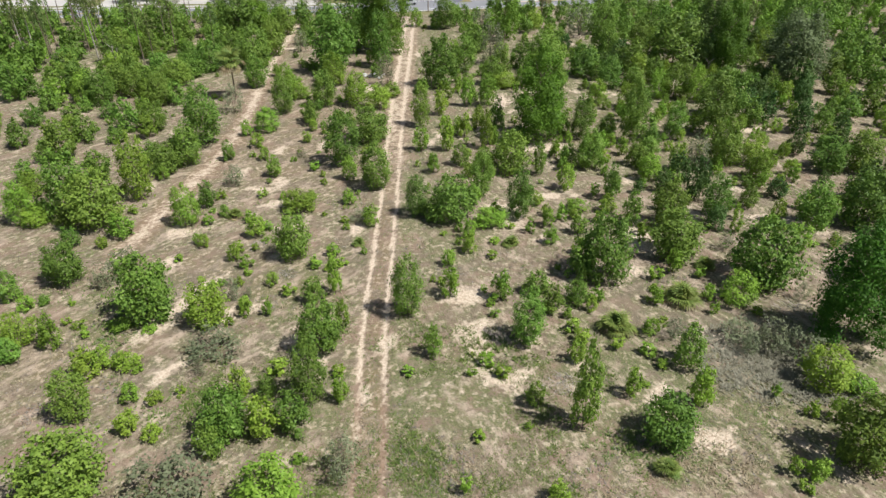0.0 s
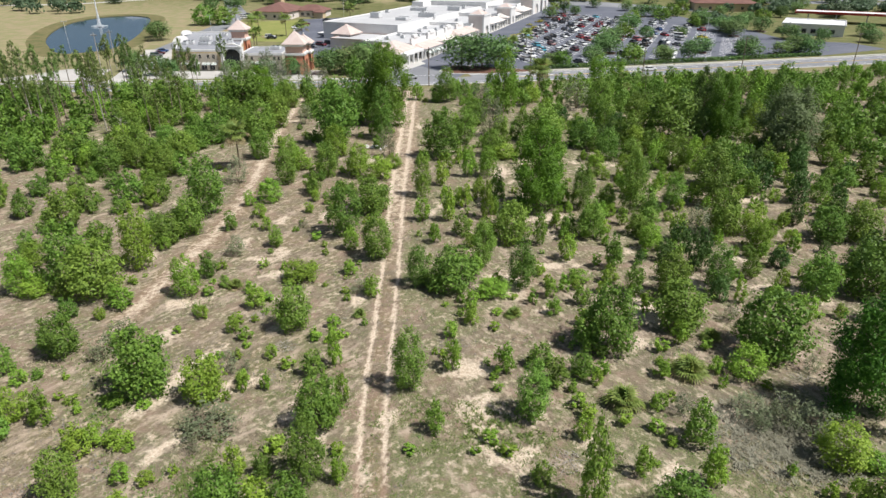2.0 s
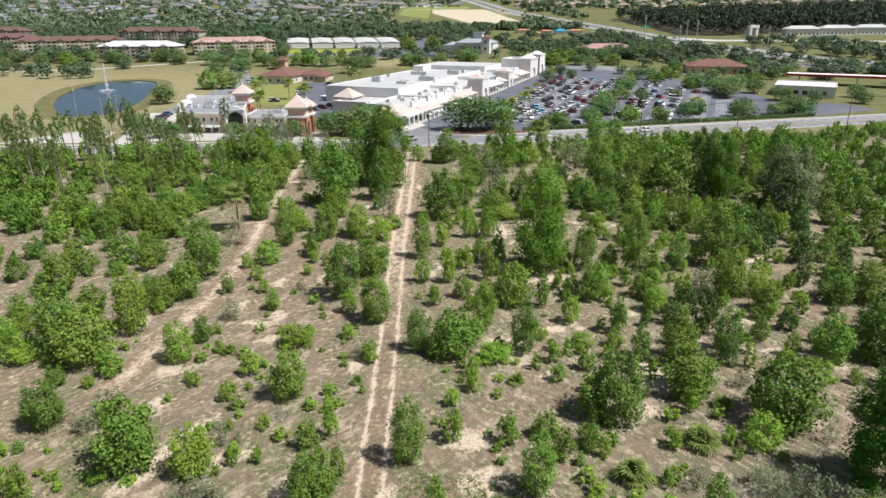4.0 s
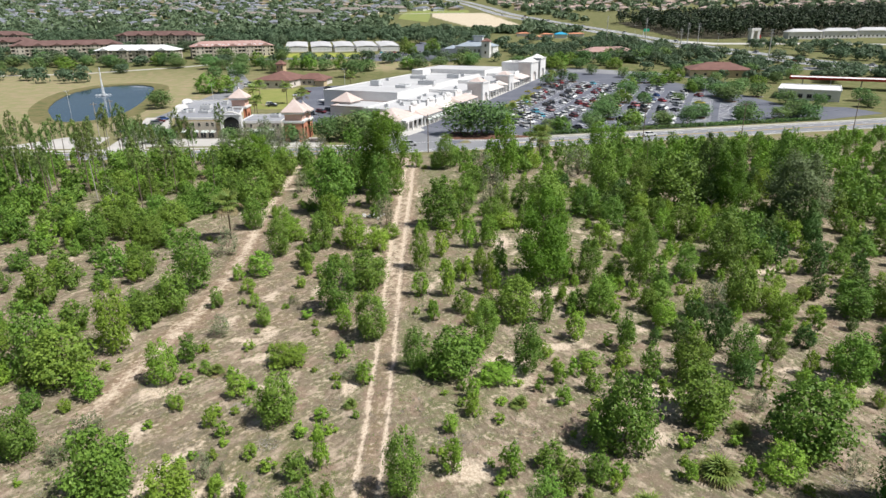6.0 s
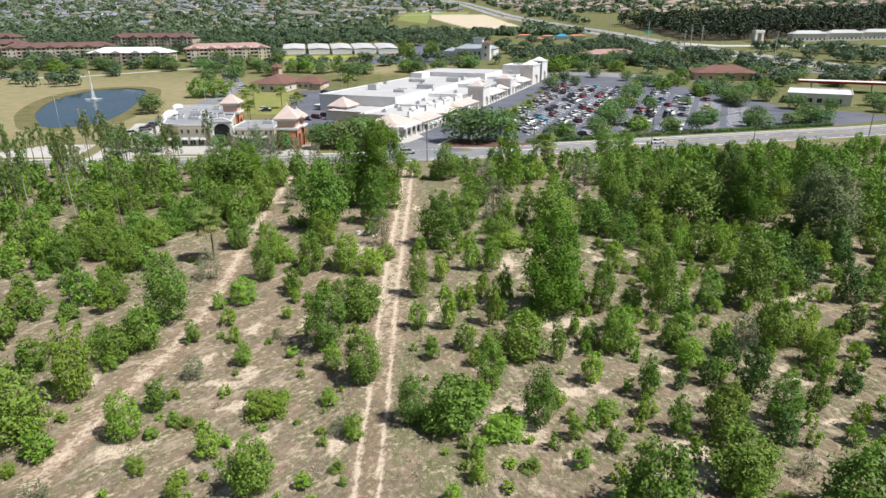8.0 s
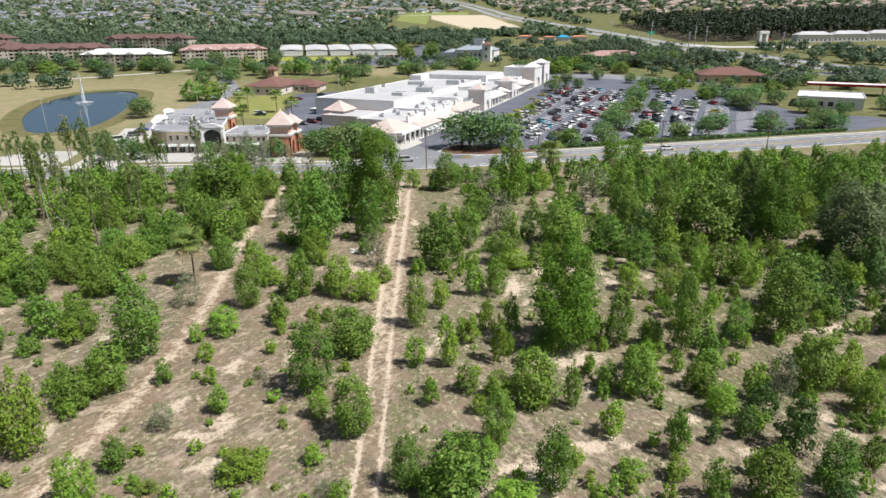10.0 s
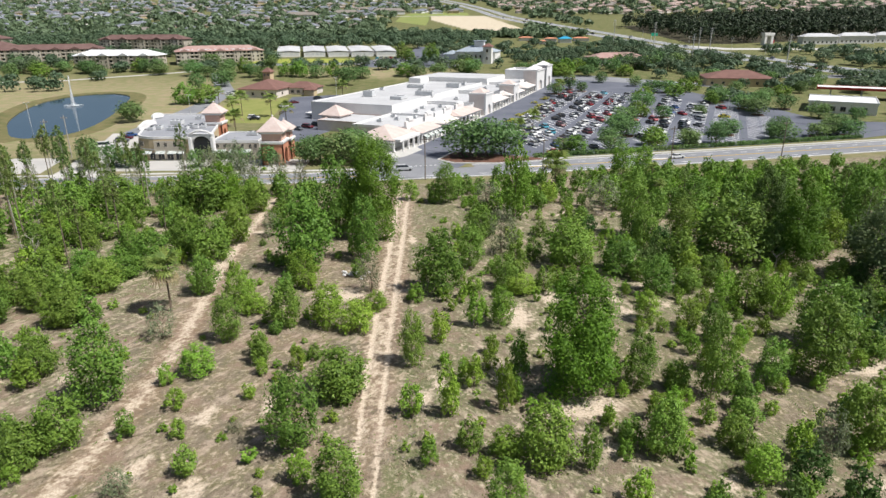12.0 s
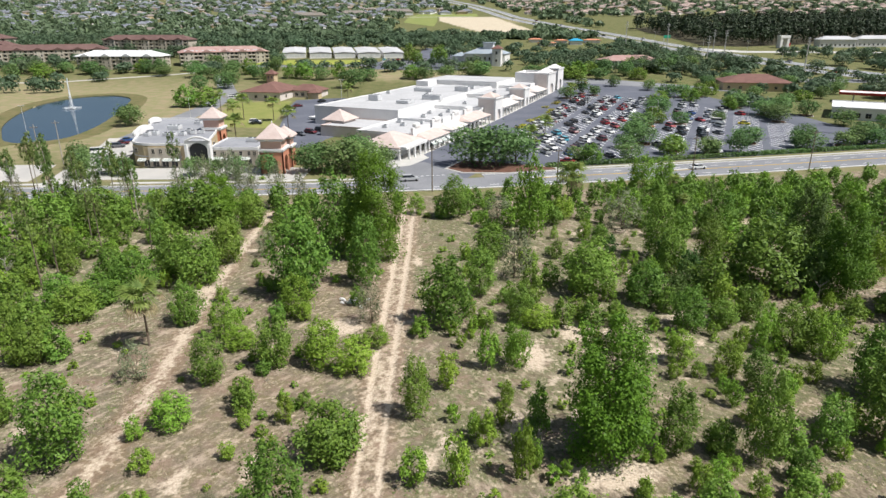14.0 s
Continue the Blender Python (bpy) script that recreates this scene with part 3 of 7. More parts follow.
PALMETTOS_A = [
    (22.0, 40.2, 2.7, 3.3), (22.0, 61.8, 5.3, 5.7), (32.0, 67.8, 4.0, 5.9), (38.1, 76.0, 2.3, 3.7), (-12.5, 82.3, 3.1, 2.7), (10.7, 82.3, 3.0, 3.4),
    (-33.9, 91.1, 3.2, 3.3), (-6.6, 228.0, 6.4, 3.5), (7.9, 228.0, 4.5, 4.6),
]
PALMETTOS = PALMETTOS_A
SABALS = [
    (-51.3, 152.9, 11.0, 5.8), (35.1, 237.6, 12.0, 7.6),
]
CONIFERS_A = [
    (80.2, 152.6, 8.0, 4.6),
]
CONIFERS = CONIFERS_A

# A grey willow-like tree at the thicket: the same.
WILLOWS = [(90.8, 165.0, 17.7, 14.5)]

# ---- plants ----
def leaf_mesh(name, seed, count, size, profile, lobes, material, puff=1.0, core=0.5, aspect=1.0):
    """A crown one metre wide and high: sprays of leaves set round the stem, each a rounded clump that catches the sun on its own, with gaps between."""
    r = np.random.default_rng(seed)
    grid = np.linspace(0.06, 0.90, 200)
    wide = np.interp(grid, [q[0] for q in profile], [q[1] for q in profile])
    cdf = np.cumsum(wide)
    u = (np.arange(lobes) + r.uniform(0.1, 0.9, lobes)) / lobes
    cz = np.interp(u * cdf[-1], cdf, grid)
    pr = np.interp(cz, [q[0] for q in profile], [q[1] for q in profile]) * 0.5
    lr = np.clip(pr * r.uniform(0.30, 0.56, lobes) * puff, 0.055, 0.21 * puff)
    ang = np.arange(lobes) * 2.4 + r.uniform(-0.5, 0.5, lobes)
    rad = np.clip(pr - lr * 0.7, 0.0, None) * r.uniform(0.45, 1.15, lobes)
    C = np.stack([rad * np.cos(ang), rad * np.sin(ang), cz], -1)
    tips = np.array([[r.normal() * 0.05, r.normal() * 0.05, 0.90], [r.normal() * 0.12, r.normal() * 0.12, 0.82]])
    C, lr = np.concatenate([C, tips]), np.append(lr, [0.07, 0.10])
    share = lr ** 1.8
    pick = r.choice(len(C), count, p=share / share.sum())
    d = r.normal(size=(count, 3))
    d /= np.linalg.norm(d, axis=1)[:, None]
    out = C[pick] * np.array([1, 1, 0])
    inward = (d * out).sum(1) < -0.02
    d[inward & (r.random(count) < 0.75)] *= np.array([-1, -1, 1])
    d[(d[:, 2] < 0) & (r.random(count) < 0.55), 2] *= -1
    shell = r.uniform(0.55, 1.10, count)
    kind = r.random(count)
    shell = np.where(kind < 0.20, r.uniform(1.05, 1.55, count), np.where(kind > 0.97 - 0.25 * (0.5 - core), r.uniform(0.2, 0.7, count), shell))
    flat = 0.95 / aspect ** 0.55
    P = C[pick] + d * (lr[pick] * shell)[:, None] * np.array([1, 1, flat]) + r.normal(size=(count, 3)) * 0.008
    shoots = kind < 0.20  # young twigs reach out and up past the clumps
    P[shoots] += (out[shoots] * 0.16 + np.array([0, 0, 0.05 / aspect])) * r.random((shoots.sum(), 1))
    P[:, 2] = np.abs(P[:, 2])
    N = d + r.normal(size=(count, 3)) * 0.46 + np.array([0, 0, 0.22])
    N /= np.linalg.norm(N, axis=1)[:, None]
    T = np.cross(N, r.normal(size=(count, 3)))
    T /= np.linalg.norm(T, axis=1)[:, None]
    B = np.cross(N, T)
    s = (size * r.uniform(0.6, 1.4, count))[:, None]
    O = np.stack([-T * s * 0.5 - B * s * 0.3, B * s * 0.5, T * s * 0.62 - N * s * 0.15], 1)
    O[:, :, 2] /= aspect
    V = (P[:, None, :] + O).reshape(-1, 3)
    span = np.percentile(np.abs(V[:, :2]), 98.0)
    V[:, :2] *= 0.5 / span
    V[:, 2] /= np.percentile(V[:, 2], 99.5)
    return mesh_of(name, V.tolist(), np.arange(3 * count).reshape(-1, 3).tolist(), material)


def stem_mesh(name, seed, thick, top, stems, limbs, material=None):
    """Trunk and limbs for a crown one metre wide and high."""
    r = random.Random(seed)
    bm = bmesh.new()
    for k in range(stems):
        a = math.tau * k / stems + r.random()
        lean = 0.0 if stems == 1 else 0.16
        path = [(0.02 * math.cos(a) * (stems > 1), 0.02 * math.sin(a) * (stems > 1), 0, thick)]
        for i in range(1, 5):
            t = i / 4
            path.append((lean * t * math.cos(a) + r.uniform(-0.02, 0.02), lean * t * math.sin(a) + r.uniform(-0.02, 0.02), top * t, thick * (1 - 0.8 * t)))
        add_tube(bm, path, 6)
        for j in range(limbs):
            t = r.uniform(0.35, 0.85)
            b = r.uniform(0, math.tau)
            x0, y0, z0 = lean * t * math.cos(a), lean * t * math.sin(a), top * t
            ln = r.uniform(0.16, 0.34)
            add_tube(bm, [(x0, y0, z0, thick * 0.45), (x0 + ln * 0.5 * math.cos(b), y0 + ln * 0.5 * math.sin(b), z0 + 0.07, thick * 0.3), (x0 + ln * math.cos(b), y0 + ln * math.sin(b), z0 + 0.2, thick * 0.1)], 4)
    me = bpy.data.meshes.new(name)
    bm.to_mesh(me)
    bm.free()
    me.materials.append(material or M_BARK)
    return me


OVOID = [(0, 0.55), (0.14, 0.9), (0.36, 1.0), (0.58, 0.86), (0.8, 0.52), (1, 0.12)]
ROUND = [(0, 0.6), (0.25, 1.0), (0.6, 0.95), (0.85, 0.6), (1, 0.25)]
COLUMN = [(0, 0.6), (0.18, 0.95), (0.45, 1.0), (0.7, 0.78), (0.88, 0.46), (1, 0.15)]
PLUME = [(0, 0.7), (0.15, 1.0), (0.4, 0.98), (0.65, 0.78), (0.85, 0.5), (1, 0.2)]
CONE = [(0, 0.9), (0.2, 1.0), (0.5, 0.66), (0.8, 0.3), (1, 0.08)]
UMBRELLA = [(0, 0.1), (0.18, 0.55), (0.36, 0.95), (0.6, 1.0), (0.85, 0.72), (1, 0.3)]


def crowns(seeds, count, size, profile, lobes, material, thick, top, stems, limbs, core=0.5, bark=None, aspect=1.3, puff=1.0):
    return [(leaf_mesh("crown", s, count, size, profile, lobes, material, puff, core, aspect), stem_mesh("trunk", s, thick, top, stems, limbs, bark)) for s in seeds]


KINDS = {
    "oak": crowns((1, 2, 3, 4), 4900, 0.050, OVOID, 30, M_OAK, 0.022, 0.75, 1, 5),
    "oak_slim": crowns((5, 6, 7), 4900, 0.052, COLUMN, 34, M_OAK, 0.022, 0.8, 1, 5, aspect=1.9),
    "oak_small": crowns((11, 12, 13), 1700, 0.078, OVOID, 20, M_OAK, 0.02, 0.7, 1, 3, aspect=1.5),
    "shrub": crowns((21, 22, 23, 24), 1400, 0.084, ROUND, 16, M_BRIGHT, 0.018, 0.7, 3, 2),
    "bush": crowns((31, 32, 33), 420, 0.15, ROUND, 9, M_BRIGHT, 0.02, 0.6, 3, 1),
    "shrub_big": crowns((41, 42, 43), 3600, 0.053, OVOID, 26, M_BRIGHT, 0.02, 0.75, 2, 4, aspect=1.5),
    "grey": crowns((51, 52, 53), 1200, 0.052, ROUND, 20, M_GREY, 0.012, 0.8, 4, 4, 0.1),
    "willow": crowns((55,), 13000, 0.036, OVOID, 24, M_WILLOW, 0.012, 0.85, 3, 9, 0.1, M_DEADWOOD, aspect=1.5),
    "tall": crowns((61, 62, 63), 21000, 0.031, PLUME, 26, M_TALL, 0.02, 0.85, 1, 8, aspect=1.9),
    "tall_dark": crowns((71, 72), 14000, 0.036, PLUME, 26, M_DARK, 0.02, 0.85, 1, 8, aspect=1.8),
    "wood": crowns((81, 82, 83, 84), 1900, 0.074, OVOID, 20, M_OAK, 0.02, 0.8, 1, 4),
    "wood_far": crowns((181, 182, 183), 720, 0.116, OVOID, 18, M_OAK, 0.02, 0.8, 1, 2),
    "shrub_far": crowns((121, 122), 640, 0.12, ROUND, 14, M_BRIGHT, 0.018, 0.7, 2, 1),
    "wood_dark": crowns((85, 86, 87), 1900, 0.076, COLUMN, 22, M_DARK, 0.02, 0.8, 1, 4),
    "pine_top": crowns((95, 96, 97), 560, 0.10, ROUND, 12, M_NEEDLE, 0.012, 0.8, 4, 4, 0.1),
    "conifer": crowns((91,), 2400, 0.06, CONE, 34, M_OAK, 0.02, 0.95, 1, 4, aspect=2.0),
    "border": crowns((141, 142), 420, 0.13, ROUND, 10, M_YELLOWLEAF, 0.02, 0.6, 3, 1),
    "airy": crowns((131, 132, 133), 1500, 0.055, COLUMN, 34, M_GREY, 0.012, 0.9, 3, 9, 0.1, M_DEADWOOD, aspect=1.6),
    "town_oak": crowns((101, 102, 103, 104), 1350, 0.082, UMBRELLA, 24, M_TOWN, 0.028, 0.75, 1, 6, puff=1.4),
    "town_bright": crowns((111, 112), 1300, 0.085, OVOID, 22, M_OAK, 0.02, 0.8, 1, 4),
    "far_oak": crowns((121, 122, 123), 700, 0.115, UMBRELLA, 18, M_HAZEDLEAF, 0.03, 0.7, 1, 3, puff=1.4),
}
TREES = {}
TAKEN = []


def plant(kind, name, label, category, x, y, h, w, group="", z=None):
    """Stands a plant at (x, y): the first of each form is built, the rest are copies."""
    k = random.randrange(len(KINDS[kind]))
    m = Matrix.Translation((x, y, land(y) - 0.04 if z is None else z)) @ Matrix.Rotation(random.uniform(0, math.tau), 4, "Z")
    TAKEN.append((x, y, w))
    if kind in ("bush", "border"):
        ob = tagged(new(name, KINDS[kind][k][0]), label, category, group)
        ob.matrix_basis = m @ Matrix.Diagonal((w, w, h, 1))
        return ob
    if (kind, k, name) not in TREES:
        ob = thing(name, label, category, group=group)
        crown, stem = KINDS[kind][k]
        part("trunk", stem, None, ob)
        part("crown", crown, None, ob)
        TREES[kind, k, name] = ob
        ob.matrix_basis = m @ Matrix.Diagonal((w, w, h, 1))
        return ob
    first = TREES[kind, k, name]
    s = first.scale
    ob = copy_thing(first, m @ Matrix.Diagonal((w / s[0], w / s[1], h / s[2], 1)))
    return tagged(ob, label)


for x, y, h, w in OAKS:
    big = w > 3.6
    plant(("oak_slim" if h > 1.6 * w else "oak") if big else "oak_small", "oak_tree" if big else "oak_sapling", "bushy young oak in full green leaf" if big else "small green oak sapling in the dry field", "tree", x, y, h, w, "young trees in the field")
for x, y, h, w in SHRUBS:
    w = w if w < 5 else 5 + 0.45 * (w - 5)
    if w > 4:
        plant("shrub_big", "leafy_shrub", "tall bright yellow-green leafy shrub", "shrub", x, y, h, w, "shrubs in the field")
    else:
        plant("shrub" if w > 1.6 else "bush", "leafy_shrub", "bright yellow-green young shrub on dry ground", "shrub", x, y, h, w, "shrubs in the field")
for x, y, h, w in GREY_SHRUBS:
    plant("grey", "scrub_bush", "sparse grey green scrub bush on sand", "shrub", x, y, h, w, "scrub bushes")
for i, (x, y, h, w) in enumerate(TALL_TREES):
    plant("tall_dark" if x > 40 and y > 120 and i % 2 else "tall", "broadleaf_tree", "tall dense broadleaf tree, dark green", "tree", x, y, h, w, "tall trees by the field")
for x, y, h, w in WILLOWS:
    plant("willow", "willow_tree", "feathery grey green willow-like tree with a pale trunk", "tree", x, y, h, w)
for x, y, h, w in CONIFERS:
    plant("conifer", "conifer", "slender green conifer shaped like a cone", "tree", x, y, h, w)


def clear(x, y, w, keep=0.62):
    return all((x - a) ** 2 + (y - b) ** 2 > (keep * 0.5 * (w + c)) ** 2 for a, b, c in TAKEN)


def off_tracks(x, y, w):
    t = np.array([[x]]), np.array([[y]])
    return line_distance(*t, TRACK)[0][0, 0] > 3.0 + w * 0.35 and line_distance(*t, SIDE_TRACK)[0][0, 0] > 2.0 + w * 0.35


REST = {"wood_far": [], "shrub_far": []}


def joined(kind, name, label):
    """The plants deep in the thicket, too many to pick apart, in one mesh."""
    out, faces, slots, n = [], [], [], 0
    for x, y, h, w in REST[kind]:
        crown, stem = random.choice(KINDS[kind])
        a = random.uniform(0, math.tau)
        for me, slot in ((crown, 0), (stem, 1)):
            co = np.empty(3 * len(me.vertices))
            me.vertices.foreach_get("co", co)
            co = co.reshape(-1, 3) * np.array([w, w, h])
            c, q = math.cos(a), math.sin(a)
            out.append(np.stack([co[:, 0] * c - co[:, 1] * q + x, co[:, 0] * q + co[:, 1] * c + y, co[:, 2] + land(y) - 0.04], -1))
            faces += [[v + n for v in p.vertices] for p in me.polygons]
            slots += [slot] * len(me.polygons)
            n += len(me.vertices)
    me = mesh_of(name, np.concatenate(out).tolist(), faces, KINDS[kind][0][0].materials[0])
    me.materials.append(M_BARK)
    me.polygons.foreach_set("material_index", slots)
    tagged(new(name, me), label, "trees", kind="stuff")


def thicket(x0, x1, y0, y1, count, low, high, bright=0.25):
    """Fills a stretch of the field's edge with self-sown trees."""
    for _ in range(count * 4):
        if count <= 0:
            return
        x, y, w = random.uniform(x0, x1), random.uniform(y0, y1), random.uniform(low, high)
        if clear(x, y, w) and off_tracks(x, y, w):
            deep = y > 212 or abs(x) > 105
            if random.random() < bright and deep:
                REST["shrub_far"].append((x, y, w * random.uniform(0.9, 1.3), w * 0.8))
                TAKEN.append((x, y, w))
            elif deep:
                REST["wood_far"].append((x, y, w * random.uniform(1.0, 1.5), w))
                TAKEN.append((x, y, w))
            elif random.random() < bright:
                plant("shrub", "thicket_shrub", "bright green shrub in the thicket", "shrub", x, y, w * random.uniform(0.9, 1.3), w * 0.8, "thicket")
            else:
                dark = x > 32 and random.random() < 0.45
                plant("wood_dark" if dark else "wood", "young_tree", "self-sown dark green young tree in the thicket" if dark else "self-sown green young tree in the thicket", "tree", x, y, w * random.uniform(1.0, 1.45) * (1.25 if dark else 1.0), w, "thicket")
            count -= 1


thicket(-160, -62, 150, 240, 130, 4.0, 7.0)
thicket(-120, -60, 105, 150, 36, 3.0, 6.0)
thicket(-62, -25, 205, 242, 24, 3.5, 6.5)
thicket(45, 200, 165, 252, 115, 4.0, 7.5)
thicket(60, 110, 245, 256, 14, 2.5, 4.5)
thicket(110, 240, 252, 272, 30, 2.5, 5.0)
thicket(66, 130, 105, 165, 36, 3.0, 5.6)
thicket(82, 150, 92, 205, 62, 4.0, 6.8, 0.15)
thicket(58, 84, 70, 100, 8, 3.0, 5.0, 0.3)
thicket(0, 45, 160, 240, 34, 2.5, 5.0, 0.4)
thicket(4, 62, 205, 256, 34, 2.5, 6.0, 0.3)
thicket(60, 120, 200, 262, 26, 3.5, 6.5, 0.2)
thicket(22, 90, 90, 165, 34, 1.6, 3.2, 0.7)
thicket(-95, -50, 60, 112, 22, 1.6, 3.6, 0.6)
thicket(14, 62, 62, 130, 34, 1.4, 3.2, 0.75)
thicket(40, 100, 110, 170, 14, 2.4, 4.6, 0.35)
thicket(34, 80, 78, 120, 12, 2.6, 4.6, 0.2)
thicket(-60, -16, 110, 200, 22, 1.6, 3.4, 0.6)
thicket(-42, -14, 46, 110, 14, 1.2, 2.4, 0.8)
for k in range(105):
    x = random.uniform(34, 235)
    y = float(np.interp(x, [8, 80, 162, 300], [268.5, 284.5, 305, 341])) - random.uniform(30, 62)
    w = random.uniform(3.0, 5.5)
    if clear(x, y, w, 0.5):
        REST["wood_far" if random.random() < 0.7 else "shrub_far"].append((x, y, w * random.uniform(1.1, 1.6), w))
        TAKEN.append((x, y, w))
for k in range(80):
    x = random.uniform(26, 235)
    y = float(np.interp(x, [8, 80, 162, 300], [268.5, 284.5, 305, 341])) - random.uniform(15, 30)
    w = random.uniform(1.6, 3.4)
    if clear(x, y, w, 0.5):
        REST["shrub_far"].append((x, y, w * random.uniform(0.8, 1.4), w))
joined("wood_far", "thicket_trees", "dense self-sown young trees deep in the thicket")
joined("shrub_far", "thicket_shrubs", "bright green shrubs deep in the thicket")
for i, (x, y, h, w) in enumerate(((-73, 240, 11, 6), (-66, 242, 12, 7), (-60, 239, 10, 6), (-80, 238, 9, 5), (-52, 241, 9, 6), (-104, 236, 12, 4), (-112, 238, 13, 4), (-97, 240, 11, 4), (-126, 234, 12, 4), (-44, 236, 8, 5), (20, 211.7, 21, 8), (62, 258, 12, 9), (70, 262, 11, 7))):
    h = 1.4 * h if -90 < x < 0 else h
    plant("airy" if x < 0 else "shrub_big", "roadside_tree", "thin airy grey-green tree beside the road" if x < 0 else "tall bright green tree beside the road", "tree", x, y, h, w, "roadside trees")
for _ in range(260):
    x, y, w = random.uniform(-2, 80), random.uniform(78, 200), random.uniform(1.4, 2.7)
    if x < 0.62 * y and clear(x, y, w, 0.95) and off_tracks(x, y, w):
        plant("shrub" if w > 2 else "bush", "sapling", "slim bright green sapling on sandy ground", "tree", x, y, w * random.uniform(1.2, 1.9), w, "saplings in the field")
for _ in range(700):
    x, y, w = random.uniform(-80, 90), random.uniform(40, 225), random.uniform(0.6, 2.2)
    if abs(x) < 0.75 * y and clear(x, y, w, 1.0) and off_tracks(x, y, w):
        plant("bush", "low_shrub", "knee high yellow green shrub in the field", "shrub", x, y, w * random.uniform(0.7, 1.1), w, "low shrubs")

# ---- roads and paving ----
def sheet(name, outline, lift, material, label="", category="", kind="structure", thick=0.12, parent=None):
    """A slab that follows the lie of the land: its top lies lift above it."""
    area = sum(ax * by - bx * ay for (ax, ay), (bx, by) in zip(outline, outline[1:] + outline[:1]))
    bm = bmesh.new()
    bm.faces.new([bm.verts.new((x, y, 0)) for x, y in (outline if area > 0 else outline[::-1])])
    for y in RISE_Y:
        bmesh.ops.bisect_plane(bm, geom=bm.verts[:] + bm.edges[:] + bm.faces[:], plane_co=(0, y, 0), plane_no=(0, 1, 0))
    for v in bm.verts:
        v.co.z = land(v.co.y) + lift - thick
    ring = bmesh.ops.extrude_face_region(bm, geom=bm.faces[:])
    for v in ring["geom"]:
        if isinstance(v, bmesh.types.BMVert):
            v.co.z += thick
    bmesh.ops.recalc_face_normals(bm, faces=bm.faces[:])
    return tagged(part(name, bm, material, parent), label, category, kind=kind)


def offset_line(line, d):
    out = []
    for i, (x, y) in enumerate(line):
        (ax, ay), (bx, by) = line[max(i - 1, 0)], line[min(i + 1, len(line) - 1)]
        n = math.hypot(bx - ax, by - ay)
        out.append((x - (by - ay) / n * d, y + (bx - ax) / n * d))
    return out


def strip(name, line, d0, d1, lift, material, label="", category="", parent=None, thick=0.1):
    """A band along a line between two offsets to its left."""
    bm = bmesh.new()
    a, b = offset_line(line, d0), offset_line(line, d1)
    rows = []
    for (ax, ay), (bx, by) in zip(a, b):
        za, zb = land(ay) + lift, land(by) + lift
        rows.append([bm.verts.new(p) for p in ((ax, ay, za), (bx, by, zb), (bx, by, zb - thick), (ax, ay, za - thick))])
    for r, q in zip(rows, rows[1:]):
        for k in range(4):
            bm.faces.new((r[k], q[k], q[(k + 1) % 4], r[(k + 1) % 4]))
    bm.faces.new(rows[0][::-1])
    bm.faces.new(rows[-1])
    bmesh.ops.recalc_face_normals(bm, faces=bm.faces[:])
    ob = part(name, bm, material, parent)
    return tagged(ob, label, category, kind="structure") if label else ob


def sub_line(line, x0, x1):
    return [p for p in line if x0 <= p[0] <= x1]


def dashes(name, line, d, width, dash, gap, lift, material, parent):
    """Short bars along a line, each a piece of its own."""
    off = offset_line(line, d)
    along, nxt = 0.0, 0.0
    for (ax, ay), (bx, by) in zip(off, off[1:]):
        ln = math.dist((ax, ay), (bx, by))
        while nxt < along + ln:
            t = (nxt - along) / ln
            x, y = ax + (bx - ax) * t, ay + (by - ay) * t
            ux, uy = (bx - ax) / ln, (by - ay) / ln
            strip(name, [(x, y), (x + ux * dash, y + uy * dash)], -width / 2, width / 2, lift, material, parent=parent, thick=0.02)
            nxt += dash + gap
        along += ln


road = strip("road", ROAD, -7.2, 7.2, 0.10, M_ASPHALT, "grey asphalt road with painted lanes", "road")
wide = sub_line(ROAD, 10, 420)
strip("turn_lane", wide, 7.2, 12.0, 0.10, M_ASPHALT, parent=road)
for d in (-6.6, 6.6):
    strip("edge_line", sub_line(ROAD, -300, -26) if d > 0 else ROAD, d - 0.2, d + 0.2, 0.125, M_PAINT, parent=road, thick=0.02)
strip("edge_line", wide, 11.3, 11.6, 0.125, M_PAINT, parent=road, thick=0.02)
for d in (-0.22, 0.22):
    strip("centre_line", sub_line(ROAD, -300, -24), d - 0.12, d + 0.12, 0.125, M_YELLOW, parent=road, thick=0.02)
    strip("centre_line", sub_line(ROAD, 24, 420), d + 2.6, d + 2.9, 0.125, M_YELLOW, parent=road, thick=0.02)
dashes("lane_dash", sub_line(ROAD, -260, 300), -3.4, 0.3, 3.0, 7.0, 0.125, M_PAINT, road)
dashes("lane_dash", sub_line(ROAD, 26, 300), 7.0, 0.3, 3.0, 5.0, 0.125, M_PAINT, road)
for x0, x1 in ((24, 52), (70, 96)):
    strip("median_paint", sub_line(ROAD, x0, x1), 3.6, 4.6, 0.125, M_PAINT, parent=road, thick=0.02)
dashes("stop_mark", [(-20, 276.5), (-2, 280.0)], 0.0, 0.5, 1.0, 0.9, 0.125, M_PAINT, road)
for d0, d1 in ((-7.55, -7.2), (7.2, 7.55)):
    strip("kerb", sub_line(ROAD, -420, -24) if d1 > 0 else ROAD, d0, d1, 0.22, M_CONCRETE, "pale concrete kerb beside the road", "kerb", thick=0.24)
strip("kerb", wide, 12.0, 12.35, 0.22, M_CONCRETE, "pale concrete kerb beside the turn lane", "kerb", thick=0.24)
strip("pavement", sub_line(ROAD, -300, -118), 10.5, 13.0, 0.12, M_CONCRETE, "pale concrete pavement along the road", "pavement")
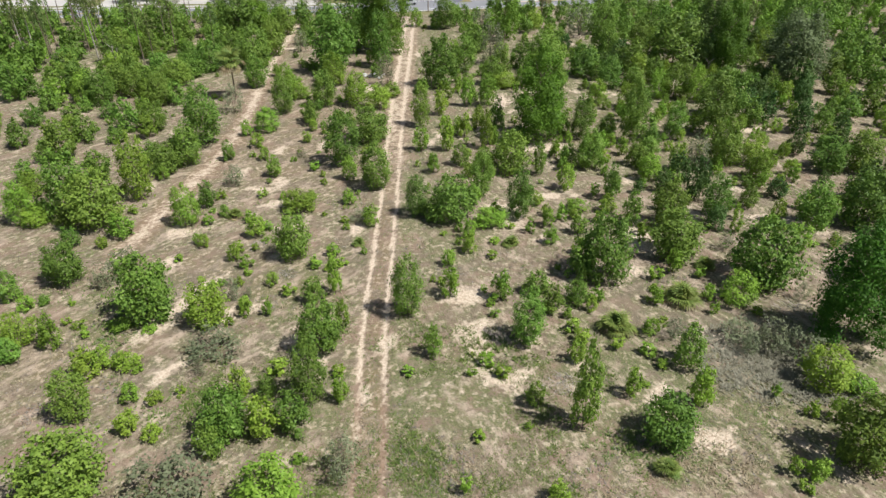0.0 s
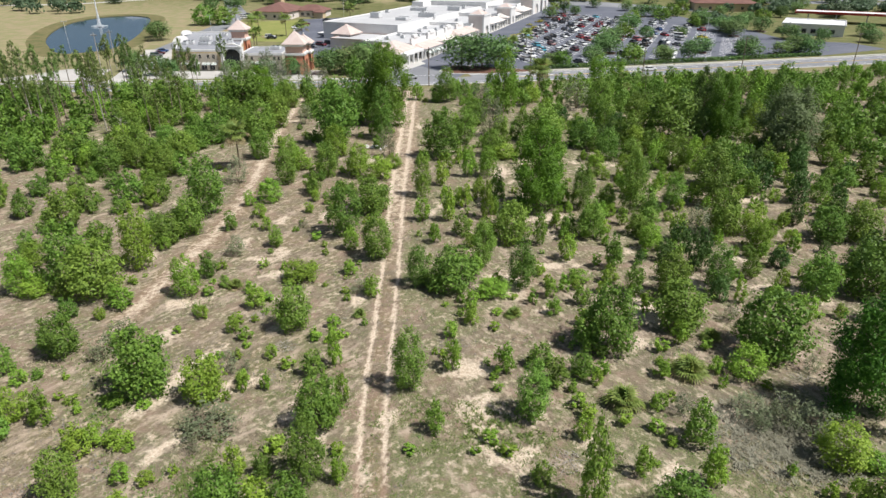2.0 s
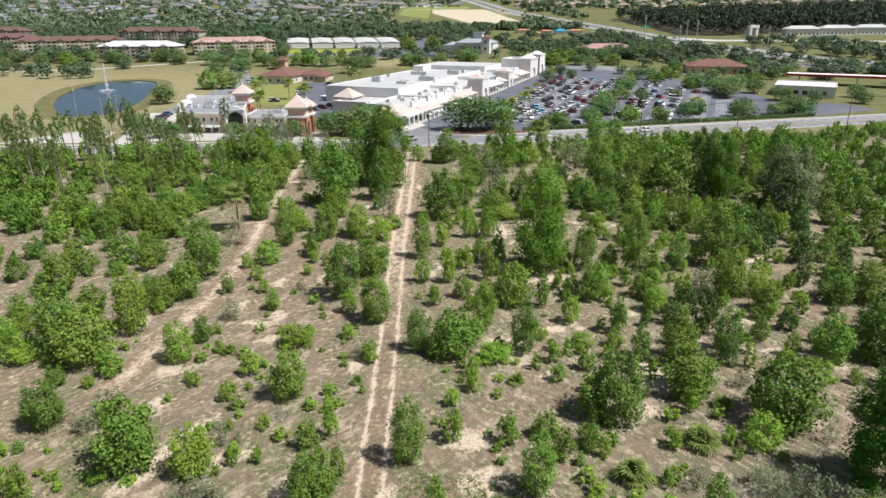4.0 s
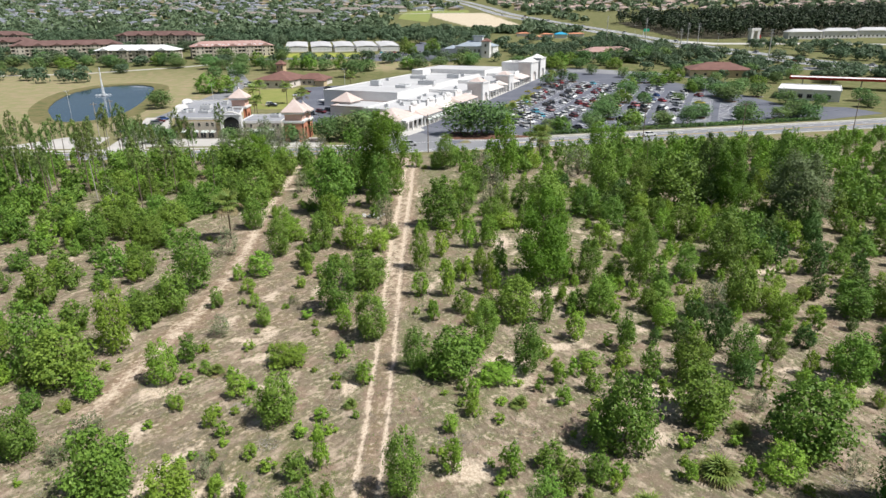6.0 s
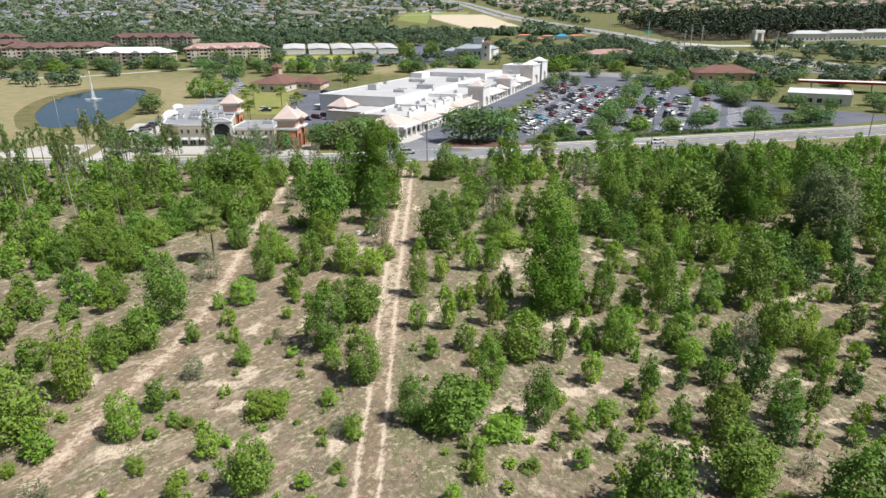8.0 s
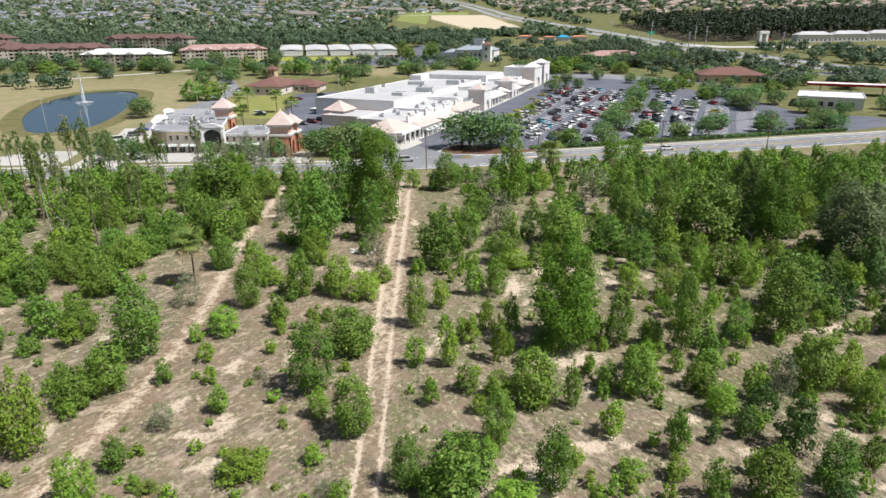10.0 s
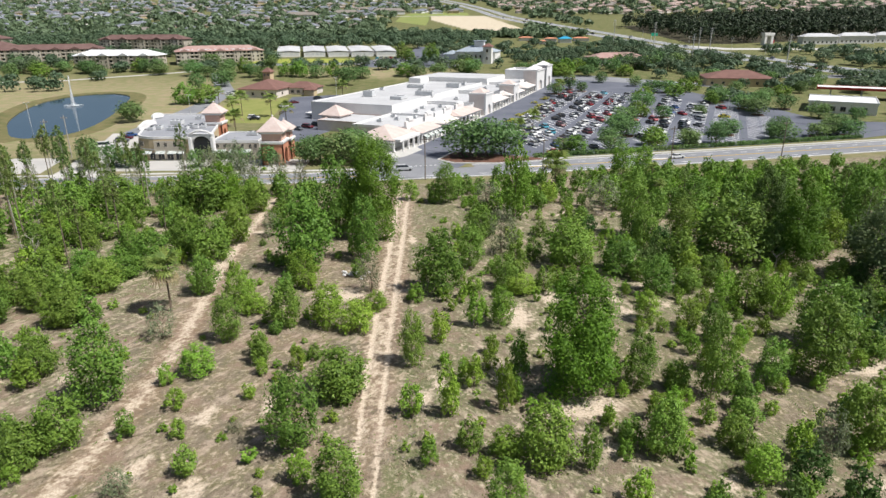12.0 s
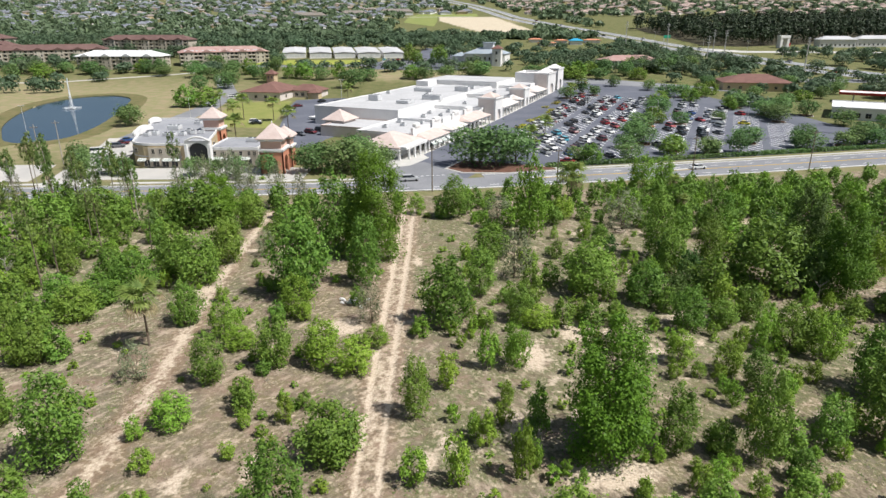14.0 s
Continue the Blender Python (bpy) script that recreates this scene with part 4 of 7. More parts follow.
strip("pavement", sub_line(ROAD, -118, -24), 10.2, 12.6, 0.12, M_CONCRETE, "pale concrete pavement along the road", "pavement")
strip("pavement", wide, 14.0, 15.8, 0.12, M_CONCRETE, "pale concrete pavement along the road", "pavement")

# the shops' ground: U runs along the arcade, V away from it over the car park
OX, OY, SHOP_TURN = -19.0, 301.5, -23.1
VX, VY = math.cos(radians(SHOP_TURN)), math.sin(radians(SHOP_TURN))


def lot(v, u):
    """From the shops' own axes to the world."""
    return OX + VX * v - VY * u, OY + VY * v + VX * u


M_DRIVE = surface("pale_drive", (0.52, 0.50, 0.47), (0.42, 0.41, 0.39), 0.05, 1.0, 0.9, 0.2)
car_park = sheet("car_park", [(33, 291), (114, 312), (192, 333), (236, 352), (228, 372), (198, 380), (191, 434), (173, 478), (152, 550), (112, 556), (78, 560), lot(1, 230), lot(1, 8), (-16, 296), (-21, 272), (-6, 270), (6, 276), (12, 290)], 0.07, M_LOT,
                 "dark asphalt car park with painted bays", "car park")
sheet("entrance_road", [(-26, 264), (6, 268), (2, 285), (-4, 292), (-10, 302), (-22, 300), (-30, 285)], 0.09, M_ASPHALT, "asphalt entrance road to the shops", "road")
sheet("rear_yard", [(-58, 350), (-48, 372), (-70, 402), (-60, 440), (-70, 484), (-100, 474), (-98, 440), (-88, 384), (-84, 352), (-78, 334), (-62, 330)], 0.07, M_LOT, "dark asphalt yard behind the shops", "yard")
sheet("side_drive", [(-138, 255), (-120, 257), (-126, 275), (-132, 315), (-146, 352), (-160, 352), (-150, 312), (-142, 278)], 0.08, M_DRIVE, "pale side drive to the corner shops", "road")
sheet("pale_forecourt", [(-190, 268), (-146, 269), (-152, 296), (-172, 296)], 0.06, M_DRIVE, "pale concrete forecourt beside the drive", "pavement")
sheet("shop_terrace", [(-134, 272), (-78, 273.5), (-52, 272), (-52, 292), (-78, 293), (-122, 290), (-132, 300)], 0.06, M_DRIVE, "pale paved terrace before the corner shops", "pavement")
sheet("arcade_walk", [lot(-6, -6), lot(0.2, -4), lot(1.0, 8), lot(1.0, 232), lot(-6, 232)], 0.16, M_CONCRETE, "pinkish concrete walk along the arcade", "pavement")
sheet("corner_walk", [lot(-17, 3), lot(-9, -8), lot(1, -9.5), lot(5.5, -4), lot(6, 12), lot(1.1, 17), lot(-7, 4)], 0.13, M_CONCRETE, "pale paved walk round the arcade's corner", "pavement")
sheet("far_street", [(-156, 352), (-144, 352), (-140, 440), (-146, 500), (-185, 600), (-196, 598), (-160, 500), (-154, 440)], 0.07, M_ASPHALT, "narrow asphalt street beside the pond", "road")
sheet("pond_path", [(-420, 545), (-307, 559), (-234, 595), (-195, 621), (-195, 624), (-235, 599), (-308, 563), (-420, 549)], 0.08, M_CONCRETE, "pale footpath behind the pond", "path")
sheet("shop_lawn", [(-130, 382), (-92, 378), (-102, 470), (-136, 462)], 0.05, surface("lawn", (0.20, 0.23, 0.06), (0.27, 0.27, 0.09), 0.08, 1.5, 0.95, 0.3), "green mown lawn behind the corner shops", "lawn")
sheet("rear_street", [(-190, 640), (-60, 646), (30, 628), (30, 640), (-60, 660), (-190, 652)], 0.07, M_ASPHALT, "asphalt street before the storage units", "road")
sheet("blue_lot", [(-75, 628), (8, 622), (9, 747), (-28, 795), (-40, 700), (-50, 688), (-75, 673)], 0.09, M_LOT, "asphalt car park before the storage units", "car park")
sheet("verge_lawn", [(-180, 655), (-75, 660), (-75, 690), (-180, 690)], 0.05, surface("bright_lawn", (0.27, 0.32, 0.05), (0.33, 0.33, 0.09), 0.08, 1.5, 0.95, 0.3), "bright green lawn before the storage units", "lawn")
sheet("back_street", [(78, 556), (112, 552), (200, 512), (262, 560), (330, 556), (330, 572), (250, 578), (200, 532), (120, 575), (84, 580)], 0.08, M_ASPHALT, "asphalt street behind the car park", "road")

M_HIGHWAY = surface("highway_asphalt", (0.25, 0.26, 0.28), (0.31, 0.32, 0.335), 0.03, 0.5, 0.9, 0.1)
HIGHWAY = smooth_line([(640, 430), (470, 490), (345, 585), (288, 690), (246, 800), (206, 920), (160, 1050), (112, 1250), (84, 1450), (40, 1700), (-20, 1950), (-80, 2300)], 25)
highway = strip("highway", HIGHWAY, -20, -5, 0.12, M_HIGHWAY, "dual carriageway climbing away to the distance", "road")
strip("carriageway", HIGHWAY, 5, 20, 0.12, M_HIGHWAY, parent=highway)
for d in (-18.4, -6.6, 6.6, 18.4):
    strip("edge_line", HIGHWAY, d - 0.2, d + 0.2, 0.15, M_PAINT, parent=highway, thick=0.02)
sheet("side_road", [(270, 770), (300, 748), (420, 742), (640, 700), (640, 712), (420, 756), (310, 762), (276, 786)], 0.08, M_CONCRETE, "pale side road off the highway", "road")
M_WATER, wn_, wl_, wp_ = nodes_of("sky_tinted_water")
# The base colour is raised to a blue that adds to the sky's reflection.
wp_.inputs["Base Color"].default_value = (0.045, 0.078, 0.115, 1)
wp_.inputs["Roughness"].default_value = 0.06
wp_.inputs["Specular IOR Level"].default_value = 0.5
bumped(wn_, wl_, wp_, noise_node(wn_, wl_, survey(wn_, wl_), 0.9, 3), 0.12, 0.05)
sheet("pond", smooth_line(POND + POND[:1], 8)[:-1], -0.35, M_WATER, "still dark pond, the sky's reflection partly in its colour", "water", thick=0.05)
bank = smooth_line(POND + POND[:1], 8)
strip("pond_bank", bank, -9.5, 0.5, 0.05, surface("olive_bank", (0.115, 0.125, 0.045), (0.20, 0.165, 0.08), 0.2, 1.5, 0.95, 0.3), "olive grassy bank round the pond", "bank", thick=0.6)

# car park bays and planted islands
BAY_TURN, BAY_PITCH = -48.0, 5.0
BAY_ROWS = []
for mid, u0, u1 in ((27.5, 58, 215), (43.5, 40, 225), (59.5, 32, 220), (75.5, 40, 200), (91.5, 66, 205), (107.5, 70, 196), (123.5, 80, 182), (139.5, 92, 160)):
    BAY_ROWS += [(mid - 3.3, u0, u1), (mid + 3.3, u0 - 3.0, u1)]
# planted islands: across, along, tree height and width
ISLANDS = [(75, 64, 6, 10), (81, 76, 8, 13), (75, 90, 8, 13), (75, 111, 9, 14), (79, 135, 8, 12), (78, 160, 10, 15), (77, 178, 8, 12), (75, 195, 9, 13), (76, 232, 9, 14), (85, 236, 9, 13), (95, 243, 9, 12), (16.4, 203, 8, 11), (20, 228, 9, 12), (30, 222, 7, 9),
           (95, 66, 6, 8), (110, 66, 6, 8), (62, 30, 6, 8), (118, 204, 9, 15), (132, 182, 9, 14), (139, 162, 9, 13), (124, 96, 8, 13), (147, 92, 8, 13), (162, 106, 7, 10), (176, 114, 8, 12), (154, 190, 9, 12), (92, 134, 7, 9), (110, 150, 6, 8)]
bays = bmesh.new()
BX, BY = math.cos(radians(SHOP_TURN + BAY_TURN)), math.sin(radians(SHOP_TURN + BAY_TURN))
for v, u0, u1 in BAY_ROWS:
    u = u0
    while u <= u1:
        cx, cy = lot(v, u)
        (ax, ay), (bx, by) = (cx - BX * 4.5, cy - BY * 4.5), (cx + BX * 4.5, cy + BY * 4.5)
        px, py = -BY * 0.25, BX * 0.25
        bays.faces.new([bays.verts.new((x, y, land(y) + 0.1)) for x, y in ((ax - px, ay - py), (bx - px, by - py), (bx + px, by + py), (ax + px, ay + py))])
        u += BAY_PITCH
tagged(part("bay_lines", bays, M_PAINT, car_park), "worn white painted bay lines", kind="stuff")
for v, u, th, tw in ISLANDS:
    k = [lot(v + a, u + b) for a, b in ((-3.6, -2.6), (-2.4, -4.0), (2.4, -4.0), (3.6, -2.6), (3.6, 2.6), (2.4, 4.0), (-2.4, 4.0), (-3.6, 2.6))]
    isl = sheet("planted_island", k, 0.22, M_CONCRETE, "kerbed island of red mulch in the car park", "traffic island", thick=0.2)
    sheet("mulch", [lot(v + a * 0.9, u + b * 0.88) for a, b in ((-3.6, -2.6), (-2.4, -4.0), (2.4, -4.0), (3.6, -2.6), (3.6, 2.6), (2.4, 4.0), (-2.4, 4.0), (-3.6, 2.6))], 0.27, M_MULCH, "red bark mulch", kind="", thick=0.1, parent=isl)
isl = sheet("entrance_island", [(-2.5, 290), (4, 283), (20, 282.5), (40, 288), (40, 292), (16, 303), (4, 306)], 0.22, M_CONCRETE, "kerbed mulch bed at the entrance road", "traffic island", thick=0.2)
sheet("mulch", [(-1.2, 290.3), (4.6, 284), (20, 283.6), (39, 288.6), (39, 291.6), (16, 302), (5, 304.5)], 0.27, M_MULCH, "red bark mulch", kind="", thick=0.1, parent=isl)

# ---- buildings ----
M_CREAM = surface("cream_stucco", (0.58, 0.47, 0.30), (0.52, 0.41, 0.26), 0.2, 2.0, 0.9, 0.15)
M_GREYTAN = surface("grey_tan_stucco", (0.50, 0.45, 0.37), (0.43, 0.39, 0.33), 0.2, 2.0, 0.9, 0.15)
M_WHITE = surface("white_stucco", (0.76, 0.755, 0.75), (0.70, 0.695, 0.69), 0.2, 2.0, 0.88, 0.12)
M_PINKWALL = surface("pale_pink_stucco", (0.70, 0.645, 0.61), (0.64, 0.58, 0.545), 0.2, 2.0, 0.88, 0.12)
M_GREYWALL = surface("grey_block_wall", (0.80, 0.795, 0.78), (0.73, 0.725, 0.715), 0.1, 1.5, 0.9, 0.15)
M_ORANGE = surface("orange_stucco", (0.62, 0.28, 0.175), (0.54, 0.235, 0.15), 0.2, 2.0, 0.88, 0.12)
M_SALMON = surface("salmon_stucco", (0.66, 0.44, 0.36), (0.60, 0.39, 0.32), 0.2, 2.0, 0.88, 0.12)
M_FLATROOF = surface("grey_roof_felt", (0.46, 0.465, 0.475), (0.54, 0.545, 0.555), 0.06, 0.7, 0.9, 0.2)
M_SHOPROOF = surface("dark_grey_roof_felt", (0.27, 0.28, 0.305), (0.34, 0.35, 0.375), 0.06, 0.7, 0.9, 0.2)
M_WHITEROOF = surface("white_roof_sheet", (0.74, 0.75, 0.76), (0.66, 0.67, 0.69), 0.08, 0.8, 0.8, 0.1)
M_PEACH = surface("peach_roof_tile", (0.54, 0.435, 0.395), (0.61, 0.515, 0.48), 0.3, 1.6, 0.9, 0.3)
M_MAROON = surface("maroon_roof_tile", (0.135, 0.080, 0.072), (0.180, 0.112, 0.100), 0.2, 1.6, 0.9, 0.3)
M_BROWNROOF = surface("red_brown_shingle", (0.17, 0.092, 0.078), (0.22, 0.120, 0.100), 0.2, 1.6, 0.9, 0.3)
M_PINKROOF = surface("pink_roof_tile", (0.42, 0.29, 0.26), (0.36, 0.22, 0.20), 0.2, 1.6, 0.9, 0.3)
M_BLUEROOF = surface("blue_grey_metal_roof", (0.36, 0.42, 0.48), (0.44, 0.49, 0.54), 0.2, 1.6, 0.5, 0.1, 0.2)
M_UNIT = surface("galvanised_unit", (0.68, 0.69, 0.70), (0.56, 0.57, 0.58), 0.6, 3.0, 0.5, 0.1, 0.15)
M_REDPAINT = surface("red_paint", (0.45, 0.035, 0.03), (0.38, 0.035, 0.03), 0.3, 2.0, 0.5, 0.05)
M_FRAME = surface("window_frame", (0.55, 0.50, 0.43), (0.48, 0.44, 0.38), 0.5, 3.0, 0.6, 0.05)
M_GLASS, gn_, gl_, gp_ = nodes_of("dark_window_glass")
gp_.inputs["Base Color"].default_value, gp_.inputs["Roughness"].default_value = (0.02, 0.025, 0.03, 1), 0.08
M_AWNING, an_, al_, ap_ = nodes_of("striped_awning")
stripe = an_.new("ShaderNodeTexWave")
stripe.inputs["Scale"].default_value = 0.9
al_.new(an_.new("ShaderNodeTexCoord").outputs["Object"], stripe.inputs["Vector"])
al_.new(mixed(an_, al_, ramp(an_, al_, stripe.outputs[0], 0.45, 0.55), (0.80, 0.80, 0.77), (0.10, 0.16, 0.14)), ap_.inputs["Base Color"])
ap_.inputs["Roughness"].default_value = 0.8


def add_hip(bm, x0, x1, y0, y1, z, rise, over=0.6, ridge=None):
    """A hipped roof with eaves; its ridge runs along the longer side."""
    x0, x1, y0, y1 = x0 - over, x1 + over, y0 - over, y1 + over
    w, d = x1 - x0, y1 - y0
    h = min(w, d) / 2 if ridge is None else ridge
    if w >= d:
        r = [(x0 + h, (y0 + y1) / 2), (x1 - h, (y0 + y1) / 2)]
    else:
        r = [((x0 + x1) / 2, y0 + h), ((x0 + x1) / 2, y1 - h)]
    c = [bm.verts.new(p) for p in ((x0, y0, z), (x1, y0, z), (x1, y1, z), (x0, y1, z))]
    b = [bm.verts.new(p) for p in ((x0, y0, z - 0.3), (x1, y0, z - 0.3), (x1, y1, z - 0.3), (x0, y1, z - 0.3))]
    if math.dist(*r) < 0.05:
        t = bm.verts.new((r[0][0], r[0][1], z + rise))
        for i in range(4):
            bm.faces.new((c[i], c[(i + 1) % 4], t))
    else:
        s, t = [bm.verts.new((x, y, z + rise)) for x, y in r]
        if w >= d:
            bm.faces.new((c[0], c[1], t, s)), bm.faces.new((c[1], c[2], t)), bm.faces.new((c[2], c[3], s, t)), bm.faces.new((c[3], c[0], s))
        else:
            bm.faces.new((c[1], c[2], t, s)), bm.faces.new((c[0], c[1], s)), bm.faces.new((c[3], c[0], s, t)), bm.faces.new((c[2], c[3], t))
    for i in range(4):
        bm.faces.new((b[i], b[(i + 1) % 4], c[(i + 1) % 4], c[i]))
    bm.faces.new(b[::-1])


def hip(*args, **kw):
    bm = bmesh.new()
    add_hip(bm, *args, **kw)
    return bm


def add_parapet(bm, outline, z0, z1, t=0.35):
    """A low wall round a flat roof, its outer face on the outline (anticlockwise)."""
    k = len(outline)
    inner = []
    for i in range(k):
        (ax, ay), (bx, by), (cx, cy) = outline[i - 1], outline[i], outline[(i + 1) % k]
        ux, uy, wx, wy = bx - ax, by - ay, cx - bx, cy - by
        lu, lw = math.hypot(ux, uy), math.hypot(wx, wy)
        nx, ny = -uy / lu - wy / lw, ux / lu + wx / lw
        n2 = nx * nx + ny * ny
        inner.append((bx + 2 * t * nx / n2, by + 2 * t * ny / n2))
    rings = [[bm.verts.new((x, y, z)) for x, y in o] for o, z in ((outline, z0), (outline, z1), (inner, z1), (inner, z0))]
    for r, q in zip(rings, rings[1:] + rings[:1]):
        for i in range(k):
            bm.faces.new((r[i], r[(i + 1) % k], q[(i + 1) % k], q[i]))


def parapet(outline, z0, z1, t=0.35):
    bm = bmesh.new()
    add_parapet(bm, outline, z0, z1, t)
    return bm


def rect(x0, x1, y0, y1):
    return [(x0, y0), (x1, y0), (x1, y1), (x0, y1)]


WINDOWS = {}


def window(parent, x, y, z, w, h, face=-90.0, name="window", plain=False):
    """A framed pane on a wall that looks towards face (degrees)."""
    if (w, h) not in WINDOWS:
        f = bmesh.new()
        for a in (rect(-w / 2 - 0.1, w / 2 + 0.1, -h / 2 - 0.12, -h / 2), rect(-w / 2 - 0.1, w / 2 + 0.1, h / 2, h / 2 + 0.1), rect(-w / 2 - 0.1, -w / 2, -h / 2, h / 2), rect(w / 2, w / 2 + 0.1, -h / 2, h / 2), rect(-0.03, 0.03, -h / 2, h / 2)):
            (x0, z0), _, (x1, z1), _ = a
            add_box(f, x0, x1, -0.12, 0.02, z0, z1)
        fm, pm = bpy.data.meshes.new("frame"), bpy.data.meshes.new("pane")
        f.to_mesh(fm), f.free(), fm.materials.append(M_FRAME)
        g = box(-w / 2, w / 2, -0.05, 0.02, -h / 2, h / 2)
        g.to_mesh(pm), g.free(), pm.materials.append(M_GLASS)
        WINDOWS[w, h] = fm, pm
    fm, pm = WINDOWS[w, h]
    ob = part(name, pm if plain else fm, None, parent)
    if not plain:
        part("pane", pm, None, ob)
    ob.matrix_basis = pose(x, y, z, 0, 0, face + 90)
    return ob


def arch_outline(w, h, spring, steps_=8):
    """Outline of an arched opening in x and z."""
    pts = [(-w / 2, 0)]
    for i in range(steps_ + 1):
        a = math.pi - math.pi * i / steps_
        pts.append((w / 2 * math.cos(a), spring + (h - spring) * math.sin(a)))
    return pts + [(w / 2, 0)]


def add_arch_wall(bm, x0, x1, z1, w, h, spring, t):
    """A wall (its faces at y = 0 and y = t) from x0 to x1, up to z1, with one arched opening through it."""
    o = arch_outline(w, h, spring)
    c = (x0 + x1) / 2
    o = [(c + x, z) for x, z in o]
    outer = [(x0, 0)] + [(x0 + (x1 - x0) * i / (len(o) - 3), z1) for i in range(len(o) - 2)] + [(x1, 0)]
    for y, flip in ((0.0, False), (t, True)):
        A, B = [bm.verts.new((x, y, z)) for x, z in outer], [bm.verts.new((x, y, z)) for x, z in o]
        for i in range(len(o) - 1):
            q = (A[i], A[i + 1], B[i + 1], B[i])
            bm.faces.new(q[::-1] if flip else q)
        if not flip:
            A0, B0 = A, B
    for P, Q in ((A0, A), (B0, B)):
        for i in range(len(P) - 1):
            bm.faces.new((P[i], P[i + 1], Q[i + 1], Q[i]))
    bmesh.ops.recalc_face_normals(bm, faces=bm.faces[:])


def arch_wall(*a):
    bm = bmesh.new()
    add_arch_wall(bm, *a)
    return bm


def placed(ob, *a):
    ob.matrix_basis = pose(*a)
    return ob


def roof_unit(x, y, z, turn, w, d, h, label="galvanised air-conditioning unit on the roof"):
    ob = thing("roof_unit", label, "air conditioner", x, y, z, turn, "roof units")
    part("casing", box(-w / 2, w / 2, -d / 2, d / 2, 0.2, h, 0.06), M_UNIT, ob)
    for s in (-1, 1):
        part("rail", box(-w / 2, w / 2, s * d * 0.35 - 0.1, s * d * 0.35 + 0.1, 0, 0.2), M_GREYWALL, ob)
    bm = bmesh.new()
    n = max(1, round(w / 1.8))
    for i in range(n):
        c = -w / 2 + (i + 0.5) * w / n
        bmesh.ops.create_cone(bm, cap_ends=True, segments=10, radius1=0.36 * min(w / n, d), radius2=0.33 * min(w / n, d), depth=0.2, matrix=Matrix.Translation((c, 0, h + 0.1)))
    part("fan", bm, M_GLASS, ob)
    return ob


# -- the corner shops: a curved cream block, an arched portal, a wing and two orange towers
def arched_tower(parent, name, x, y, w, d, h, apex, base=0.0, turn=0.0):
    """An open tower of four arched walls with a white band and a peach pyramid roof."""
    t = placed(part(name, box(-w / 2, w / 2, -d / 2, d / 2, h * 0.62, h * 0.66), M_PINKWALL, parent), x, y, base, 0, 0, turn)
    for px, py, a, ln in ((0, -d / 2, 0, w), (w / 2, 0, 90, d), (0, d / 2, 180, w), (-w / 2, 0, 270, d)):
        placed(part("arch_wall", arch_wall(-ln / 2, ln / 2, h * 0.62, ln * 0.5, h * 0.5, h * 0.3, 0.5), M_ORANGE, t), px, py, 0, 0, 0, a)
    up = bmesh.new()
    add_box(up, -w / 2 - 0.4, w / 2 + 0.4, -d / 2 - 0.4, d / 2 + 0.4, h * 0.66, h * 0.72)
    add_box(up, -w / 2 - 0.3, w / 2 + 0.3, -d / 2 - 0.3, d / 2 + 0.3, h * 0.94, h)
    part("cornice", up, M_WHITE, t)
    part("upper_wall", box(-w / 2 + 0.5, w / 2 - 0.5, -d / 2 + 0.5, d / 2 - 0.5, h * 0.66, h * 0.98), M_SALMON, t)
    part("pyramid_roof", hip(-w / 2, w / 2, -d / 2, d / 2, h + 0.25, apex - h - 0.25, over=0.9), M_PEACH, t)
    bm = bmesh.new()
    bmesh.ops.create_icosphere(bm, subdivisions=1, radius=0.35, matrix=Matrix.Translation((0, 0, apex + 0.25)))
    part("finial", bm, M_WHITE, t)
    return t


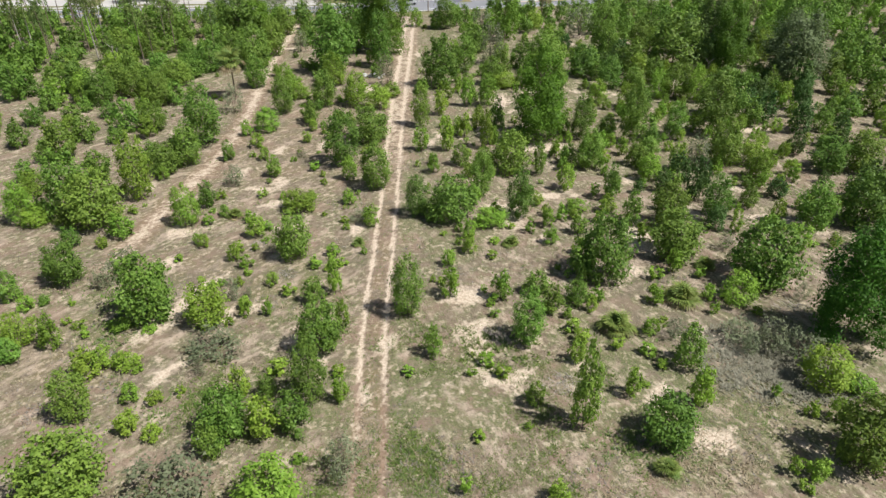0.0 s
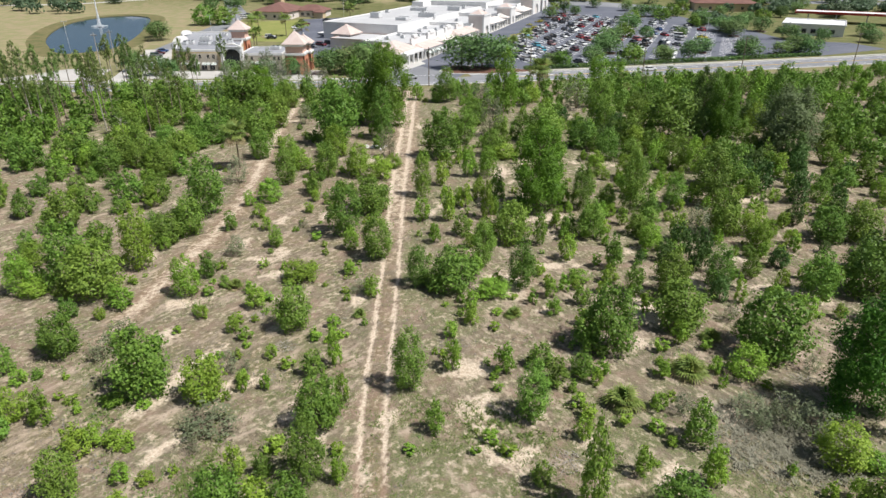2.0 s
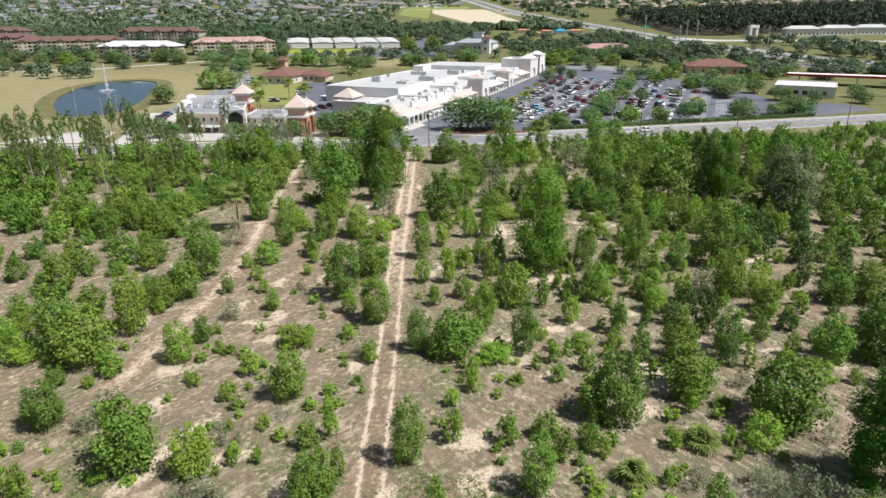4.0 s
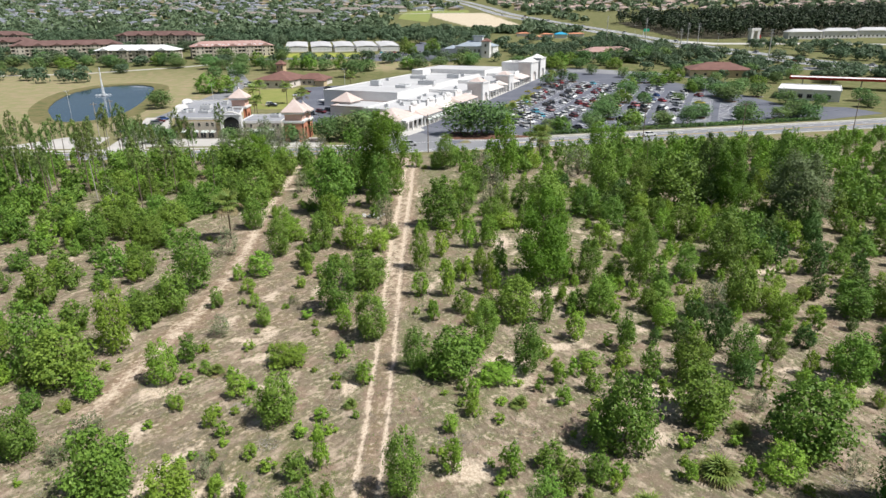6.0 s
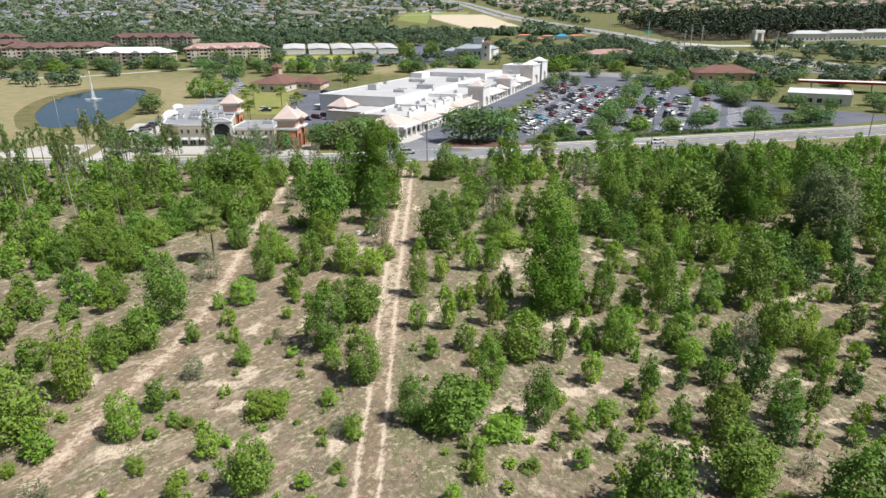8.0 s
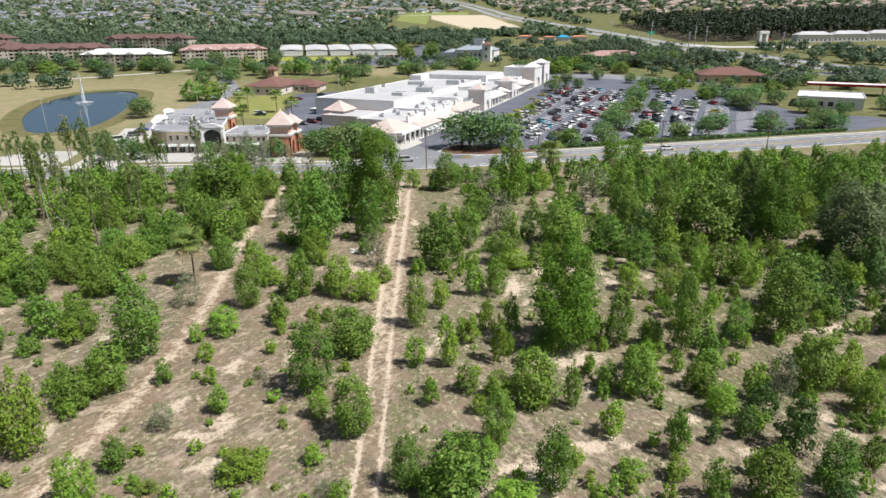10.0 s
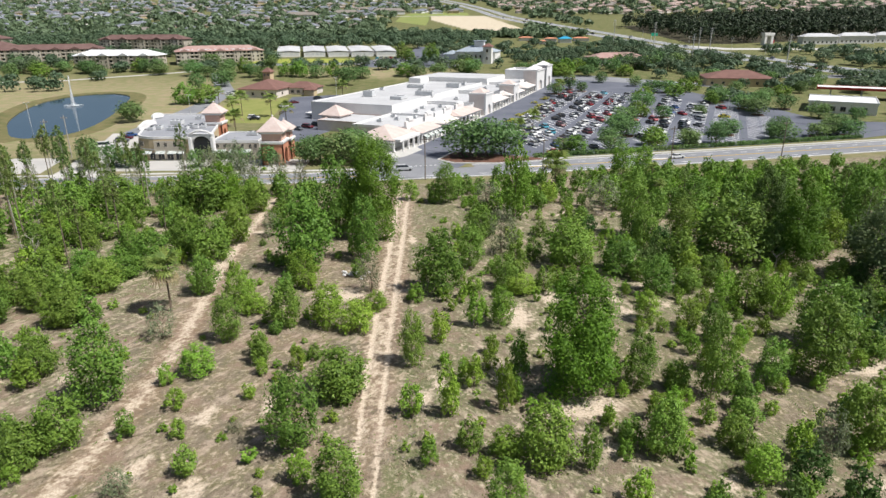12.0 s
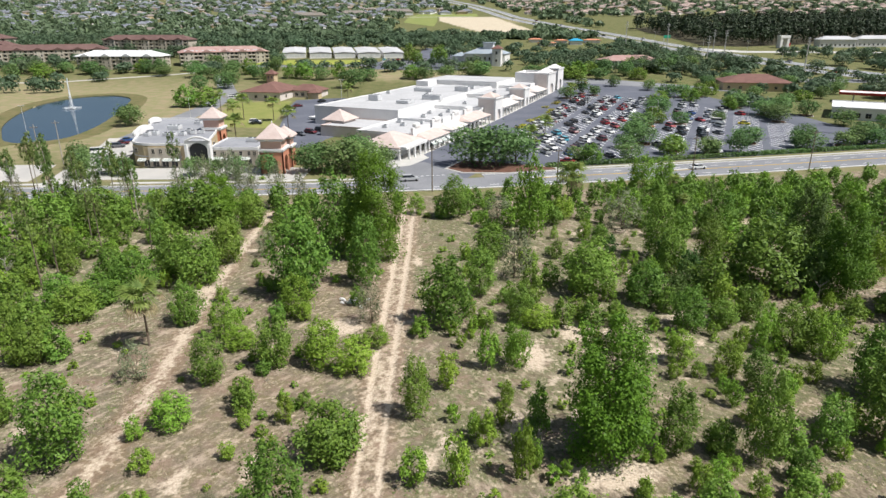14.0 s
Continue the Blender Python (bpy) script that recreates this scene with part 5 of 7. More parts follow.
def corner_shops():
    s = thing("shop_building", "cream two-storey shop building with curved corner and flat grey roof", "building", -110, 292, 0)
    # outline in local metres, anticlockwise, front along x
    curve = [(-2 - 11 * math.sin(a), 10 - 10.0 * math.cos(a)) for a in [radians(v) for v in (78, 65, 50, 35, 20, 8, 0)]]
    left = curve + [(9, 0), (18, 2), (12, 30), (-4, 66), (-29, 66), (-19.5, 30)]
    part("wall", prism(left, 0, 8.2), M_CREAM, s)
    part("upper_band", parapet([(x * 1.004, y * 1.0 - 0.06) for x, y in left], 8.3, 9.2, 0.5), M_WHITE, s)
    part("roof", prism([(x * 0.985 - 0.1, y * 0.985 + 0.5) for x, y in left], 8.2, 8.5), M_SHOPROOF, s)
    part("plinth_band", prism([(x, y - 0.08) for x, y in curve + [(8.9, -0.08), (9, 2), (-12, 12)]], 4.0, 4.4), M_WHITE, s)
    wing = rect(18.3, 37, 2.5, 24)
    part("wing_wall", prism(wing, 0, 6.6), M_GREYTAN, s)
    part("wing_band", parapet(rect(18.25, 37.0, 2.4, 24), 6.2, 7.3), M_WHITE, s)
    part("wing_roof", prism(rect(18.6, 36.7, 2.8, 23.6), 6.6, 6.8), M_SHOPROOF, s)
    part("pilaster_block", box(-3.5, 8.6, -0.35, 0.0, 0, 7.6), M_GREYTAN, s)
    # portal with a raised arch
    p = part("portal", arch_wall(10.8, 20.6, 10.4, 7.6, 9.6, 6.4, 1.6), M_WHITE, s)
    p.matrix_basis = pose(0, -1.2, 0)
    part("portal_recess", box(11.9, 19.5, 0.4, 1.8, 0, 9.4), M_GLASS, s)
    bm = bmesh.new()
    add_tube(bm, [(11.2 + 0.46 * i, -1.3, 10.3 + 1.5 * math.sin(math.pi * i / 20), 0.42) for i in range(21)], 6)
    part("portal_crown", bm, M_WHITE, s)
    for x in (11.4, 20.0):
        part("pillar", box(x - 0.55, x + 0.55, -1.9, -1.2, 0, 9.2, 0.05), M_WHITE, s)
    # windows
    for a in (66, 54, 44):
        r = radians(a)
        window(s, -2 - 11.05 * math.sin(r), 10 - 10.05 * math.cos(r), 6.2, 1.2, 1.9, -90 - a)
    for x in (-1.6, 1.2):
        window(s, x, -0.38, 6.2, 1.1, 1.7)
    for x in (-8.6, 4.8, 7.2):
        window(s, x, -0.38 if x > 0 else 1.6, 6.2, 1.1, 1.7, -90 if x > 0 else -124)
    for x in (20.5, 23.4, 27.5, 30.4, 33.5, 35.6):
        window(s, x, 2.46, 5.0, 1.0, 1.5)
    for x in (-4.5, -1.0, 2.5, 6.0):
        window(s, x, -0.42 if x > -3.5 else -0.03, 1.7, 2.4, 2.6, name="shop_window")
    for x in (21, 25, 29, 33):
        window(s, x, 2.46, 1.7, 2.6, 2.6, name="shop_window")
    for i in range(7):
        t = i / 6
        window(s, 15.2 - 12.5 * t * 0.9 - 0.2, 17 + 36 * t, 5.8, 1.2, 1.6, -90 + 68)
    for x0, x1 in ((-7.5, -4.5), (-2.8, 0.8), (1.8, 5.4), (6, 8.4), (20, 24), (25, 29), (30, 34)):
        y = 0.0 if x1 < 9 else 2.5
        bm = bmesh.new()
        v = [bm.verts.new(q) for q in ((x0, y - 0.36, 3.7), (x1, y - 0.36, 3.7), (x1, y - 2.0, 2.9), (x0, y - 2.0, 2.9), (x0, y - 0.36, 3.6), (x1, y - 0.36, 3.6), (x1, y - 2.0, 2.75), (x0, y - 2.0, 2.75))]
        for f in ((0, 3, 2, 1), (4, 5, 6, 7), (0, 1, 5, 4), (1, 2, 6, 5), (2, 3, 7, 6), (3, 0, 4, 7)):
            bm.faces.new([v[i] for i in f])
        part("awning", bm, M_AWNING, s, "striped canvas awning")
    # white curved gables along the far side
    for x, y, w in ((-16.2, 21, 6.5), (-18.6, 31, 8.5), (-24.5, 54, 7)):
        bm = bmesh.new()
        o = [(-w / 2, 0)] + [(w / 2 * math.cos(a), 0.6 + 1.7 * math.sin(a)) for a in [math.pi - math.pi * i / 10 for i in range(11)]] + [(w / 2, 0)]
        A, B = [bm.verts.new((q, -0.5, z)) for q, z in o], [bm.verts.new((q, 0.5, z)) for q, z in o]
        bm.faces.new(A[::-1]), bm.faces.new(B)
        for i in range(len(o)):
            bm.faces.new((A[i], A[(i + 1) % len(o)], B[(i + 1) % len(o)], B[i]))
        bmesh.ops.recalc_face_normals(bm, faces=bm.faces[:])
        placed(part("curved_gable", bm, M_WHITE, s), x, y, 9.0, 0, 0, 70 if y > 20 else 45)
    arched_tower(s, "tower", 45.6, -6.0, 8.4, 9.0, 12.6, 17.8)
    arched_tower(s, "tower", 47.4, 3.4, 6.0, 6.0, 11.6, 15.4)
    arched_tower(s, "tower", 9.0, 36.0, 7.5, 7.5, 13.8, 18.2)
    for x, y, w, d, h in ((-8, 36, 5.0, 4.0, 1.9), (-10.6, 22.5, 3, 2.4, 1.6), (-12.6, 20, 2.4, 2.2, 1.5), (-3.4, 20, 5.2, 2.6, 1.4), (1.2, 21.5, 2.4, 2.2, 1.4), (1.6, 27, 2.6, 2.2, 1.7), (4.4, 24.5, 2.2, 2.2, 1.6), (7.2, 26, 2.2, 2, 1.5), (-4, 52, 3, 2.4, 1.3), (31, 17, 4.4, 3.0, 1.6)):
        roof_unit(-110 + x, 292 + y, 8.5 if x < 20 else 6.8, random.uniform(-10, 10), w, d, h)


corner_shops()


# -- the mall: a long grey store behind a white and pink arcade of shops
def mall():
    m = thing("shopping_mall", "long low white and pink shopping mall with a grey store behind", "building", OX, OY, 0, SHOP_TURN)
    box1 = rect(-83, -34, 62, 196)
    part("store_wall", prism(box1, -1, 10.2), M_GREYWALL, m)
    part("store_roof", prism(rect(-82.7, -34.3, 62.3, 195.7), 10.2, 10.5), M_FLATROOF, m)
    part("store_parapet", parapet(rect(-83.05, -33.95, 61.95, 196.05), 10.0, 10.95), M_WHITE, m)
    part("rear_store", prism(rect(-84, -30, 196.4, 236), 0, 13.2), M_GREYWALL, m)
    part("rear_roof", prism(rect(-83.7, -30.3, 196.7, 235.7), 13.2, 13.5), M_FLATROOF, m)
    part("stair_block", box(-82, -73, 180, 194, 10.5, 14.0, 0.1), M_GREYWALL, m)
    part("loading_canopy", box(-93, -83.1, 70, 84, 2.6, 3.4), M_WHITE, m)
    # shops before the store
    for u0, u1, z in ((22, 60, 6.3), (60, 104, 6.6), (104, 152, 7.6), (152, 200, 9.0), (200, 236, 10.0)):
        part("shop_wall", prism(rect(-33.9, -6, u0, u1), -0.5, z), M_PINKWALL if u0 < 60 else M_WHITE, m)
        part("shop_roof", prism(rect(-33.6, -6.3, u0 + 0.3, u1 - 0.3), z, z + 0.25), M_FLATROOF, m)
        part("shop_parapet", parapet(rect(-33.85, -5.9, u0, u1), z - 0.1, z + 1.1), M_WHITE, m)
    part("low_wall", prism(rect(-62, -34, 36, 61.9), -0.5, 5.2), M_PINKWALL, m)
    part("low_roof", prism(rect(-61.7, -34.1, 36.3, 61.6), 5.2, 5.4), M_FLATROOF, m)
    part("low_parapet", parapet(rect(-62.05, -33.95, 35.95, 61.85), 5.1, 5.9), M_PEACH, m)
    part("corner_wall", prism([(-20, 22), (-18, 10), (-12, 4), (-6, 4), (-6, 22)], 0, 5.6), M_WHITE, m)
    part("corner_hip", hip(-18, -6, 6, 21.5, 5.0, 4.4, over=3.8), M_PEACH, m)
    rim = [(-21.2, 22), (-20.4, 14), (-19.2, 7.5), (-15.5, 3.2), (-11, 2.6), (-6.5, 2.6), (-2.6, 2.6)]
    for (ax, ay), (bx, by) in zip(rim, rim[1:]):
        part("corner_beam", tube([(ax, ay, 4.2, 0.5), (bx, by, 4.2, 0.5)], 4), M_WHITE, m)
    for x, y in rim:
        bm = box(x - 0.35, x + 0.35, y - 0.35, y + 0.35, -0.2, 4.2, 0.06)
        add_box(bm, x - 0.55, x + 0.55, y - 0.55, y + 0.55, -0.2, 0.8)
        part("column", bm, M_WHITE, m)
    for x, y, a in ((-19.1, 18, 186), (-18.6, 13.5, 186), (-15, 6.9, 225), (-10.6, 3.96, 270), (-7.6, 3.96, 270)):
        window(m, x, y, 1.8, 2.6, 2.8, a, "shop_window")
    for u, w in ((27, 4.5), (47, 5), (70, 5), (86, 5.5)):
        part("gable_front", prism([(-7.4, u - w), (-6.4, u - w), (-6.4, u + w), (-7.4, u + w)], 5.5, 9.6 if w < 5 else 10.4), M_WHITE, m)
        part("gable_cap", box(-7.8, -6.0, u - w * 0.5, u + w * 0.5, 9.4, 11.2, 0.3), M_WHITE, m)
    # tan tower with a pyramid roof at the yard
    part("tan_tower", box(-66, -55.5, 46, 57, -0.5, 6.6), M_PINKWALL, m)
    part("tan_roof", hip(-66, -55.5, 46, 57, 6.8, 4.6, over=1.3), M_PEACH, m)
    # the arcade: a hipped peach canopy on white columns, awnings under it
    for i, (u0, u1) in enumerate(((24, 46), (50, 68), (72, 100), (122, 150), (154, 186), (190, 212))):
        z = land(lot(0, u0)[1])
        part("arcade_beam", box(-6, 0.2, u0, u1, 4.0 + z, 4.9 + z), M_WHITE, m)
        bm = bmesh.new()
        h = 4.9 + z
        v = [bm.verts.new(q) for q in ((0.8, u0 - 0.5, h), (0.8, u1 + 0.5, h), (-6.5, u1 - 2.5, h + 2.2), (-6.5, u0 + 2.5, h + 2.2), (-6.5, u0 - 0.5, h), (-6.5, u1 + 0.5, h))]
        for f in ((0, 1, 2, 3), (0, 3, 4), (1, 5, 2), (4, 5, 1, 0), (2, 5, 4, 3)):
            bm.faces.new([v[k] for k in f])
        bmesh.ops.recalc_face_normals(bm, faces=bm.faces[:])
        part("canopy_roof", bm, M_PEACH if i in (0, 2) else M_PINKWALL, m)
        part("gable_wall", box(-7.2, -6.5, (u0 + u1) / 2 - 5, (u0 + u1) / 2 + 5, h - 0.5, h + 4.2, 0.1), M_WHITE, m)
        n = round((u1 - u0) / 5.5)
        for k in range(n + 1):
            u = u0 + 0.5 + k * (u1 - u0 - 1) / n
            bm = box(-0.35, 0.35, u - 0.35, u + 0.35, z - 0.2, z + 4.0, 0.06)
            add_box(bm, -0.55, 0.55, u - 0.55, u + 0.55, z - 0.2, z + 0.7)
            add_box(bm, -0.5, 0.5, u - 0.5, u + 0.5, z + 3.7, z + 4.0)
            part("column", bm, M_WHITE, m)
        for k in range(n):
            u = u0 + 0.5 + (k + 0.5) * (u1 - u0 - 1) / n
            window(m, -5.95, u, z + 1.9, 3.2, 2.8, 0.0, "shop_window")
            if i < 2:
                bm = bmesh.new()
                q = [bm.verts.new(c) for c in ((0.4, u - 1.9, z + 3.9), (0.4, u + 1.9, z + 3.9), (2.2, u + 1.9, z + 2.9), (2.2, u - 1.9, z + 2.9), (0.4, u - 1.9, z + 3.7), (0.4, u + 1.9, z + 3.7), (2.2, u + 1.9, z + 2.5), (2.2, u - 1.9, z + 2.5))]
                for f in ((0, 3, 2, 1), (4, 5, 6, 7), (0, 1, 5, 4), (1, 2, 6, 5), (2, 3, 7, 6), (3, 0, 4, 7)):
                    bm.faces.new([q[j] for j in f])
                bmesh.ops.recalc_face_normals(bm, faces=bm.faces[:])
                part("awning", bm, M_AWNING, m, "striped canvas awning")
    # awnings at the near corner
    for k in range(5):
        a = radians(-70 + 30 * k)
        bm = bmesh.new()
        v = [bm.verts.new(q) for q in ((-2, 0, 3.7), (2, 0, 3.7), (2, -2.2, 2.7), (-2, -2.2, 2.7), (-2, 0, 3.5), (2, 0, 3.5), (2, -2.2, 2.4), (-2, -2.2, 2.4))]
        for f in ((0, 3, 2, 1), (4, 5, 6, 7), (0, 1, 5, 4), (1, 2, 6, 5), (2, 3, 7, 6), (3, 0, 4, 7)):
            bm.faces.new([v[i] for i in f])
        placed(part("awning", bm, M_AWNING, m, "striped canvas awning"), -13 + 6.6 * math.sin(a), 9.5 - 8.5 * math.cos(a), 0.2, 0, 0, math.degrees(a))
    for u in (6, 11, 16, 21):
        part("column", box(-0.4, 0.4, u - 0.4, u + 0.4, 0, 4.4, 0.06), M_WHITE, m)
    part("corner_beam", box(-6.2, 0.4, 3, 22.5, 4.4, 5.4), M_WHITE, m)
    # tall entrance blocks
    for u, w, h, z in ((112, 12, 12.2, 1.6), (164, 10, 10.5, 3.4), (222, 20, 14.0, 5.0), (246, 16, 15.0, 5.5)):
        o = arch_wall(-w / 2, w / 2, h, w * 0.45, h * 0.48, h * 0.26, 1.0)
        placed(part("entrance_front", o, M_WHITE, m), 1.0, u, z, 0, 0, 90)
        part("entrance_block", box(-9, -0.05, u - w / 2 + 0.4, u + w / 2 - 0.4, z - 0.5, z + h - 1.0), M_PINKWALL, m)
        part("entrance_cornice", box(-9.4, 1.4, u - w / 2 - 0.3, u + w / 2 + 0.3, z + h - 1.0, z + h, 0.12), M_WHITE, m)
        part("entrance_roof", hip(-8, -0.5, u - w / 2 + 1, u + w / 2 - 1, z + h + 0.1, 2.2, over=0.2), M_PEACH if u < 200 else M_WHITE, m)
    part("end_store", prism(rect(-30, -4, 236.4, 262), 2, 15.5), M_WHITE, m)
    part("end_parapet", parapet(rect(-30.1, -3.9, 236.3, 262.1), 15.3, 17.0), M_WHITE, m)
    for v, u, z, w, d, h in ((-66, 96, 10.5, 6, 5, 3.4), (-45, 92, 10.5, 7, 9, 1.8), (-30.5 - 8, 112, 10.5, 11, 4, 2.6), (-62, 150, 10.5, 12, 4, 2.0), (-40, 160, 10.5, 9, 4, 2.8), (-76, 130, 10.5, 2.5, 2.5, 1.6), (-50, 130, 10.5, 2.5, 2.5, 1.6), (-40, 176, 10.5, 4, 3, 2.0)):
        x, y = lot(v, u)
        roof_unit(x, y, z, SHOP_TURN, w, d, h)
    for v, u, z in ((-27, 36, 6.55), (-22, 44, 6.55), (-17, 53, 6.55), (-28, 52, 6.55), (-24, 70, 6.85), (-18, 78, 6.85), (-27, 84, 6.85), (-20, 92, 6.85), (-22, 120, 7.85), (-18, 136, 7.85), (-22, 170, 9.25), (-18, 184, 9.25)):
        x, y = lot(v, u)
        roof_unit(x, y, z, SHOP_TURN, 2.4, 2.0, 1.4)


mall()


# -- houses and halls further off
def hall(name, label, x, y, turn, w, d, eave, rise, wall, roof, windows=0, z=None, ridge=None, parts_label=""):
    """A plain building with a hipped roof, an eaves band and a row of windows on each storey."""
    b = thing(name, label, "building", x, y, land(y) if z is None else z, turn)
    part("wall", box(-w / 2, w / 2, -d / 2, d / 2, -1.5, eave), wall, b)
    part("roof", hip(-w / 2, w / 2, -d / 2, d / 2, eave + 0.3, rise, over=1.0, ridge=ridge), roof, b)
    for k in range(windows):
        window(b, -w / 2 + (k + 0.5) * w / windows, -d / 2 - 0.02, 1.9, 1.8, 1.8, plain=y > 700)
    for k in range(windows // 2):
        window(b, w / 2 + 0.02, -d / 2 + (k + 0.5) * d / (windows // 2), 1.9, 1.8, 1.8, 0.0, plain=y > 700)
    return b


bank = hall("brown_roof_building", "single-storey brick building with a red-brown hipped roof and cupola", -119, 489, -12, 27, 34, 4.6, 5.0, M_PINKWALL, M_BROWNROOF, 4)
part("wing_wall", box(13.6, 32, 2, 17, -1.5, 4.2), M_PINKWALL, bank)
part("wing_roof", hip(10, 32, 2, 17, 4.4, 3.6, over=1.0), M_BROWNROOF, bank)
for k in range(4):
    window(bank, 16 + 4.4 * k, 1.96, 1.9, 2.2, 1.8)
part("cupola", box(-8, -2.5, 8, 13.5, 7.0, 14.0, 0.1), M_CREAM, bank)
part("cupola_roof", hip(-8, -2.5, 8, 13.5, 14.2, 3.0, over=0.8), M_BROWNROOF, bank)
for x in (-6.6, -3.9):
    window(bank, x, 7.97, 12.0, 0.9, 1.6)
part("portico", box(27, 34, -4, 1.9, -1, 3.6), M_CREAM, bank)
part("portico_roof", hip(27, 34, -4, 1.9, 3.8, 2.0), M_BROWNROOF, bank)


def apartments(x, y, turn, w, d, storeys, roof, label, tops=None):
    """A block of flats: projecting bays, balconies, windows on every storey, a hipped roof with gables."""
    h = 3.3 * storeys
    b = thing("apartment_block", label, "building", x, y, land(y), turn, "apartment blocks")
    part("wall", box(-w / 2, w / 2, -d / 2, d / 2, -3, h), M_GREYTAN, b)
    part("roof", hip(-w / 2, w / 2, -d / 2, d / 2, h + 0.3, 4.6, over=1.1), roof, b)
    n = max(2, round(w / 17))
    for k in range(n):
        c = -w / 2 + (k + 0.5) * w / n
        part("bay", box(c - 4, c + 4, -d / 2 - 1.6, -d / 2 + 0.1, -3, h), M_GREYTAN if k % 2 else M_FRAME, b)
        bm = bmesh.new()
        v = [bm.verts.new(q) for q in ((c - 4.8, -d / 2 - 2.4, h + 0.2), (c + 4.8, -d / 2 - 2.4, h + 0.2), (c, -d / 2 - 2.4, h + 2.6), (c, 0, h + 2.6), (c - 4.8, 0, h + 0.2), (c + 4.8, 0, h + 0.2))]
        for f in ((0, 1, 2), (1, 5, 3, 2), (0, 2, 3, 4), (4, 5, 1, 0), (3, 5, 4)):
            bm.faces.new([v[q] for q in f])
        bmesh.ops.recalc_face_normals(bm, faces=bm.faces[:])
        part("gable_roof", bm, roof, b)
        for s in range(storeys):
            z = 3.3 * s + 1.8
            window(b, c - 2.2, -d / 2 - 1.63, z, 1.2, 1.7, plain=y > 680)
            window(b, c + 2.2, -d / 2 - 1.63, z, 1.2, 1.7, plain=y > 680)
            for o in (-6.0, 6.0):
                if abs(c + o) < w / 2 - 1.3:
                    window(b, c + o, -d / 2 - 0.03, z, 2.2, 2.2, name="balcony_door", plain=True)
                    part("balcony", box(c + o - 1.6, c + o + 1.6, -d / 2 - 1.3, -d / 2 - 0.05, z - 1.6, z - 0.6), M_FRAME, b)
    for s in range(storeys if y < 700 else 0):
        for k in range(3):
            window(b, w / 2 + 0.03, -d / 2 + (k + 0.5) * d / 3, 3.3 * s + 1.8, 1.2, 1.7, 0.0, plain=True)
    return b


apartments(-291, 640, -2, 74, 22, 3, M_WHITEROOF, "cream three-storey apartment block with a white unfinished roof")
apartments(-316, 752, -4, 92, 20, 4, M_MAROON, "cream apartment block with a maroon roof among trees")
apartments(-386, 690, 24, 100, 20, 3, M_MAROON, "cream apartment block with a long maroon roof")
apartments(-505, 725, 6, 120, 20, 3, M_MAROON, "cream apartment block with a maroon roof behind oaks")
apartments(-560, 800, 0, 130, 20, 3, M_MAROON, "far apartment block with a maroon roof")
done = apartments(-212, 672, 24, 78, 22, 3, M_PINKROOF, "apartment block with a half-tiled red and white roof")
for k in range(14):
    part("bare_sheet", box(-35 + 5 * k, -35 + 5 * k + random.uniform(1.5, 4), -9.5, -4.5, 11.2, 11.9), M_WHITEROOF, done)
part("bare_roof", hip(-36, 8, -8, 8, 10.5, 3.0, over=0.3), M_WHITEROOF, done)


def storage_shed(x, y, turn, w, d):
    b = thing("storage_shed", "long storage shed with a pale grey metal roof", "shed", x, y, land(y) - 0.3, turn, "storage sheds")
    part("wall", box(-w / 2, w / 2, -d / 2, d / 2, -4, 3.4), M_GREYWALL, b)
    bm = bmesh.new()
    e = w / 2 + 0.5
    rows = [[bm.verts.new((px, py, pz)) for px, pz in ((-e, 3.0), (0, 3.9), (e, 3.0), (0, 3.6))] for py in (-d / 2 - 0.5, d / 2 + 0.5)]
    for r in rows:
        for v in r:
            v.co.z += 0.6 + (3.0 if v.co.y > 0 else 0)
    for i in range(4):
        bm.faces.new((rows[0][i], rows[0][(i + 1) % 4], rows[1][(i + 1) % 4], rows[1][i]))
    bm.faces.new(rows[0]), bm.faces.new(rows[1][::-1])
    bmesh.ops.recalc_face_normals(bm, faces=bm.faces[:])
    part("roof", bm, M_FLATROOF, b)
    for k in range(4):
        part("roller_door", box(-w / 2 + 1 + k * (w - 2) / 4 + 0.2, -w / 2 + 1 + (k + 1) * (w - 2) / 4 - 0.2, -d / 2 - 0.05, -d / 2 + 0.1, 0, 2.8), M_UNIT, b)


for x, w in ((-160, 22), (-134, 21), (-110, 20), (-86, 22), (-62, 20)):
    storage_shed(x, 732, 12, w, 56)

church = thing("white_hall", "white hall with blue-grey roofs and a square tower", "building", 34, 668, land(660), -16)
part("nave", box(-20, 18, -12, 12, -2, 9), M_WHITE, church)
part("nave_roof", hip(-20, 18, -12, 12, 9.3, 5.0, over=0.8), M_BLUEROOF, church)
part("wing", box(-32, -20.1, -9, 9, -2, 6.5), M_WHITE, church)
part("wing_roof", hip(-32, -20.1, -9, 9, 6.8, 3.0, over=0.8), M_BLUEROOF, church)
part("lantern", box(-4, 5, -3, 4, 13.0, 18.0, 0.1), M_WHITE, church)
part("lantern_cap", box(-5, 6, -4, 5, 18.0, 18.8, 0.1), M_BLUEROOF, church)
part("tower", box(8, 16, -20, -12.1, -2, 14, 0.1), M_WHITE, church)
part("tower_roof", hip(8, 16, -20, -12.1, 14.2, 3.0, over=0.7), M_BROWNROOF, church)
for z in (4.0, 10.5):
    window(church, 12, -20.03, z, 1.6, 2.4)
for k in range(6):
    window(church, -17 + 4.2 * k, -12.03, 5.0, 1.4, 2.6)

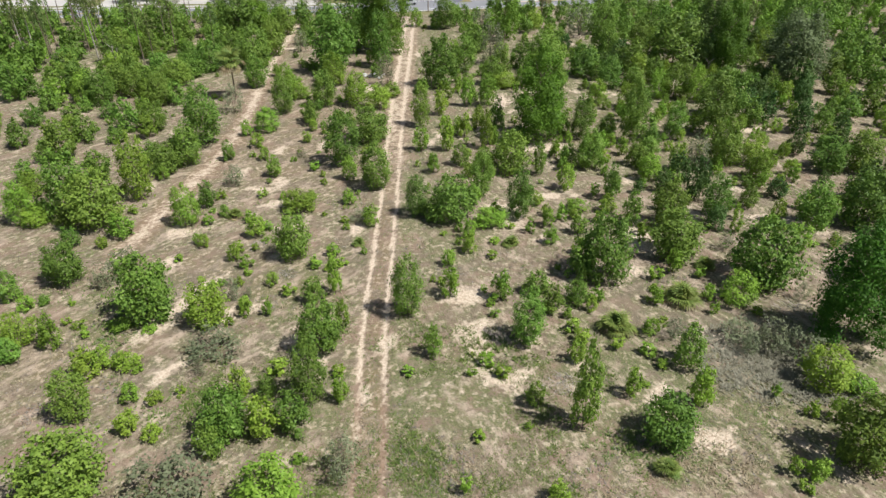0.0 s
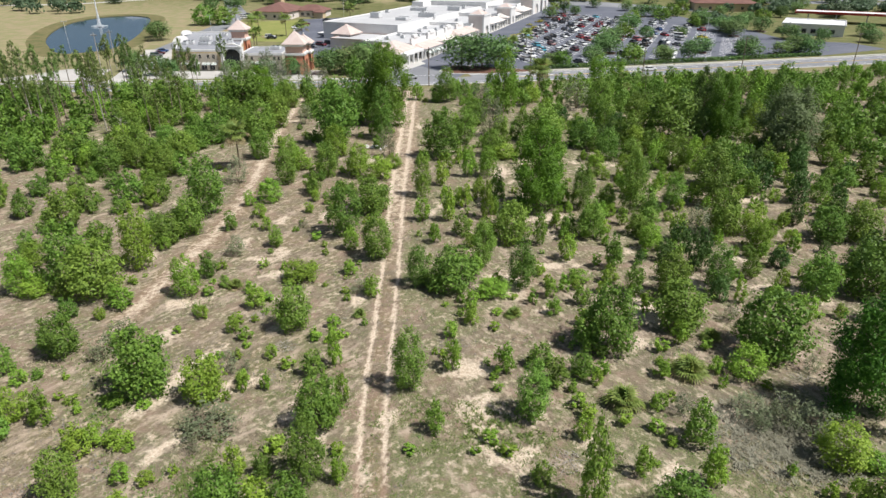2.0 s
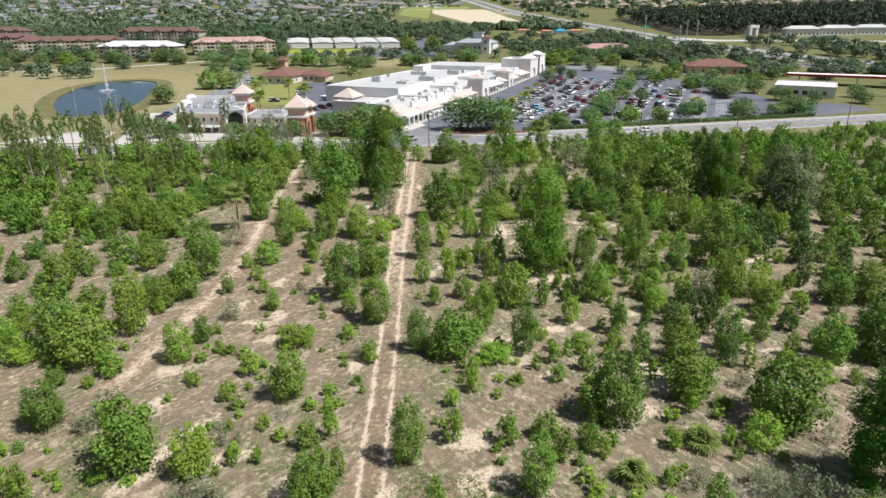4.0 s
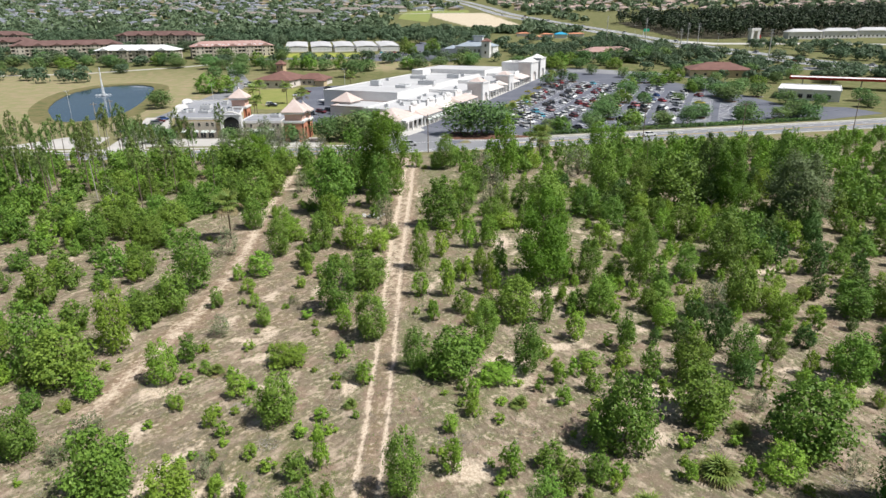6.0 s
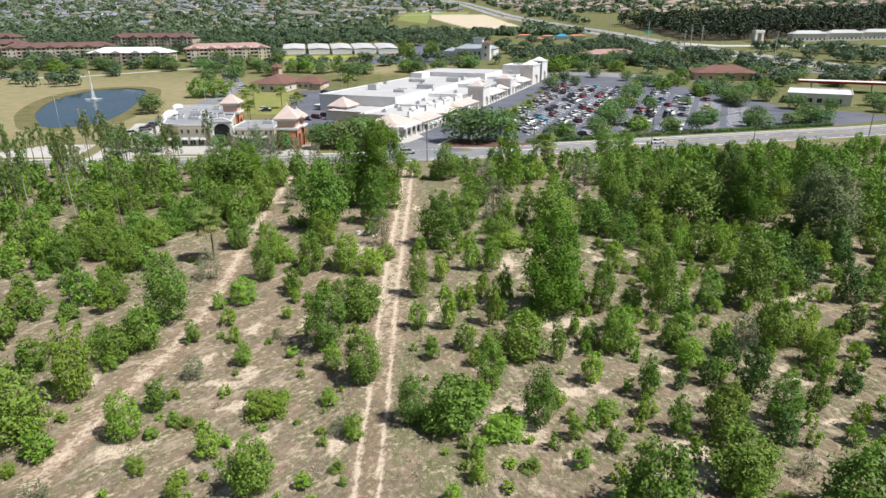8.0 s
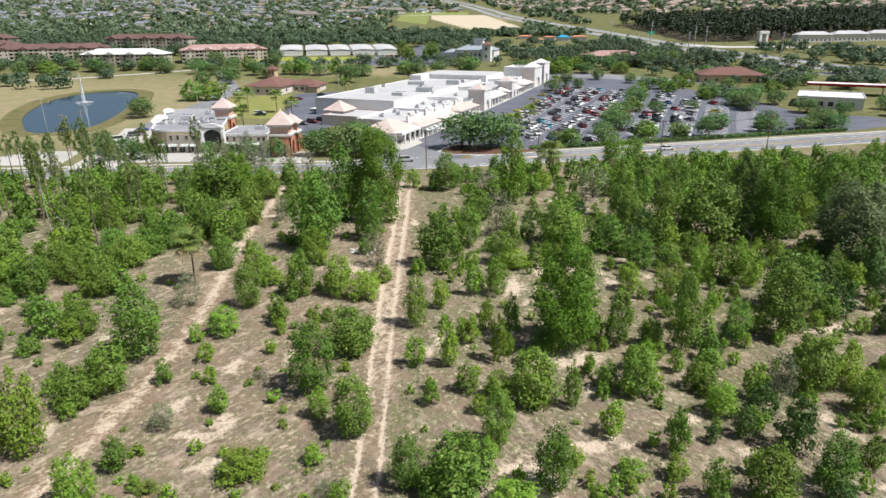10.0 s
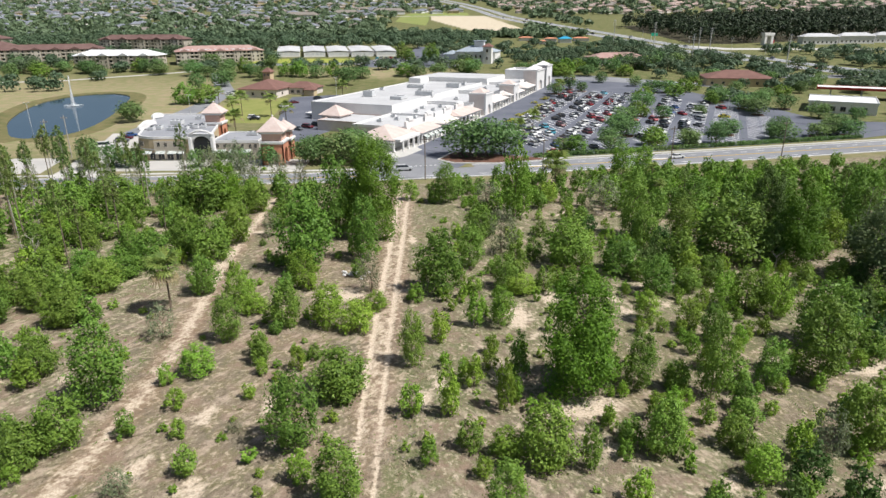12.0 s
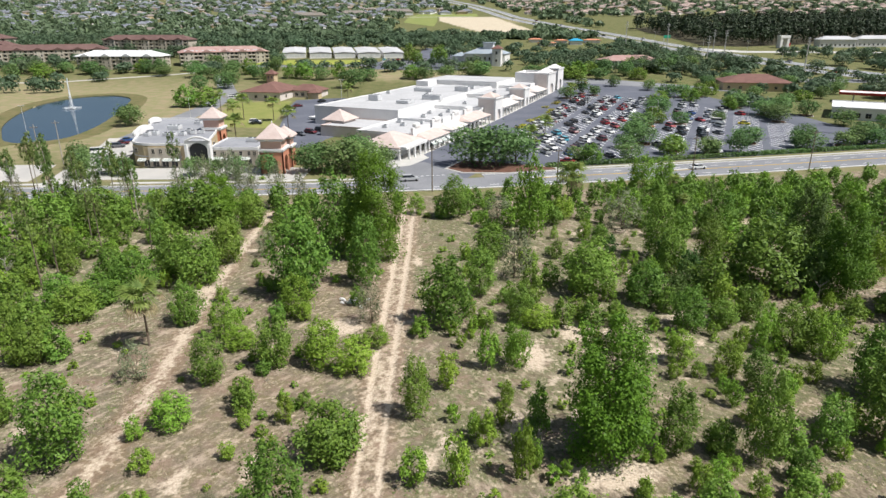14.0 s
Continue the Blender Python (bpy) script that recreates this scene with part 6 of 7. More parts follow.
hall("restaurant", "restaurant with a pink tiled hipped roof among trees", 158, 648, 10, 50, 22, 5.0, 4.0, M_PINKWALL, M_PINKROOF, 6)
hall("restaurant", "restaurant with a red-brown hipped roof beside the car park", 218, 530, -12, 46, 30, 5.0, 5.0, M_CREAM, M_BROWNROOF, 6)
gas = thing("filling_station", "low white flat-roofed filling station shop", "building", 226, 416, land(410), -30)
part("wall", box(-13, 20, -17, 17, -1, 5.2), M_WHITE, gas)
part("roof", box(-13.4, 20.4, -17.4, 17.4, 5.2, 5.8, 0.08), M_WHITEROOF, gas)
part("parapet", parapet(rect(-13.5, 20.5, -17.5, 17.5), 5.7, 6.3), M_WHITE, gas)
for k in range(6):
    window(gas, -11 + 5 * k, -17.03, 2.2, 2.6, 2.4, name="shop_window")
can = thing("pump_canopy", "long red and white canopy over fuel pumps", "canopy", 274, 452, land(452), -30)
part("deck", box(-34, 34, -7, 7, 5.6, 6.8, 0.1), M_WHITE, can)
part("red_band", parapet(rect(-34.2, 34.2, -7.2, 7.2), 5.5, 7.0, 0.3), M_REDPAINT, can)
for x in (-26, -9, 9, 26):
    part("post", box(x - 0.4, x + 0.4, -0.4, 0.4, 0, 5.6), M_WHITE, can)
gate = thing("gate_tower", "small white gate tower with a red sign", "tower", 363, 790, land(790), 10)
for x in (-4, 4):
    part("leg", box(x - 1.4, x + 1.4, -3, 3, -1, 10), M_WHITE, gate)
part("beam", box(-6, 6, -3.4, 3.4, 10, 13, 0.1), M_WHITE, gate)
part("sign", box(6.2, 9, -0.3, 0.3, 2, 5), M_REDPAINT, gate)
part("sign_post", box(7.4, 7.8, -0.2, 0.2, -1, 2), M_UNIT, gate)
for i, x in enumerate((425, 470, 515, 560)):
    t = hall("town_house_row", "row of pale grey houses behind the highway trees", x, 800 + 6 * i, -4, 38, 14, 7.5, 3.5, M_WHITE, M_FLATROOF, 8)
shed = hall("blue_roof_shed", "small shed with a bright blue roof", 143, 826, 0, 14, 10, 4, 2.5, M_WHITE, surface("bright_blue_roof", (0.03, 0.30, 0.50), (0.05, 0.36, 0.55), 0.3, 2, 0.5, 0.05))
for x, y, w in ((108, 812, 20), (128, 838, 14), (100, 850, 16), (165, 842, 18)):
    hall("site_hut", "low rust-orange site shed on the building plot", x, y, random.uniform(-20, 20), w, 8, 3, 1.2, M_WHITE, M_ORANGE)

# ---- vehicles ----
PAINTS = {"white": (0.78, 0.78, 0.77), "black": (0.018, 0.018, 0.02), "silver": (0.46, 0.47, 0.48), "grey": (0.14, 0.145, 0.155), "red": (0.33, 0.02, 0.025), "blue": (0.03, 0.085, 0.26), "pale blue": (0.10, 0.42, 0.55), "yellow": (0.75, 0.60, 0.02), "dark red": (0.13, 0.015, 0.02)}


def car_paint(name, c):
    m, n, l, p = nodes_of(name.replace(" ", "_") + "_car_paint")
    p.inputs["Base Color"].default_value = rgb(c)
    p.inputs["Roughness"].default_value, p.inputs["Coat Weight"].default_value = 0.35, 0.6
    return m


M_TYRE = surface("tyre", (0.025, 0.025, 0.025), (0.035, 0.035, 0.035), 1, 8, 0.9, 0.1)
# profiles along x: lower body (x, z), then glasshouse (x, z, half width)
FORMS = {
    "saloon": (4.7, 0.90, [(-2.35, 0.45), (-2.3, 0.85), (-1.6, 0.98), (1.0, 0.95), (2.1, 0.78), (2.35, 0.6), (2.3, 0.35), (-2.3, 0.32)], [(-1.75, 0.97), (-0.95, 1.43), (0.35, 1.46), (1.15, 0.95)]),
    "estate": (4.8, 0.96, [(-2.4, 0.5), (-2.35, 1.05), (-1.8, 1.1), (1.05, 1.08), (2.15, 0.95), (2.4, 0.7), (2.35, 0.4), (-2.35, 0.38)], [(-2.25, 1.08), (-1.95, 1.68), (0.35, 1.72), (1.2, 1.07)]),
    "pickup": (5.5, 0.98, [(-2.75, 0.6), (-2.72, 1.1), (-0.9, 1.1), (1.3, 1.12), (2.5, 1.05), (2.75, 0.8), (2.7, 0.5), (-2.7, 0.48)], [(-0.95, 1.1), (-0.75, 1.8), (0.55, 1.82), (1.35, 1.11)]),
    "van": (5.2, 1.0, [(-2.6, 0.5), (-2.58, 1.2), (-2.4, 1.25), (1.4, 1.22), (2.35, 1.0), (2.6, 0.75), (2.55, 0.42), (-2.55, 0.4)], [(-2.5, 1.2), (-2.4, 2.1), (1.0, 2.12), (1.75, 1.18)]),
}


def car_meshes(form):
    ln, hw, low, top = FORMS[form]
    body = bmesh.new()
    rings = []
    for y, k in ((-hw, 0.94), (-hw * 0.86, 1.0), (hw * 0.86, 1.0), (hw, 0.94)):
        rings.append([body.verts.new((x * (0.985 if k < 1 else 1), y, 0.55 + (z - 0.55) * k)) for x, z in low])
    k = len(low)
    for r, q in zip(rings, rings[1:]):
        for i in range(k):
            body.faces.new((r[i], r[(i + 1) % k], q[(i + 1) % k], q[i]))
    body.faces.new(rings[0][::-1]), body.faces.new(rings[-1])
    bmesh.ops.recalc_face_normals(body, faces=body.faces[:])
    (x0, z0), (x1, z1), (x2, z2), (x3, z3) = top
    add_box(body, x1 - 0.05, x2 + 0.05, -hw * 0.74, hw * 0.74, z1 - 0.07, z2 + 0.02, 0.04)
    if form == "pickup":
        add_box(body, -2.7, -1.0, -hw, -hw + 0.12, 1.05, 1.3), add_box(body, -2.7, -1.0, hw - 0.12, hw, 1.05, 1.3), add_box(body, -2.75, -2.63, -hw, hw, 1.05, 1.3)
    glass = bmesh.new()
    a = [glass.verts.new((x, -hw * (0.9 if i in (0, 3) else 0.73), z)) for i, (x, z) in enumerate(top)]
    b = [glass.verts.new((x, hw * (0.9 if i in (0, 3) else 0.73), z)) for i, (x, z) in enumerate(top)]
    glass.faces.new(a), glass.faces.new(b[::-1])
    for i in range(4):
        glass.faces.new((a[i], a[(i + 1) % 4], b[(i + 1) % 4], b[i]))
    bmesh.ops.recalc_face_normals(glass, faces=glass.faces[:])
    wheel = bmesh.new()
    bmesh.ops.create_cone(wheel, cap_ends=True, segments=10, radius1=0.33, radius2=0.33, depth=0.24, matrix=Matrix.Rotation(math.pi / 2, 4, "X"))
    return body, glass, wheel


CAR_PARTS, CARS = {}, {}


def car(form, colour, x, y, turn, label="", group="cars in the car park", lift=0.09):
    slope = 0.025 if 330 < y < 430 else 0.032 if y >= 430 else 0.0
    up = Matrix.Rotation(math.atan(slope), 4, "X") if slope else Matrix.Identity(4)
    m = Matrix.Translation((x, y, land(y) + lift)) @ up @ Matrix.Rotation(radians(turn), 4, "Z") @ Matrix.Scale(1.3, 4)
    text = label or "parked %s %s on dark asphalt" % (colour, {"saloon": "saloon car", "estate": "sport utility car", "pickup": "pickup truck", "van": "delivery van"}[form])
    far = y > 345
    if (form, colour, far) in CARS:
        return tagged(copy_thing(CARS[form, colour, far], m @ Matrix.Scale(1 / 1.3, 4)), text, group=group)
    ob = thing("van" if form == "van" else "pickup_truck" if form == "pickup" else "car", text, "van" if form == "van" else "truck" if form == "pickup" else "car", group=group)
    if form not in CAR_PARTS:
        CAR_PARTS[form] = []
        for nm, bm, mt in zip(("body", "glasshouse", "wheel"), car_meshes(form), (None, M_GLASS, M_TYRE)):
            me = bpy.data.meshes.new(nm)
            bm.to_mesh(me), bm.free()
            if mt:
                me.materials.append(mt)
            CAR_PARTS[form].append(me)
    body, glass, wheel = CAR_PARTS[form]
    body = body.copy()
    if colour not in MATS:
        MATS[colour] = car_paint(colour, PAINTS[colour])
    body.materials.append(MATS[colour])
    ln, hw = FORMS[form][:2]
    at = [(sx * ln * 0.31, sy * (hw - 0.1), 0.33) for sx in (-1, 1) for sy in (-1, 1)]
    if far:
        bm = bmesh.new()
        bm.from_mesh(body)
        for q in at:
            n0 = len(bm.faces)
            bm.from_mesh(wheel)
            bm.faces.ensure_lookup_table()
            new_faces = bm.faces[n0:]
            for f in new_faces:
                f.material_index = 1
            bmesh.ops.translate(bm, verts=list({v for f in new_faces for v in f.verts}), vec=q)
        bm.to_mesh(body)
        bm.free()
        body.materials.append(M_TYRE)
    part("body", body, None, ob)
    part("glasshouse", glass, None, ob)
    for q in at if not far else ():
        part("wheel", wheel, None, ob).location = q
    CARS[form, colour, far] = ob
    ob.matrix_basis = m
    return ob


MATS = {}
crng = random.Random(5)
SHADES = ["white"] * 9 + ["black"] * 4 + ["silver"] * 6 + ["grey"] * 4 + ["red"] * 2 + ["blue", "dark red", "pale blue"]
SHAPES = ["saloon"] * 4 + ["estate"] * 5 + ["pickup"]
for v, u0, u1 in BAY_ROWS:
    u = u0 + BAY_PITCH / 2
    while u < u1 - 1:
        full = 0.52 if v < 66 and u < 205 else 0.27 if v < 114 else 0.10
        if crng.random() < full and not any(abs(u - q) < 6 and abs(v - p) < 6 for p, q, _, _ in ISLANDS):
            x, y = lot(v + crng.uniform(-0.3, 0.3), u)
            car(crng.choice(SHAPES), crng.choice(SHADES), x, y, SHOP_TURN + BAY_TURN + crng.choice((0, 180)) + crng.uniform(-2, 2))
        u += BAY_PITCH
for form, colour, x, y, turn in (("van", "white", 139.0, 392.0, -23), ("saloon", "yellow", 151.0, 388.0, -20), ("saloon", "red", 132.0, 398.0, -70), ("saloon", "red", 45.5, 301.0, -20), ("van", "white", 110, 322, -50), ("estate", "grey", 182, 341, -30), ("estate", "black", 197, 350, -25)):
    car(form, colour, x, y, turn)
for form, colour, x, y, turn in (("estate", "white", -103, 392, 5), ("saloon", "black", -101.5, 389, 5), ("saloon", "white", -96, 432, 30), ("saloon", "black", -95, 438, 30), ("saloon", "dark red", -93, 447, 30), ("estate", "dark red", -68, 364, -28), ("saloon", "grey", -72, 359, -28), ("estate", "white", -76, 354, -28), ("estate", "black", -64, 369, -28), ("saloon", "black", -80, 351, -28), ("saloon", "black", -82, 466, 60)):
    car(form, colour, x, y, turn, group="cars in the rear yard")
for form, colour, x, y, turn in (("saloon", "blue", -150, 309, 20), ("van", "white", -147, 318, 20), ("estate", "grey", -146, 332, 20), ("saloon", "dark red", -147, 338, 20), ("saloon", "blue", -148, 345, 20), ("saloon", "white", -146, 488, 10), ("saloon", "grey", -144, 494, 10), ("estate", "white", -142, 478, 10)):
    car(form, colour, x, y, turn, "parked %s car beside the side drive" % colour, "cars by the side drive")
car("estate", "silver", -14.0, 271.2, 12, "silver sport utility car on the road", "cars on the road", 0.12)
car("saloon", "white", 92.0, 290.6, 14, "white saloon car on the road", "cars on the road", 0.12)
for k in range(36):
    x, y = crng.uniform(-66, -14), crng.uniform(646, 696)
    car("estate" if k % 2 else "saloon", crng.choice(SHADES), -64 + (k % 12) * 4.4, 655 + (k // 12) * 16, 84, group="cars by the storage units")
for k in range(18):
    t = HIGHWAY[4 + k * 2]
    q = offset_line(HIGHWAY, 12.0 * (1 if k % 2 else -1))[4 + k * 2]
    car("estate", crng.choice(SHADES), q[0], q[1], 112, "car on the distant highway", "cars on the highway", 0.14)

# ---- town trees, poles and small things ----
trng = random.Random(9)


def town_tree(x, y, h, w, bright=False, far=False):
    kind = "far_oak" if far else "town_bright" if bright else "town_oak"
    return plant(kind, "street_tree" if not far else "shade_tree", "leafy bright green tree by the shops" if bright else "broad dark green shade oak", "tree", x, y, h, w, "town trees")


for x, y, h, w in ((8, 297, 15, 17), (17, 294, 16, 18), (25, 299, 14, 15), (-30, 283, 12, 16), (-41, 286, 12, 16), (-50, 284, 11, 13), (-36, 296, 12, 15), (-26, 292, 8, 10), (-52, 300, 8, 9), (-124, 281, 9, 9), (-139, 291, 10, 9), (-131, 276, 10, 8), (-76, 276, 8, 8), (-66, 282, 8, 8), (-118, 279, 7, 8), (-92, 279, 7, 8), (-84, 277, 7, 7), (-160, 447, 13, 15), (-148, 449, 12, 14), (-165, 384, 11, 14), (-172, 396, 9, 10), (-73, 533, 14, 19), (24, 590, 12, 16)):
    town_tree(x, y, h, w, x < -100 and y > 400)
for v, u, h, w in ISLANDS:
    town_tree(*lot(v, u), h, w, trng.random() < 0.1)
for x, y in ((91, 317), (106, 318), (158, 343), (180, 340), (150, 332), (120, 322), (70, 306), (55, 303), (163, 437), (173, 408), (152, 470), (140, 520), (120, 540), (180, 470), (190, 430), (200, 385), (212, 372), (190, 352), (240, 372), (250, 395), (175, 500), (196, 480), (205, 455), (222, 470), (240, 480), (260, 500), (190, 545), (212, 560), (250, 545), (280, 530)):
    town_tree(x, y, trng.uniform(7, 9), trng.uniform(9, 13), trng.random() < 0.12)
for x, y in ((-76, 562), (-66, 568), (-90, 578), (-102, 572), (-116, 577), (-128, 580), (-31, 577), (-20, 572), (-4, 578), (14, 590), (22, 600), (-280, 577), (-236, 592), (-192, 578), (-180, 590), (-205, 585), (-350, 575), (-375, 560), (-330, 582), (-300, 600), (-400, 570), (-425, 560), (-255, 605), (-170, 560), (-165, 530), (-176, 510), (-345, 602), (-326, 610), (-306, 603), (-262, 612), (-244, 606), (-222, 620), (-205, 628), (-186, 618), (-368, 615), (-392, 606), (-415, 612), (-440, 598), (-155, 575), (-142, 560), (-168, 600), (-150, 620), (-460, 560), (-480, 580), (-455, 520), (-500, 540)):
    town_tree(x, y, trng.uniform(9, 13), trng.uniform(12, 17), trng.random() < 0.15)
for k in range(130):
    x, y = trng.uniform(-520, 420), trng.uniform(600, 900)
    blocked = (-330 < x < -170 and 615 < y < 660) or (-175 < x < -48 and 655 < y < 765) or (0 < x < 62 and 640 < y < 690) or (abs(x - np.interp(y, [585, 690, 800, 920], [345, 288, 246, 206])) < 34) or (x > 255 and y > 740) or (-75 < x < 0 and 630 < y < 705) or (60 < x < 180 and y > 780)
    if not blocked and clear(x, y, 12, 0.7):
        town_tree(x, y, trng.uniform(9, 13), trng.uniform(11, 17), False, True)
for x, y in ((150, 600), (170, 610), (190, 600), (215, 612), (240, 618), (125, 605), (110, 615), (90, 620), (75, 640), (100, 660), (200, 640), (220, 655), (245, 650), (262, 640), (205, 690), (225, 700), (180, 680), (160, 690), (130, 680), (270, 610), (300, 600), (330, 540), (350, 520), (300, 520), (280, 480)):
    town_tree(x, y, trng.uniform(9, 13), trng.uniform(13, 18), False, True)


for k in range(17):
    town_tree(66 + 9 * k + trng.uniform(-4, 4), 572 + 3.0 * k * (k > 9) + trng.uniform(0, 26), trng.uniform(9, 13), trng.uniform(12, 17), trng.random() < 0.35)
for x, y, h, w in ((-39, 672, 17, 11), (-31, 664, 12, 10), (-9, 671, 16, 12), (-16, 684, 12, 9)):
    town_tree(x, y, h, w, True)


def cloud_of_trees(name, label, spots, leaves, material, rows):
    """Many crowns too far off to tell apart, in one mesh of leaf clumps. spots: x, y, height, width."""
    r = np.random.default_rng(rows)
    V = []
    for x, y, h, w in spots:
        k = 5 if leaves < 60 else 9
        a, f = r.uniform(0, math.tau) + 2.4 * np.arange(k), np.sqrt(r.uniform(0.05, 1.0, k))
        C = np.stack([f * np.cos(a) * w * 0.30, f * np.sin(a) * w * 0.30, h * (0.58 - 0.26 * f + r.uniform(-0.06, 0.06, k))], -1)
        pick = r.integers(0, k, leaves)
        d = r.normal(size=(leaves, 3))
        d /= np.linalg.norm(d, axis=1)[:, None]
        d[:, 2] = np.where(r.random(leaves) < 0.7, np.abs(d[:, 2]), d[:, 2])
        P = np.array([x, y, land(y)]) + C[pick] + d * np.array([w * 0.25, w * 0.25, h * 0.33]) * r.uniform(0.8, 1.12, leaves)[:, None]
        N = d + r.normal(size=(leaves, 3)) * 0.22
        T = np.cross(N, r.normal(size=(leaves, 3)))
        T /= np.linalg.norm(T, axis=1)[:, None]
        B = np.cross(N, T)
        B /= np.linalg.norm(B, axis=1)[:, None]
        s = w * (0.26 if leaves < 60 else 0.125 if leaves < 100 else 0.086) * r.uniform(0.7, 1.3, leaves)[:, None]
        V.append(np.stack([P - T * s * 0.8 - B * s * 0.5, P + T * s * 0.8 - B * s * 0.4, P + B * s * 0.9], 1).reshape(-1, 3))
    V = np.concatenate(V)
    return tagged(new(name, mesh_of(name, V.tolist(), np.arange(len(V)).reshape(-1, 3).tolist(), material)), label, "trees", kind="stuff")


spots = []
for k in range(4200):
    y = 880 + 1700 * trng.random() ** 1.7
    x = trng.uniform(-0.75, 0.72) * y
    hx = float(np.interp(y, [800, 920, 1050, 1250, 1450, 1700, 1950, 2300], [246, 206, 160, 112, 84, 40, -20, -80]))
    if abs(x - hx) < 40 or (-84 < x < 120 and 920 < y < 1385) or (x > 220 and y < 1270):
        continue
    spots.append((x, y, trng.uniform(7, 13), trng.uniform(9, 20)))
cloud_of_trees("suburb_trees", "dark green trees between the distant houses", spots, 30, M_HAZEDLEAF, 3)
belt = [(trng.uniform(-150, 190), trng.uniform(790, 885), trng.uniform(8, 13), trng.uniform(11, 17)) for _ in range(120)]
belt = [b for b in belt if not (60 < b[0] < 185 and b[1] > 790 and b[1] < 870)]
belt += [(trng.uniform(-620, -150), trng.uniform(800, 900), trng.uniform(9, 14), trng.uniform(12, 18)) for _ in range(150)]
cloud_of_trees("tree_belt", "dense belt of dark green oaks", belt, 200, M_HAZEDLEAF, 4)
def open_ground(x, y):
    return not ((-345 < x < -165 and 612 < y < 690) or (-178 < x < -8 and 640 < y < 770) or (-2 < x < 66 and 638 < y < 692) or abs(x - np.interp(y, [430, 490, 585, 690, 800, 920], [640, 470, 345, 288, 246, 206])) < 36
                or (x > 262 and y > 735) or (60 < x < 185 and y > 785) or (120 < x < 196 and 630 < y < 664) or (186 < x < 250 and 505 < y < 556) or (195 < x < 310 and 385 < y < 480) or (-440 < x < -300 and 640 < y < 745 and abs(y - 690 - 0.44 * (x + 386)) < 26))


grove = [(trng.uniform(-560, 440), trng.uniform(600, 900), trng.uniform(8, 12), trng.uniform(10, 16)) for _ in range(900)]
grove += [(trng.uniform(170, 470), trng.uniform(440, 620), trng.uniform(7, 11), trng.uniform(9, 15)) for _ in range(260)]
grove += [(trng.uniform(-620, -270), trng.uniform(480, 600), trng.uniform(8, 12), trng.uniform(10, 16)) for _ in range(60)]
grove = [g for g in grove if open_ground(g[0], g[1]) and clear(g[0], g[1], 6, 0.9) and not (-100 < g[0] < 120 and g[1] < 610)]
cloud_of_trees("town_groves", "groves of green oaks between the far buildings", grove, 200, M_HAZEDLEAF, 8)
pines = []
for _ in range(2300):
    x, y = trng.uniform(255, 900), trng.uniform(790, 1250)
    if y > np.interp(x, [262, 284, 325, 535, 900], [975, 808, 800, 858, 850]) and y < np.interp(x, [262, 300, 440, 900], [1030, 1060, 1110, 1250]):
        pines.append((x, y, trng.uniform(19, 26), trng.uniform(9, 13)))
# Needles darker than their own green: a cloud's shade is put into the colour.
M_SHADEDPINE = foliage("pine_wood", (0.014, 0.028, 0.011), (0.032, 0.052, 0.020), 0.0)
cloud_of_trees("pine_wood", "dense pine wood beyond the highway, cloud shade in its colour", pines, 76, M_SHADEDPINE, 5)
# The litter sheet also carries the cloud's shade in its dark colour.
sheet("pine_floor", [(262, 975), (284, 810), (325, 800), (535, 858), (900, 850), (900, 1245), (440, 1105), (300, 1058), (262, 1028)], 0.1, surface("shaded_pine_litter", (0.045, 0.04, 0.025), (0.06, 0.055, 0.03), 0.05, 1, 0.95, 0.3), "litter under the pine wood, darkened for cloud shade", "ground")
trunks = bmesh.new()
for x, y, h, w in pines[::3]:
    if y < np.interp(x, [262, 284, 325, 535, 900], [975, 808, 800, 858, 850]) + 26:
        add_tube(trunks, [(x, y, land(y) - 1, 0.3), (x, y, land(y) + h * 0.6, 0.16)], 4)
tagged(part("pine_trunks", trunks, M_BARK), "bare grey pine trunks at the wood's edge", "trees", kind="stuff")


# -- distant houses
HOUSE_ROOFS = [surface("slate_shingle", (0.22, 0.24, 0.28), (0.30, 0.32, 0.36), 0.1, 1.0, 0.9, 0.2, pieces=0.6), surface("tan_shingle", (0.28, 0.25, 0.22), (0.35, 0.31, 0.28), 0.1, 1.0, 0.9, 0.2, pieces=0.7), surface("terracotta_tile", (0.44, 0.33, 0.29), (0.52, 0.42, 0.38), 0.1, 1.0, 0.9, 0.2, pieces=0.7), M_WHITEROOF]
HOUSES = {}
FAR_HOUSES = [(bmesh.new(), bmesh.new()) for _ in HOUSE_ROOFS]


def house_meshes(bw, br):
    add_box(bw, -9, 9, -6.5, 6.5, -5, 3.4)
    add_box(bw, -8, -1, -11, -6.6, -5, 3.2)
    add_hip(br, -9, 9, -6.5, 6.5, 3.6, 3.6, over=0.8)
    add_hip(br, -8, -1, -11, -5, 3.5, 2.6, over=0.5)


